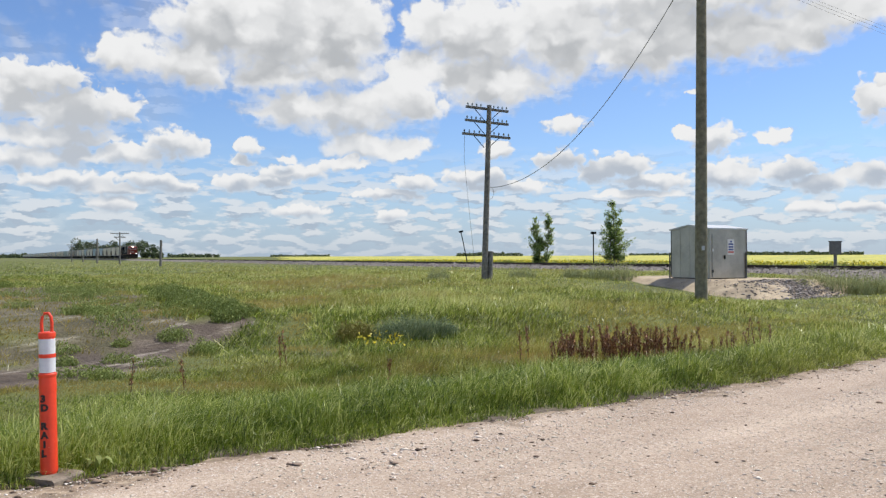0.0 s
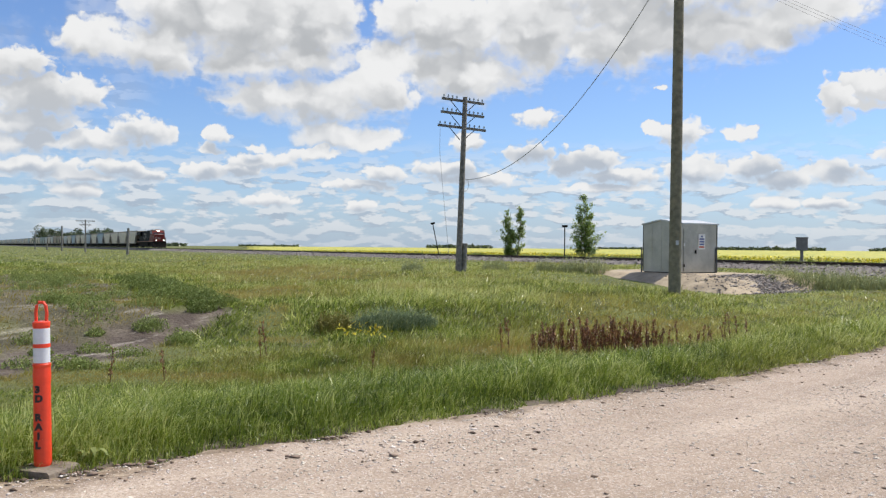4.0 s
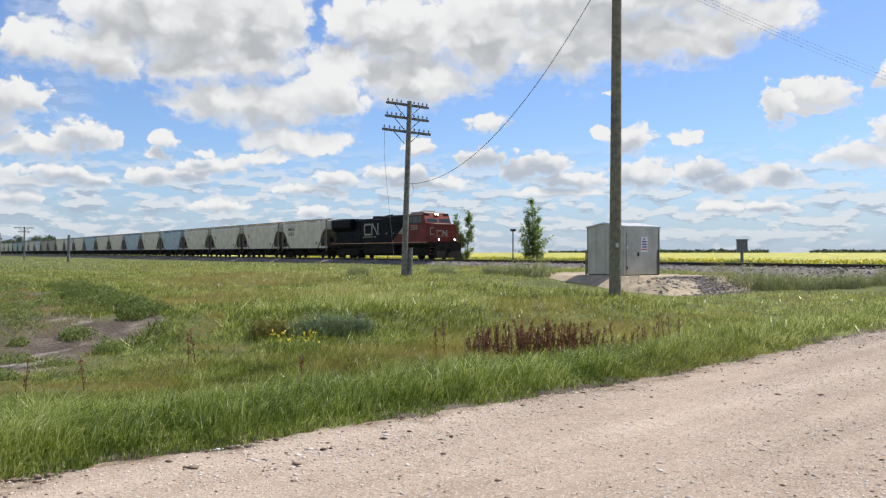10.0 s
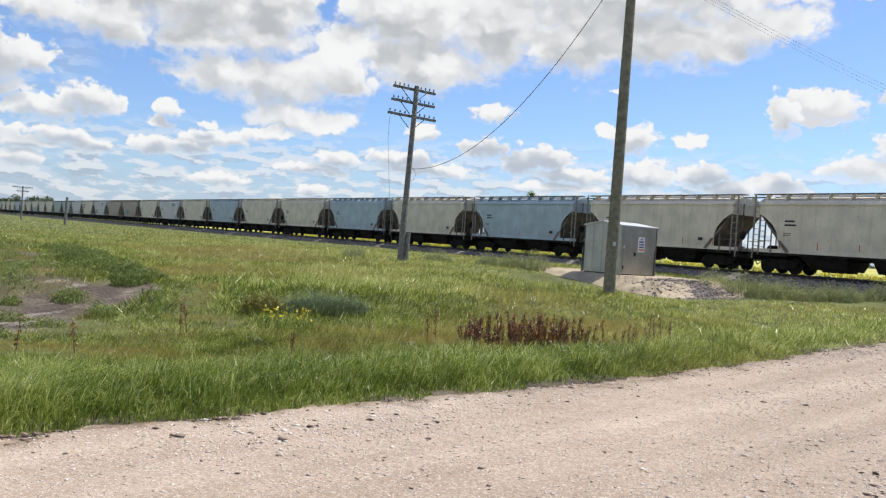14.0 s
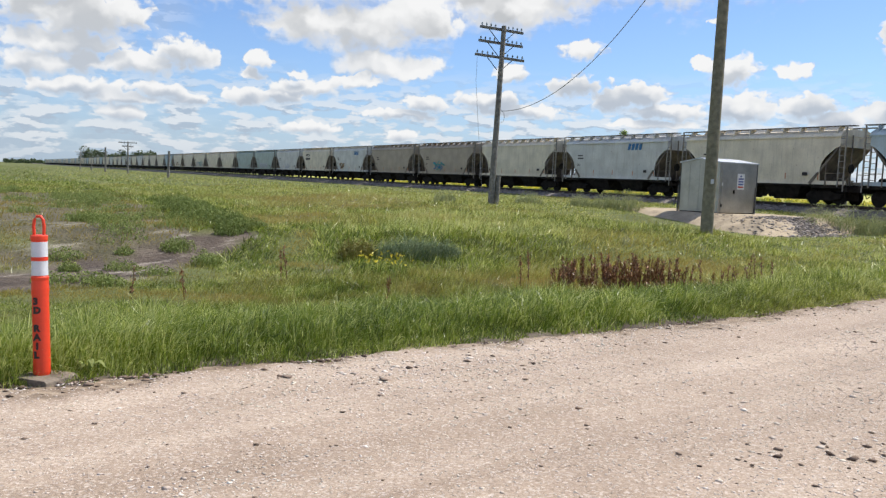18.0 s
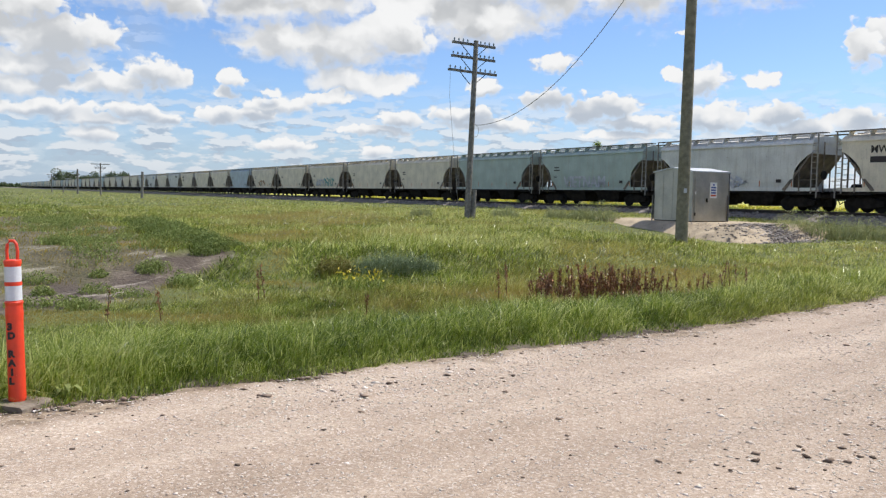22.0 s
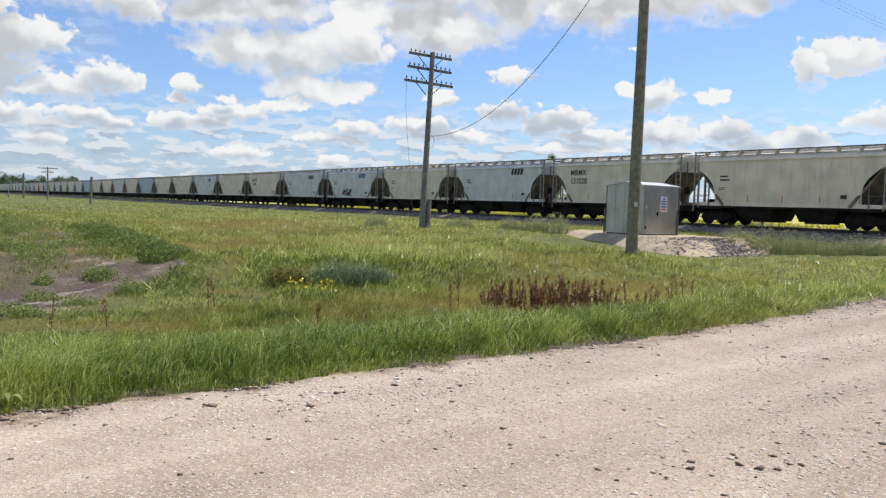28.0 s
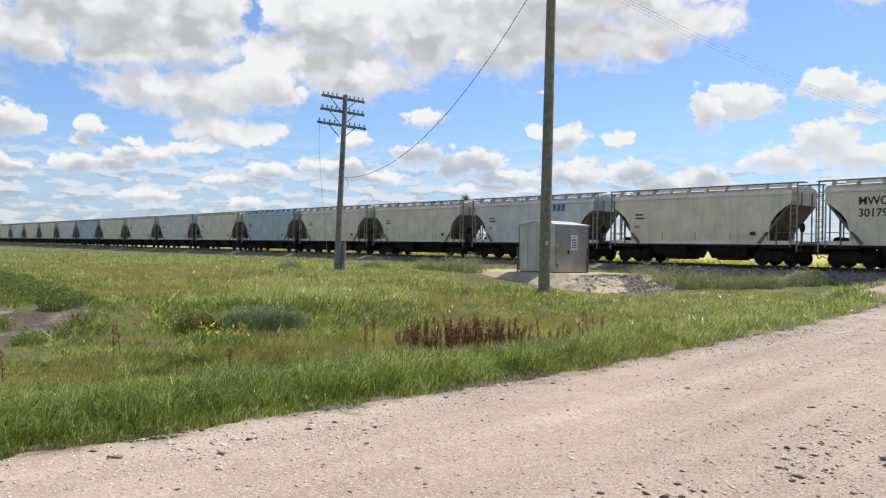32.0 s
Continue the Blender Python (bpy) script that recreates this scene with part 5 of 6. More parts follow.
def pad_height(p, q, wob=0.0):
    """The pad's flat top, as wide as the shed and a little more, and its straight slopes."""
    k = np.minimum(np.minimum((p + 9.5) / 2.6, (5.8 - p) / 2.5), np.minimum((q + 3.1) / 2.4, (6.4 - q) / 2.0)) + wob
    k = np.clip(k, 0, 1)
    k = 0.6 * k + 0.4 * k * k * (3 - 2 * k)
    return -0.70 + 0.95 * k


def build_mound():
    """The low gravel pad on which the shed stands."""
    P, Q = np.meshgrid(np.linspace(-10.2, 7, 160), np.linspace(-4.4, 7.5, 120), indexing="ij")
    X = 13.84 - ALONG.x * P + ACROSS.x * Q
    Y = 41.75 - ALONG.y * P + ACROSS.y * Q
    Z = pad_height(P, Q, 0.04 * fuzz(X, Y, 1.3, 1) + 0.03 * fuzz(X, Y, 0.4, 3)) + 0.02 * ripple(X, Y, 0.7, 2)
    a, b = Z.shape
    i, j = np.meshgrid(np.arange(a - 1), np.arange(b - 1), indexing="ij")
    quads = np.stack((i * b + j, (i + 1) * b + j, (i + 1) * b + j + 1, i * b + j + 1), -1).reshape(-1, 4)
    me = bpy.data.meshes.new("gravel_pad")
    me.from_pydata(np.stack((X, Y, Z), -1).reshape(-1, 3).tolist(), [], quads.tolist())
    me.materials.append(M["sand"])
    me.polygons.foreach_set("use_smooth", [True] * len(me.polygons))
    me.update()
    tagged(new("gravel_pad", me), "tan gravel pad with sloping sides under the signal shed", "gravel pad", kind="structure")
    rng = np.random.default_rng(21)
    k = 2600
    p = np.concatenate((rng.normal(4.3, 0.75, k - 250), rng.uniform(-1.0, 3.5, 250)))
    q = np.concatenate((rng.normal(0.7, 1.3, k - 250), rng.normal(-1.0, 0.8, 250)))
    x, y = 13.84 - ALONG.x * p + ACROSS.x * q, 41.75 - ALONG.y * p + ACROSS.y * q
    z = np.maximum(pad_height(p, q), land(x, y))
    size = 0.022 + rng.gamma(2.0, 0.013, k)
    size[k - 250:] *= 0.6
    scatter_stones("dumped_stones", np.stack((x, y, z + size * 0.3), -1), size, M["ballast"], "grey stones spilled down the gravel pad", "stones", 31)


build_mound()


def telegraph_pole(height, arms, r=0.15, tilt=(0, 0), stub=True):
    pole = thing("telegraph_pole", "weathered grey wooden telegraph pole with three crossarms", "utility pole", group="telegraph poles along the railway")
    part("pole", Shape().tube([(0, 0, -0.4), (0, 0, height * 0.5), (0, 0, height)], [r, r * 0.86, r * 0.72], 12), M["wood"], pole, smooth=False)
    for z, half in arms:
        arm = part("crossarm", Shape().box(-half, half, 0.13, 0.24, z - 0.06, z + 0.06), M["wood"], pole)
        for k in range(10):
            if k in (4, 5):
                continue
            x = -half + 0.1 + k * (2 * half - 0.2) / 9
            part("insulator", Shape().tube([(x, 0.185, z + 0.06), (x, 0.185, z + 0.14)], 0.018, 6).tube([(x, 0.185, z + 0.12), (x, 0.185, z + 0.17), (x, 0.185, z + 0.23)], [0.05, 0.045, 0.02], 8), M["glass_ins"], arm)
        part("brace", Shape().bar((0.12, 0.2, z - 0.62), (0.75, 0.2, z - 0.05), 0.03).bar((-0.12, 0.2, z - 0.62), (-0.75, 0.2, z - 0.05), 0.03), M["iron"], pole)
    return pole


def poles():
    turn = math.degrees(LEAN)
    p = telegraph_pole(8.85, ((8.68, 1.25), (8.0, 1.28), (7.3, 1.42)), 0.165)
    p.matrix_basis = pose(2.18, 41.46, 0.40, 0.0, 1.8, 0) @ pose(0, 0, 0, 0, 0, turn - 2)
    part("stub_post", Shape().tube([(0.30, -0.05, -0.3), (0.30, -0.05, 1.35)], 0.13, 10), M["wood"], p, "short stub post bound to the pole")
    hang = Shape().tube([(-1.3, 0.18, 7.2), (-1.32, 0.1, 6.0), (-1.1, 0, 4.0), (-0.75, -0.05, 1.5), (-0.55, -0.1, 0.0)], 0.008, 5)
    part("loose_wire", hang, M["wire"], p, "thin loose wire hanging from an arm")
    part("wire_coil", Shape().tube([(0.2 + 0.28 * math.cos(a * 0.7), 0.1, 4.35 + 0.34 * math.sin(a * 0.7)) for a in range(10)], 0.012, 5), M["wire"], p, "loose coil of service wire")
    small = telegraph_pole(5.9, ((5.7, 1.6), (5.0, 1.0)), 0.16)
    small.matrix_basis = pose(-59.41, 148.66, float(land(-59.41, 148.66)), 0, 0, turn)
    tagged(small, "distant weathered telegraph pole with crossarms")
    far = telegraph_pole(5.0, ((4.8, 1.3), (4.2, 0.9)), 0.15)
    far.matrix_basis = pose(-103.35, 225.06, float(land(-103.35, 225.06)), 0, 0, turn)
    tagged(far, "distant weathered telegraph pole with crossarms")
    for x, y, h, lean in ((-40.32, 115.45, 3.75, 1.5), (-75.66, 176.92, 5.4, 0), (-89.38, 200.78, 1.6, 0)):
        stump = thing("broken_pole", "bare broken-off telegraph pole without arms", "utility pole", pose(x, y, float(land(x, y)), 0, lean, 0), group="broken poles along the railway")
        part("pole", Shape().tube([(0, 0, -0.3), (0, 0, h)], [0.19, 0.17], 10), M["wood"], stump)


poles()


def service_pole():
    z0 = float(land(8.82, 27.45))
    pole = thing("service_pole", "tall round treated wooden power pole in the grass", "utility pole", pose(8.82, 27.45, z0, 0, 0.4, 0))
    part("pole", Shape().tube([(0, 0, -0.5), (0, 0, 5.0), (0, 0, 12.2)], [0.215, 0.19, 0.155], 18), M["green_wood"], pole)
    part("crossarm", Shape().bar((-0.85, -0.5, 11.7), (0.85, 0.5, 11.7), 0.11), M["green_wood"], pole)
    part("pole_tag", Shape().box(-0.05, 0.05, -0.225, -0.205, 1.7, 1.85), M["steel_trim"], pole)
    return z0


POLE_Z = service_pole()


def hanging(name, a, b, sag, r, label, n=26):
    a, b = Vector(a), Vector(b)
    pts = [a.lerp(b, k / n) - Vector((0, 0, sag * 4 * (k / n) * (1 - k / n))) for k in range(n + 1)]
    tagged(new(name, Shape().tube(pts, r, 5).mesh(name, M["wire"])), label, "cable")


def cables():
    hanging("service_cable", (2.5, 41.3, 5.0), (8.7, 27.3, 11.6), 1.9, 0.015, "slack black service cable between two poles")
    for k in (-0.8, 0.0, 0.8):
        hanging("power_line", (8.82 + k, 27.45 + k * 0.6, 11.75), (53.9 + k * 0.8, 56.7 - k * 0.6, 11.1), 1.0, 0.0055, "thin power line to the pole beyond the crossing", 40)


cables()


def crossing():
    x, y = 37.93, 38.35
    turn = -48.0
    mast = thing("crossing_signal", "crossing signal mast with crossbuck, red lights and lowered gate", "crossing signal", pose(x, y, 0.72, 0, 0, turn))
    # local: x to the right across the road, y away from the viewer along it
    part("mast", Shape().tube([(0, 0, 0.25), (0, 0, 4.45)], 0.065, 12), M["grey_paint"], mast)
    part("base", Shape().box(-0.22, 0.22, -0.22, 0.22, -0.15, 0.28), M["grey_paint"], mast, "cast mast base")
    buck = Shape()
    for t in (-1, 1):
        d, s = Vector((0.62, 0, 0.42 * t)), Vector((-0.055 * t, 0, 0.085))
        c = Vector((0, -0.09 - 0.012 * t, 4.05))
        buck.add([c - d - s, c + d - s, c + d + s, c - d + s, *(p + Vector((0, 0.01, 0)) for p in (c - d - s, c + d - s, c + d + s, c - d + s))],
                 [(0, 1, 2, 3), (7, 6, 5, 4), (0, 4, 5, 1), (1, 5, 6, 2), (2, 6, 7, 3), (3, 7, 4, 0)])
    part("crossbuck", buck, M["grey_paint"], mast, "weathered back of a crossbuck")
    part("light_bar", Shape().bar((-0.55, 0, 2.98), (0.55, 0, 2.98), 0.07), M["grey_paint"], mast)
    for side, m, lb in ((-1, "dark_lamp", "unlit red signal light"), (1, "red_lamp", "lit red signal light")):
        disc = part("signal_light", Shape().tube([(side * 0.42, -0.06, 2.98), (side * 0.42, -0.02, 2.98)], 0.33, 24), M["rubber"], mast, "black round signal background")
        part("lens", Shape().tube([(side * 0.42, -0.10, 2.98), (side * 0.42, -0.06, 2.98)], 0.17, 20), M[m], disc, lb)
        part("visor", Shape().tube([(side * 0.42, -0.30, 3.05), (side * 0.42, -0.06, 3.03)], 0.20, 14, cap=False), M["rubber"], disc)
    part("track_sign", Shape().box(-0.33, 0.33, -0.09, -0.075, 2.32, 2.52), M["grey_paint"], mast)
    part("bell", Shape().tube([(0.35, 0, 4.42), (0.35, 0, 4.52)], [0.14, 0.08], 12).bar((0, 0, 4.4), (0.45, 0, 4.4), 0.04).bar((0.3, 0, 4.36), (1.0, 0, 4.34), 0.025), M["grey_paint"], mast)
    part("gate_mechanism", Shape().box(-0.45, 0.12, 0.06, 0.42, 1.3, 1.95), M["grey_paint"], mast, "grey gate machine housing")
    part("counterweight", Shape().box(-1.0, -0.45, 0.15, 0.22, 1.62, 1.86), M["grey_paint"], mast)
    part("gate_arm", Shape().bar((0.1, 0.25, 1.45), (8.2, 0.25, 1.52), 0.07, 0.11), M["white"], mast, "lowered gate arm with red stripes")
    for k in range(8):
        part("gate_stripe", Shape().bar((0.9 + k * 0.95, 0.25, 1.457 + k * 0.008), (1.3 + k * 0.95, 0.25, 1.461 + k * 0.008), 0.074, 0.114), M["red_ink"], mast)
    part("signal_box", Shape().box(0.02, 0.3, -0.1, 0.12, 1.85, 2.1), M["grey_paint"], mast)
    far = thing("power_pole", "slim wooden power pole beyond the crossing", "utility pole", pose(53.9, 56.7, float(land(53.9, 56.7)), 0, 0, -40))
    part("pole", Shape().tube([(0, 0, -0.4), (0, 0, 11.2)], [0.15, 0.10], 12), M["wood"], far)
    part("crossarm", Shape().box(-1.15, 1.15, -0.06, 0.06, 10.65, 10.78), M["wood"], far)
    part("brace", Shape().bar((0.1, 0, 10.1), (0.6, 0, 10.66), 0.04).bar((-0.1, 0, 10.1), (-0.6, 0, 10.66), 0.04), M["iron"], far)
    for x0 in (-1.05, 0.0, 1.05):
        part("insulator", Shape().tube([(x0, 0, 10.78), (x0, 0, 10.95), (x0, 0, 11.05)], [0.05, 0.06, 0.03], 8), M["glass_ins"], far)
    # things beyond the rails
    box = thing("trackside_box", "grey metal equipment box on a post by the rails", "equipment box", pose(27.5, 56.5, 0.45, 0, 0, -20))
    part("post", Shape().tube([(0, 0, -0.3), (0, 0, 1.15)], 0.11, 8), M["box_grey"], box)
    part("cabinet", Shape().box(-0.36, 0.36, -0.28, 0.28, 1.08, 1.95).box(-0.40, 0.40, -0.32, 0.32, 1.93, 2.0), M["box_grey"], box)
    for x, y, h, lean in ((15.6, 83.4, 3.5, 0.0), (3.3, 105.0, 4.4, -11.5)):
        mark = thing("marker_post", "slim metal post with a small dark head beyond the rails", "marker post", pose(x, y, 0.25, 0, lean, 0), group="marker posts beyond the rails")
        part("post", Shape().tube([(0, 0, -0.2), (0, 0, h)], 0.06, 8), M["iron"], mark)
        part("head", Shape().box(-0.28, 0.28, -0.09, 0.09, h - 0.04, h + 0.2), M["iron"], mark)
    stake = thing("survey_stake", "thin faded red stake leaning by the rails", "stake", on_track(-3.5, TRACK - 3.2, 0.42) @ pose(0, 0, 0, -14, 0, 0))
    part("stake", Shape().tube([(0, 0, -0.3), (0, 0, 0.75)], 0.03, 6), M["rust_red"], stake)


crossing()


def delineator():
    x, y = -2.66, 5.53
    post = thing("delineator_post", "orange plastic delineator post with two reflective bands and a loop handle", "delineator", pose(x, y, 0.03, 0, -1.0, 0))
    rr, zz = [], []
    for z, r in ((0.0, .052), (0.02, .056), (0.55, .054), (0.60, .057), (0.66, .054), (0.676, .058), (0.684, .058), (0.69, .051), (0.93, .051), (0.94, .055), (0.965, .055), (0.972, .046)):
        zz.append((0, 0, z))
        rr.append(r)
    part("tube", Shape().tube(zz, rr, 32), M["orange"], post, smooth=False)
    for z0, z1 in ((0.695, 0.795), (0.822, 0.925)):
        part("reflective_band", Shape().tube([(0, 0, z0), (0, 0, z1)], 0.0525, 32), M["sheeting"], post, "silvery white reflective band")
    part("band_ring", Shape().tube([(0, 0, 0.798), (0, 0, 0.82)], 0.0545, 32), M["orange"], post)
    loop = [(-0.033, 0, 0.96), (-0.036, 0, 1.03), (-0.030, 0, 1.075), (-0.014, 0, 1.098), (0.014, 0, 1.098), (0.030, 0, 1.075), (0.036, 0, 1.03), (0.033, 0, 0.96)]
    part("loop_handle", Shape().tube(loop, 0.0105, 10), M["orange"], post)
    for k, ch in enumerate("3D RAIL"):
        if ch == " ":
            continue
        me = lettering(ch, 0.062, M["black_ink"], "letter", 0.0038)
        part("letter", me, M["black_ink"], post, at=pose(-0.026 + 0.005, -0.060, 0.50 - k * 0.062, 90, 0, 14) if ch not in "I" else pose(-0.008, -0.060, 0.50 - k * 0.062, 90, 0, 14))
    slab = thing("post_base", "dirty flat rubber base slab under the delineator post", "base slab", pose(x + 0.02, y - 0.02, 0.0, 0, 0, -18))
    part("slab", Shape().slab([(-0.17, -0.02), (-0.16, 0.022), (-0.14, 0.034), (0.14, 0.034), (0.16, 0.022), (0.17, -0.02)], "y", -0.14, 0.14), M["base"], slab)


delineator()


def badge(i, x, z, mat, label):
    """A slanted block badge in four strokes on a car's side."""
    for k in range(4):
        part("badge_stroke", Shape().slab([(k * 0.42, 0), (k * 0.42 + 0.30, 0), (k * 0.42 + 0.40, 0.5), (k * 0.42 + 0.10, 0.5)], "z", 0, 0.005), mat, CARS[i], label, at=on_side(x, z))


def scrawl(i, x, z, wide, tall, mats, seed, label):
    """Spray-painted loops and bars, letter by letter, on a car's side."""
    rng = random.Random(seed)
    n = max(3, int(wide / 0.75))
    for k in range(n):
        x0 = x + wide * k / n
        pts = [(rng.uniform(0, wide / n), tall * j / 4 + rng.uniform(-0.1, 0.1)) for j in range(5)]
        part("graffiti_stroke", strokes(pts, 0.13), mats[k % len(mats)], CARS[i], label, at=on_side(x0, z, -1.546))
        part("graffiti_stroke", strokes([(0, rng.uniform(0, tall)), (wide / n, rng.uniform(0, tall)), (wide / n * 0.6, rng.uniform(0, tall))], 0.15), mats[(k + 1) % len(mats)], CARS[i], label, at=on_side(x0, z, -1.548))


def dress_train():
    black = M["black_ink"]
    for i in (0, 16, 28, 33):
        for bar in [c for c in CARS[i].children if c.name.startswith("stencil_bar") and c.matrix_basis.translation.x < 0]:
            bpy.data.objects.remove(bar)
    mark_car(0, "MWCX", 0.58, -4.4, 3.45, black, 0.01)
    mark_car(0, "301830", 0.58, -4.4, 2.85, black, 0.01)
    mark_car(16, "MWCX", 0.58, -4.4, 3.40, black, 0.01)
    part("stencil_bar", Shape().box(0, 2.0, 0, 0.34, 0, 0.004), black, CARS[16], at=on_side(-4.4, 2.85))
    mark_car(28, "MRMX", 0.62, -4.4, 3.35, black, 0.01)
    mark_car(28, "131028", 0.62, -4.4, 2.7, black, 0.01)
    mark_car(33, "MWCX", 0.60, -4.4, 3.35, black, 0.01)
    mark_car(33, "30179", 0.60, -4.4, 2.72, black, 0.01)
    mark_car(18, "VIETNAM", 1.25, -3.1, 1.45, M["pale_ink"], 0.035, "graffiti", "pale block graffiti letters")
    for i, x, m in ((11, 1.8, "logo_blue"), (15, 1.8, "logo_blue"), (29, 2.2, "black_ink"), (31, 2.0, "logo_blue"), (32, 2.0, "black_ink"), (35, 1.9, "logo_blue")):
        badge(i, x, 3.5, M[m], "slanted block badge")
    scrawl(13, -2.6, 1.7, 2.6, 0.9, (M["logo_blue"], M["teal_ink"]), 1, "blue graffiti")
    scrawl(22, -3.4, 1.5, 3.0, 1.0, (M["pale_ink"],), 2, "pale graffiti")
    scrawl(22, -0.3, 1.5, 3.6, 1.1, (M["teal_ink"],), 3, "teal graffiti")
    scrawl(24, -2.2, 1.6, 3.6, 0.9, (M["amber_ink"], M["black_ink"]), 4, "amber graffiti")
    scrawl(15, -3.6, 1.6, 1.8, 0.7, (M["black_ink"], M["amber_ink"]), 5, "dark graffiti")
    scrawl(31, -2.0, 1.5, 2.2, 0.7, (M["black_ink"],), 6, "dark graffiti")
    scrawl(17, -1.0, 1.5, 2.4, 0.7, (M["pale_ink"],), 7, "pale graffiti")


dress_train()


# ---- plants ----
# the palest stop of the grass colours stands for glints of sun on blades
M["grass"] = plant("meadow_grass", [(0.034, 0.060, 0.006), (0.112, 0.180, 0.020), (0.29, 0.36, 0.048), (0.66, 0.68, 0.26)], gloss=0.36)
M["bush"] = plant("blue_green_bush", [(0.060, 0.095, 0.040), (0.15, 0.21, 0.10), (0.30, 0.37, 0.21)], gloss=0.7, through_leaf=0.3)
M["weeds"] = plant("grey_green_weeds", [(0.065, 0.105, 0.020), (0.165, 0.225, 0.050), (0.31, 0.37, 0.11)], gloss=0.75, through_leaf=0.3)
M["sage"] = plant("pale_sage_brush", [(0.11, 0.155, 0.05), (0.24, 0.285, 0.11), (0.40, 0.43, 0.22)], gloss=0.75, through_leaf=0.3)
M["dock"] = plant("rusty_dock_seed", [(0.13, 0.052, 0.028), (0.26, 0.115, 0.055), (0.44, 0.24, 0.115)], through_leaf=0.15)
M["leaf"] = plant("poplar_leaves", [(0.17, 0.25, 0.06), (0.31, 0.41, 0.11), (0.48, 0.55, 0.22)], through_leaf=0.45)
M["far_leaf"] = plant("far_tree_leaves", [(0.045, 0.070, 0.030), (0.085, 0.12, 0.05), (0.14, 0.18, 0.075)], through_leaf=0.2)
M["petal"] = plant("yellow_petals", [(0.70, 0.55, 0.03), (0.80, 0.68, 0.08)], through_leaf=0.3)
M["bark"] = material("pale_bark", (0.22, 0.20, 0.16), 0.9, vary=0.4, scale=8)


def blades(rng, x, y, z, height, width, bend, lean=(0.25, 0.05), whole=False):
    """Curved tapering blades, each of one quad and one tip, or of one quad alone where far off."""
    k = len(x)
    a = rng.uniform(0, 2 * math.pi, k)
    side = np.stack((np.cos(a), np.sin(a), np.zeros(k)), -1) * (width / 2)[:, None]
    b = rng.normal(0, 1, (k, 2)) * bend[:, None] + np.array(lean)
    root = np.stack((x, y, z - 0.02), -1)
    mid = root + np.stack((b[:, 0] * height * 0.28, b[:, 1] * height * 0.28, height * 0.58), -1)
    tip = root + np.stack((b[:, 0] * height * 0.95, b[:, 1] * height * 0.95, height * (1 - 0.28 * np.minimum(1, np.hypot(b[:, 0], b[:, 1])))), -1)
    if whole:
        return np.stack((root - side, root + side, tip + side * 0.25, tip - side * 0.25), 1)
    quad = np.stack((root - side, root + side, mid + side * 0.75, mid - side * 0.75), 1)
    top = np.stack((mid - side * 0.75, mid + side * 0.75, tip + side * 0.06, tip - side * 0.06), 1)
    return np.concatenate((quad, top))


def far_spread(rng, k, near, far, a0=-34, a1=52):
    """Places in the fan of country before the road, as thick on the eye near as far."""
    r = near * (far / near) ** rng.random(k)
    a = np.radians(rng.uniform(a0, a1, k))
    return r * np.sin(a), r * np.cos(a), r


def pad_mask(x, y):
    h = pad_height(*on_pad(x, y))
    return (h > land(x, y) - 0.02) & (h > -0.66)


# growth that differs: centre, half sizes, then change of tone, of dryness, and height
ZONES = [
    (-0.5, 27.0, 6.5, 8.0, 0.20, 0.0, 1.15),
    (3.0, 44.0, 16.0, 15.0, 0.14, 0.05, 0.95),
    (2.2, 15.7, 1.6, 0.9, 0.15, 0.60, 0.80),
    (4.6, 16.6, 1.6, 0.7, 0.05, 0.40, 0.80),
    (-2.9, 17.2, 1.0, 0.5, 0.20, 0.75, 0.55),
    (-3.4, 19.4, 0.5, 1.6, 0.20, 0.60, 0.6),
    (-4.6, 12.4, 3.2, 0.9, 0.05, 0.45, 0.75),
    (-1.2, 13.1, 1.8, 0.8, 0.0, 0.40, 0.80),
    (-6.2, 42.0, 5.0, 14.0, 0.10, 0.42, 0.80),
    (-4.9, 26.0, 1.5, 5.0, 0.08, 0.38, 0.70),
    (1.2, 20.5, 3.0, 2.4, -0.16, 0.0, 1.15),
    (6.5, 21.0, 3.2, 3.5, 0.10, 0.10, 0.85),
    (-24.0, 52.0, 14.0, 15.0, 0.16, 0.12, 0.70),
]


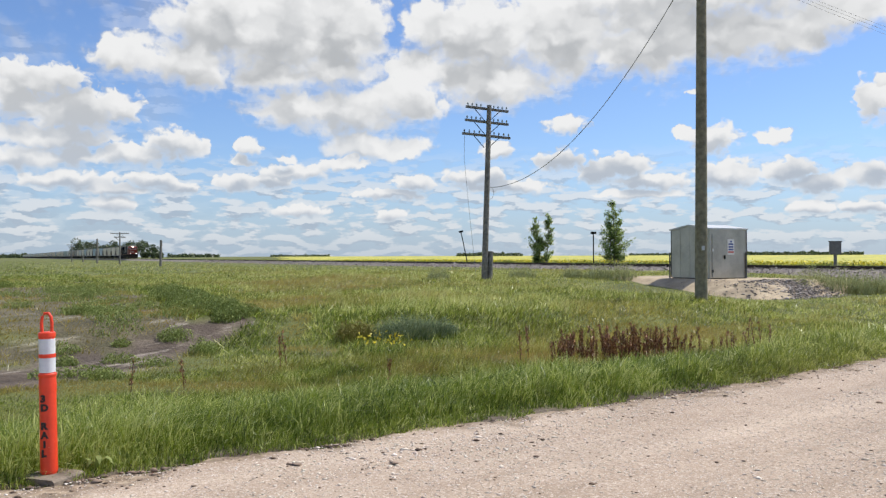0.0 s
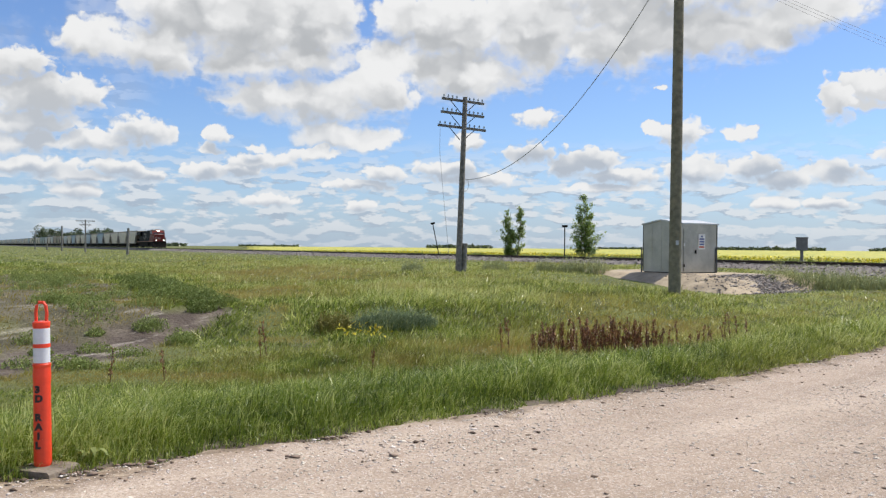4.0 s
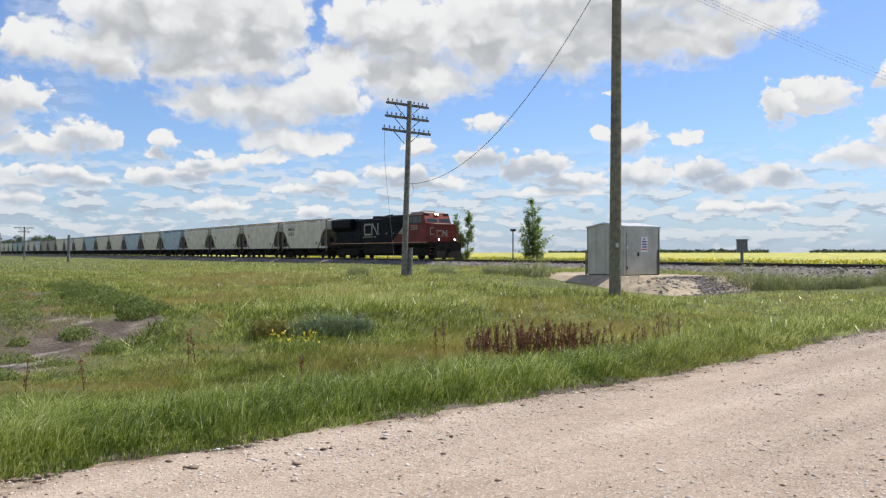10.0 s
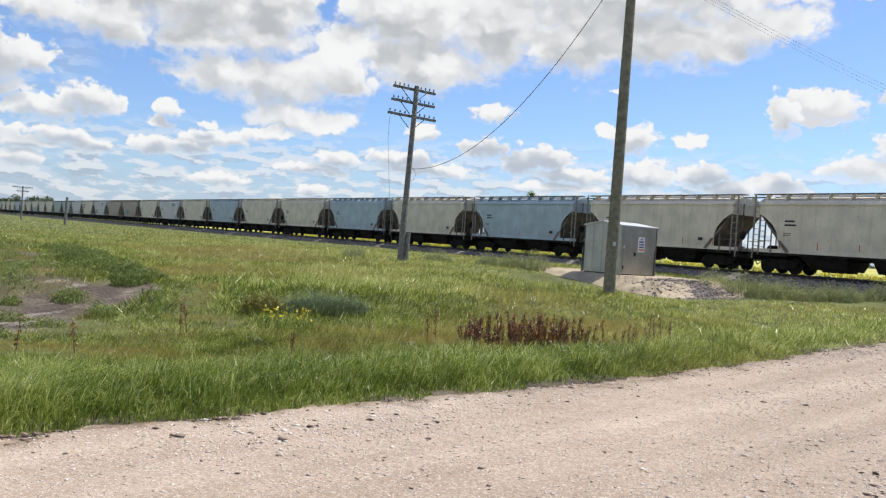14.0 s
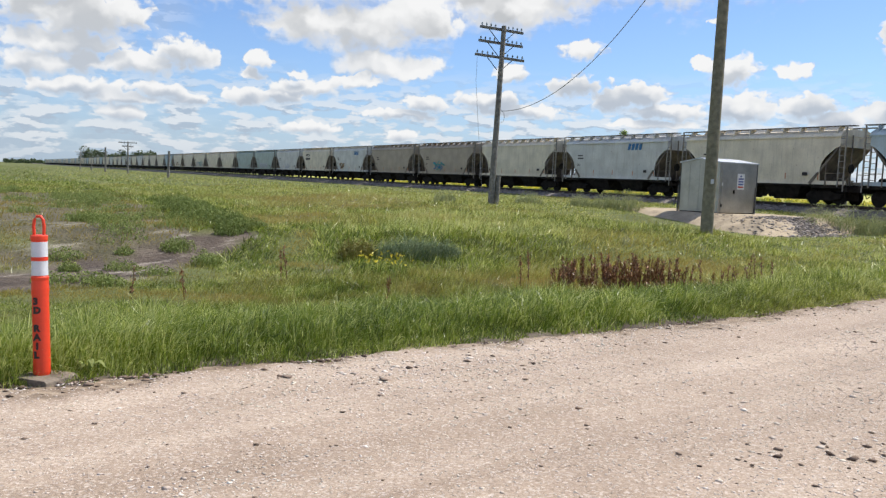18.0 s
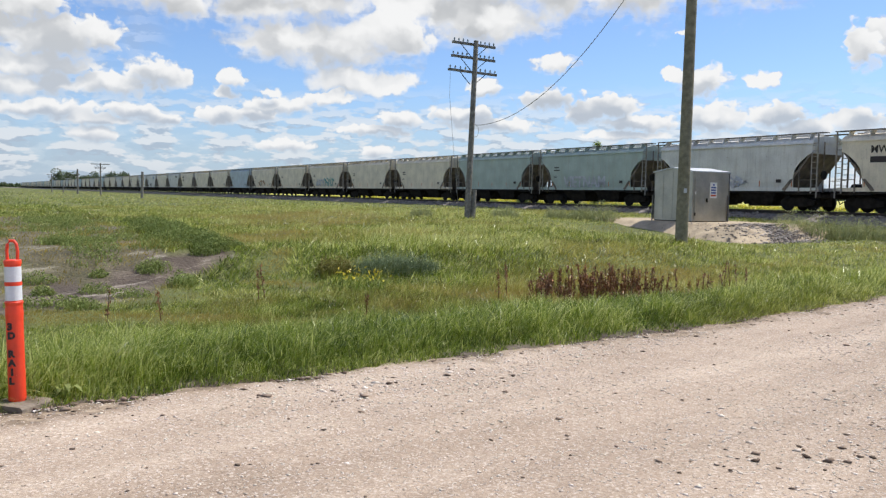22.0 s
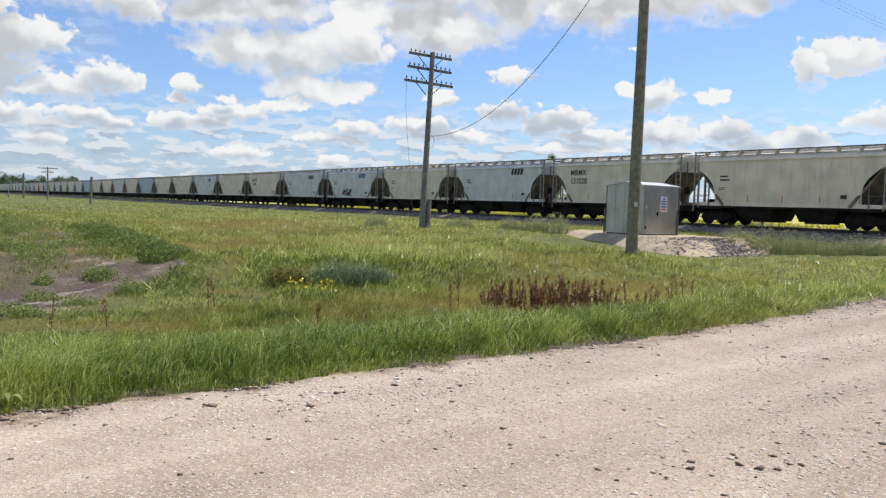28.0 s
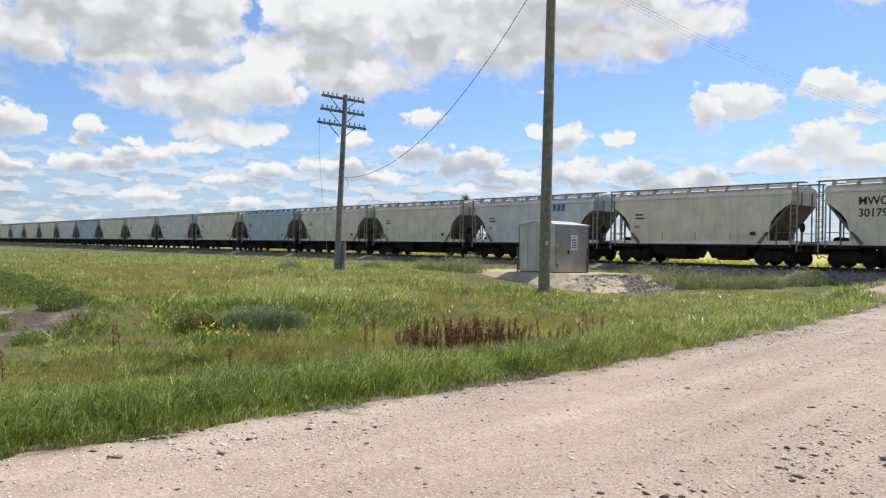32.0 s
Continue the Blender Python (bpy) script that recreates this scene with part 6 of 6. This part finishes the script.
def meadow(seed, k, near, far, name, whole=False):
    rng = np.random.default_rng(seed)
    x, y, r = far_spread(rng, k, near, far)
    s, off = beside_road(x, y)
    n = x * ACROSS.x + y * ACROSS.y
    w = -off
    bare = bareness(x, y)
    keep = (w > -0.16 + 0.20 * fuzz(s, s * 0.2, 0.9, 3) + 0.16 * fuzz(x, y, 0.22, 2) - 0.30 * (rng.random(k) < 0.10)) & (n < TRACK - 3.6 + 0.8 * ripple(x, y, 2.0, 9)) & ~pad_mask(x, y) & ((rng.random(k) > bare * 1.08) | (w < 0.35))
    x, y, r, w, n, s, bare = x[keep], y[keep], r[keep], w[keep], n[keep], s[keep], bare[keep]
    k = len(x)
    patch = fuzz(x, y, 2.6, 1) * 0.6 + fuzz(x, y, 0.9, 4) * 0.4
    verge = np.exp(-((w - 1.2) / 1.4) ** 2)
    near_pad = np.exp(-(((x - 12.5) / 7.5) ** 2 + ((y - 38.5) / 6.0) ** 2) ** 2)
    pv = mud(x, y)
    fore = smooth(pv, 0.7, 1.1) * (1 - smooth(pv, 2.4, 3.6)) * (1 - smooth(y, 16, 18))
    rear = smooth(-5.9 - 0.47 * (y - 20) - x, 0.0, 1.5) * smooth(y, 13, 16) * (1 - smooth(y, 33, 42))
    tussock = fuzz(x, y, 0.34, 13) * 0.6 + fuzz(x, y, 0.75, 17) * 0.5
    h = (0.17 + 0.075 * verge + 0.08 * patch - 0.06 * smooth(n, 24, 36)) * (1 - 0.72 * near_pad) * (1 - 0.62 * fore) * (1 - 0.45 * rear) * (1 + 0.55 * tussock) + rng.normal(0, 0.035, k)
    h = h * (0.30 + 0.70 * smooth(w, -0.1, 0.6))
    left = smooth(-s, -8, 2) * smooth(w, 2.4, 4) * (1 - smooth(w, 11, 15))
    h = np.clip(h * (1 - 0.45 * left), 0.04, 0.75) * rng.uniform(0.55, 1.3, k)
    ditch = smooth(w, 2.6, 4.2) * (1 - smooth(w, 7, 10))
    far_yellow = smooth(n, 5, 16)
    tone = 0.38 + 0.12 * fuzz(x, y, 8.0, 21) + 0.22 * patch - 0.06 * verge + 0.27 * far_yellow + 0.30 * tussock
    dry = 0.05 + 0.35 * ditch * smooth(fuzz(x, y, 1.3, 8), -0.1, 0.6) + 0.15 * far_yellow + 0.30 * smooth(fuzz(x, y, 4.3, 6), 0.1, 0.7)
    for zx, zy, ax, ay, dt, dd, hm in ZONES:
        inside = smooth(1 - np.hypot((x - zx) / ax, (y - zy) / ay) + 0.40 * fuzz(x, y, 1.3, zx) + 0.15 * fuzz(x, y, 0.4, zy), 0.0, 0.45)
        tone, dry, h = tone + dt * inside, dry + dd * inside, h * (1 + (hm - 1) * inside)
    # a pale trodden path that bends round the weeds and runs off along the field
    line = np.interp(y, [17, 19.5, 22.6, 44.8, 150], [-3.0, -3.8, -5.1, -16.7, -76.0])
    path = np.exp(-((x - line) / np.interp(y, [17, 45, 150], [0.45, 0.9, 2.5])) ** 2) * smooth(y, 17, 19)
    tone, dry, h = tone + 0.30 * path, dry + 0.12 * path, h * (1 - 0.35 * path)
    # farther off, glints are painted in as a fine light and dark speckle
    tone = tone + 0.30 * smooth(r, 9, 16) * (fuzz(x, y, 0.16, 31) + 0.5 * fuzz(x, y, 0.5, 32))
    # a random share of blades, more on the verge, takes a painted highlight tone
    tone = np.clip(tone + rng.normal(0, 0.22, k) + 0.5 * (rng.random(k) < 0.07 + 0.07 * verge), 0, 1)
    dry = np.clip(dry + 0.75 * rear + rng.normal(0, 0.12, k), 0, 0.92) * (1 - 0.75 * verge)
    width = np.clip(0.0026 + r * 0.00070 + 0.008 * smooth(r, 12, 22), 0.003, 0.09) * rng.uniform(0.7, 1.4, k)
    co = blades(rng, x, y, land(x, y), h, width, rng.uniform(0.3, 0.9, k), whole=whole)
    times = 1 if whole else 2
    me = cloud_mesh(name, co, 4, np.tile(tone, times), np.tile(dry, times), M["grass"])
    tagged(new(name, me), "tall green and straw-coloured meadow grass", "grass", kind="stuff")


meadow(40, 300000, 4.2, 15, "verge_grass")
meadow(41, 430000, 10, 70, "meadow_grass", True)
meadow(42, 110000, 50, 400, "far_grass", True)


def clump(rng, x, y, height, spread, count, width, droop=0.4):
    a, q = rng.uniform(0, 6.283, count), np.sqrt(rng.random(count)) * spread
    px, py = x + q * np.cos(a), y + q * np.sin(a)
    dome = 1.0 - 0.6 * (q / spread) ** 2
    return blades(rng, px, py, land(px, py), height * dome * rng.uniform(0.5, 1.15, count), np.full(count, width) * rng.uniform(0.6, 1.4, count), np.full(count, droop))


def tufts(name, label, category, spots, mat, seed, dry=0.0, width=0.02, count=160, droop=0.4, tone=(0.5, 0.25), group="", leaves=0):
    rng = np.random.default_rng(seed)
    for x, y, h, spread in spots:
        co = clump(rng, x, y, h, spread, count, width, droop)
        if leaves:
            a, q, up = rng.uniform(0, 6.283, leaves), np.sqrt(rng.random(leaves)) * spread, np.sqrt(rng.random(leaves))
            px, py = x + q * np.cos(a), y + q * np.sin(a)
            c = np.stack((px, py, land(px, py) + up * h * (1.0 - 0.7 * (q / spread) ** 2)), -1)
            co = np.concatenate((co, c[:, None] + rng.normal(0, width * 0.8, (leaves, 4, 3))))
        k = len(co)
        base = thing(name, label, category, pose(x, y, float(land(x, y))), group=group)
        co = co - np.array((x, y, float(land(x, y))))
        part("foliage", cloud_mesh(name, co, 4, np.clip(rng.normal(*tone, k), 0, 1), np.clip(rng.normal(dry, 0.1, k), 0, 1), mat), mat, base)


def seed_stalks(name, spots, seed):
    """Dock: an upright stem closely set with rusty seed."""
    rng = np.random.default_rng(seed)
    for x, y, h in spots:
        z = float(land(x, y))
        stalk = thing(name, "dry rusty-brown dock stalk standing in the ditch", "weed", pose(x, y, z, rng.normal(0, 6), rng.normal(0, 6), rng.uniform(0, 360)), group="dock stalks in the ditch")
        part("stem", Shape().tube([(0, 0, -0.05), (0, 0, h)], [0.008, 0.004], 5), M["dock"], stalk)
        k = 44
        t = rng.random(k)
        c = np.stack((rng.normal(0, 0.017, k), rng.normal(0, 0.017, k), h * (0.28 + 0.72 * t)), -1)
        co = c[:, None] + rng.normal(0, 0.012, (k, 4, 3)) * np.array((1, 1, 1.8))
        part("seed_head", cloud_mesh("seed_head", co, 4, rng.random(k), np.zeros(k), M["dock"]), M["dock"], stalk, kind="stuff")


def bushes():
    rng = np.random.default_rng(77)
    tufts("sage_bush", "blue-green leafy bush in the ditch", "bush", [(-1.25, 18.7, 0.46, 0.36), (-0.8, 18.9, 0.62, 0.45), (-0.35, 19.0, 0.55, 0.4), (0.1, 19.1, 0.42, 0.3)], M["bush"], 5, width=0.016, count=520, droop=0.7, leaves=380, tone=(0.7, 0.36), group="bushes in the ditch")
    tufts("brown_bush", "brown dry-stemmed bush in the ditch", "bush", [(-2.15, 18.3, 0.5, 0.26), (-1.85, 18.6, 0.42, 0.26)], M["weeds"], 6, dry=0.45, width=0.024, count=340, droop=0.5, leaves=300, tone=(0.15, 0.2), group="bushes in the ditch")
    spots = []
    for _ in range(52):
        y = rng.uniform(16.5, 40)
        x = -6.2 - 0.47 * (y - 20) - rng.gamma(1.6, 2.2)
        spots.append((x, y, rng.uniform(0.18, 0.42), rng.uniform(0.25, 0.7)))
    belt = []
    for k in range(34):
        y = 19.6 + k * 0.44
        x = -5.0 - 0.47 * (y - 19.6) + rng.normal(0, 0.45)
        belt.append((x, y, rng.uniform(0.26, 0.52), rng.uniform(0.35, 0.65)))
    tufts("belt_weed", "dark green leafy weed in the belt behind the mud", "weed", belt, M["weeds"], 17, width=0.020, count=200, droop=0.6, leaves=620, tone=(0.5, 0.26), group="weed belt behind the mud")
    for x, y in ((-5.7, 13.6), (-6.1, 14.0), (-6.6, 13.7), (-7.0, 15.1), (-5.4, 15.2), (-6.2, 15.6), (-6.9, 17.4), (-5.9, 18.0), (-5.0, 17.2), (-7.9, 13.5), (-7.4, 12.2)):
        spots.append((x, y, rng.uniform(0.16, 0.34), rng.uniform(0.18, 0.4)))
    tufts("patch_weed", "green weed clump at the bare muddy patch", "weed", spots, M["weeds"], 7, width=0.018, count=120, droop=0.8, leaves=300, tone=(0.72, 0.24), group="weeds round the bare patch")
    stalks = []
    for _ in range(120):
        u = rng.random()
        stalks.append((2.1 + 2.7 * u + rng.normal(0, 0.15), 15.2 + 0.75 * u + rng.normal(0, 0.22), rng.uniform(0.25, 0.72)))
    for _ in range(11):
        stalks.append((5.2 + rng.uniform(0, 1.4), 16.2 + rng.normal(0, 0.25), rng.uniform(0.4, 0.9)))
    for x, y in ((1.5, 15.2), (1.7, 15.6), (-2.9, 14.6), (-2.8, 14.7), (-4.6, 12.0), (-0.8, 12.4), (1.9, 17.8), (-3.9, 12.3)):
        stalks.append((x, y, rng.uniform(0.4, 0.7)))
    seed_stalks("dock_stalk", stalks, 9)
    # yellow-flowered plants
    for x, y in ((-1.5, 16.4), (-1.2, 16.1), (-1.0, 16.5), (-1.35, 16.7), (-0.85, 16.2)):
        z = float(land(x, y))
        p = thing("yellow_flower", "low wild plant with yellow flowers in the ditch", "flower", pose(x, y, z), group="yellow flowers in the ditch")
        co = clump(rng, 0, 0, 0.42, 0.16, 60, 0.014) - np.array((0, 0, 0))
        co[..., 2] -= co[..., 2].min()
        part("leaves", cloud_mesh("leaves", co, 4, rng.random(len(co)), np.zeros(len(co)), M["grass"]), M["grass"], p, kind="stuff")
        k = 12
        c = np.stack((rng.normal(0, 0.12, k), rng.normal(0, 0.14, k), rng.uniform(0.28, 0.5, k)), -1)
        part("petals", cloud_mesh("petals", c[:, None] + rng.normal(0, 0.028, (k, 4, 3)), 4, rng.random(k), np.zeros(k), M["petal"]), M["petal"], p, kind="stuff")
    # brush along the ballast foot, near the shed and towards the crossing
    brush = [(18.6, 40.5, .9, .9), (19.6, 40.0, 1.0, 1.0), (20.6, 39.3, .9, .9), (22.4, 38.2, .7, .8), (10.2, 46.0, .8, .9), (9.0, 46.6, .7, .8), (7.6, 46.9, .55, .7), (24.0, 37.4, .6, .7), (17.6, 39.6, .6, .6), (4.6, 46.5, .5, .8), (-0.2, 42.4, .5, .6), (26, 36.6, .5, .6)]
    brush = [(x, y, h * 1.55, w) for x, y, h, w in brush] + [(18.9, 41.8, 1.3, 1.0), (21.8, 39.6, 1.2, 1.0), (23.5, 38.4, 1.0, 0.9), (25.5, 37.2, 0.9, 0.9)]
    tufts("trackside_brush", "pale grey-green brush by the ballast", "bush", brush, M["sage"], 12, dry=0.1, width=0.03, count=260, droop=0.55, leaves=520, tone=(0.85, 0.22), group="brush by the ballast")
    beyond = [(float(ALONG.x * s + ACROSS.x * n), float(ALONG.y * s + ACROSS.y * n), h, 1.3) for s, n, h in ((18, 55, 1.0), (14, 56, .9), (8, 54, .9), (3, 56, .8), (-3, 55, 1.0), (-9, 56, .9), (28, 55, .8), (40, 56, .7), (60, 55, .8), (84, 56, .9))]
    tufts("field_edge_weed", "tall green weeds at the edge of the canola", "weed", beyond, M["weeds"], 13, width=0.06, count=260, droop=0.4, group="weeds along the canola")

    # rough green strip between the railway and the canola
    k = 46000
    s, n = rng.uniform(-160, 260, k), rng.uniform(52, 61.8, k)
    x, y = ALONG.x * s + ACROSS.x * n, ALONG.y * s + ACROSS.y * n
    h = (0.55 + 0.22 * ripple(x, y, 4.0, 3) + 0.12 * ripple(x, y, 1.1, 5)) * rng.uniform(0.6, 1.2, k)
    co = blades(rng, x, y, land(x, y), h, rng.uniform(0.04, 0.09, k), rng.uniform(0.2, 0.7, k))
    tone = np.clip(0.5 + 0.2 * ripple(x, y, 3.0, 4) + rng.normal(0, 0.2, k), 0, 1)
    me = cloud_mesh("field_margin", co, 4, np.tile(tone, 2), np.tile(np.clip(rng.normal(0.2, 0.15, k), 0, 1), 2), M["grass"])
    tagged(new("field_margin", me), "rough green grass between the railway and the canola", "grass", kind="stuff")


bushes()


def poplar(x, y, height, spread, seed, stems):
    rng = np.random.default_rng(seed)
    tree = thing("young_poplar", "slender young poplar with loose green leaves", "tree", pose(x, y, float(land(x, y))), group="young poplars beyond the rails")
    trunk, leaves = Shape(), []
    for dx, tall in stems:
        top = Vector((dx + rng.normal(0, 0.15), rng.normal(0, 0.2), tall * height))
        trunk.tube([(dx * 0.6, 0, -0.2), (dx, 0, height * tall * 0.5), tuple(top)], [0.07, 0.045, 0.015], 7)
        for _ in range(40):
            t = rng.uniform(0.08, 1.0)
            c = np.array((dx, 0, t * height * tall))
            reach = spread * (0.35 + 0.85 * math.sin(math.pi * min(1, 0.15 + t * 0.85))) * rng.uniform(0.4, 1.15)
            a = rng.uniform(0, 6.283)
            e = c + np.array((math.cos(a) * reach, math.sin(a) * reach, reach * rng.uniform(0.5, 1.1)))
            trunk.tube([tuple(c), tuple(e)], [0.022, 0.006], 4, cap=False)
            k = 46
            m = c + (e - c) * rng.uniform(0.3, 1.1, (k, 1)) + rng.normal(0, 0.12, (k, 3))
            leaves.append(m[:, None] + rng.normal(0, 0.062, (k, 4, 3)))
    part("trunk", trunk, M["bark"], tree)
    co = np.concatenate(leaves)
    part("crown", cloud_mesh("crown", co, 4, rng.random(len(co)), np.zeros(len(co)), M["leaf"]), M["leaf"], tree, kind="stuff")


poplar(10.9, 89.0, 5.6, 0.55, 3, ((-0.62, 0.92), (0.75, 1.0), (-0.2, 0.6)))
poplar(17.2, 80.9, 6.4, 0.95, 4, ((0.0, 1.0), (0.5, 0.7), (-0.4, 0.65)))


def far_tree(x, y, height, spread, seed, name="far_tree"):
    rng = np.random.default_rng(seed)
    z = float(land(x, y)) if math.hypot(x, y) < 300 else 0.15
    tree = thing(name, "distant dark green shelterbelt tree", "tree", pose(x, y, z), group="shelterbelt trees")
    part("trunk", Shape().tube([(0, 0, -0.3), (0, 0, height * 0.6)], [0.22, 0.1], 6), M["bark"], tree)
    k = 900
    lobes = [(rng.normal(0, spread * 0.45), rng.normal(0, spread * 0.4), height * rng.uniform(0.35, 0.85), spread * rng.uniform(0.4, 0.7)) for _ in range(7)]
    pick = rng.integers(0, 7, k)
    d = rng.normal(0, 1, (k, 3))
    d = d / np.linalg.norm(d, axis=1, keepdims=True)
    L = np.array(lobes)[pick]
    c = L[:, :3] + d * L[:, 3:4] * np.cbrt(rng.uniform(0.3, 1, (k, 1))) * np.array((1, 1, 0.8))
    c[:, 2] = np.clip(c[:, 2], 0.3, height)
    part("crown", cloud_mesh("crown", c[:, None] + rng.normal(0, 0.30, (k, 4, 3)), 4, rng.random(k), np.zeros(k), M["far_leaf"]), M["far_leaf"], tree, kind="stuff")


def horizon():
    rng = np.random.default_rng(50)
    for i in range(11):
        a = radians(-24.3 + i * 0.44 + rng.normal(0, 0.1))
        r = 560 + rng.normal(0, 15)
        far_tree(r * math.sin(a), r * math.cos(a), 12.0 + rng.normal(0, 1.5), 4.8, 60 + i)
    for a, h in ((-20.2, 5.2), (-19.7, 4.6), (-19.3, 4.0)):
        far_tree(500 * math.sin(radians(a)), 500 * math.cos(radians(a)), h, 2.6, int(100 - a))
    # far woods along the skyline
    pts = []
    for a0, a1, h, r in ((-18.8, -15.5, 6, 1500), (1.0, 5.6, 7, 1500), (13, 16, 5, 2000), (20.5, 27.5, 8, 1800), (30, 41, 8, 1900), (-29, -26, 7, 1500), (-12, -8, 5, 2200), (42, 55, 7, 1700)):
        k = int((a1 - a0) * 420)
        a = np.radians(rng.uniform(a0, a1, k))
        hh = h * (0.55 + 0.45 * np.abs(ripple(np.degrees(a), a * 0, 0.35, a0)))
        q = r + rng.normal(0, 12, k)
        c = np.stack((q * np.sin(a), q * np.cos(a), 0.2 + rng.random(k) * hh), -1)
        pts.append(c[:, None] + rng.normal(0, 1.5, (k, 4, 3)))
    co = np.concatenate(pts)
    me = cloud_mesh("far_woods", co, 4, rng.random(len(co)), np.zeros(len(co)), M["far_leaf"])
    tagged(new("far_woods", me), "dark line of far woods on the skyline", "woods", kind="stuff")


horizon()


def broadleaf(x, y, seed):
    """A burdock-like plant with a few large leaves by the post."""
    rng = random.Random(seed)
    p = thing("broadleaf_weed", "pale green broad-leaved weed by the road edge", "weed", pose(x, y, float(land(x, y))))
    for k in range(6):
        a = k * 1.05 + rng.uniform(-0.3, 0.3)
        r, up = rng.uniform(0.08, 0.15), rng.uniform(0.05, 0.12)
        d, s = Vector((math.cos(a), math.sin(a), 0)), Vector((-math.sin(a), math.cos(a), 0))
        rows = [(0.0, 0.004, 0.01), (0.3, 0.014, up * 0.8), (0.6, 0.020, up), (0.85, 0.014, up * 0.8), (1.0, 0.003, up * 0.55)]
        v = [d * (t * r) + s * (w * e) + Vector((0, 0, z)) for t, w, z in rows for e in (-1, 1)]
        leaf = Shape().add(v, [(2 * i, 2 * i + 1, 2 * i + 3, 2 * i + 2) for i in range(4)]).mesh("leaf", M["weeds"])
        for key, val in (("tone", 0.75), ("arid", 0.15)):
            leaf.attributes.new(key, "FLOAT", "FACE").data.foreach_set("value", [val] * 4)
        part("leaf", leaf, M["weeds"], p)


broadleaf(-2.42, 5.72, 1)


def lead(t):
    """Where the front coupler stands along the track at t seconds."""
    late = max(0.0, t - 12.0)
    return 14.85 - 24.8 * (t - 12.0) - 0.0063 * late * late


def motions():
    """The train runs through at a steady pace."""
    for ob, back in [(LOCO, 10.67)] + [(c, 22.3 + CAR * (k + 0.5)) for k, c in enumerate(CARS)]:
        walk(ob, [(t, on_track(lead(t) + back)) for t in range(0, 33)])


motions()
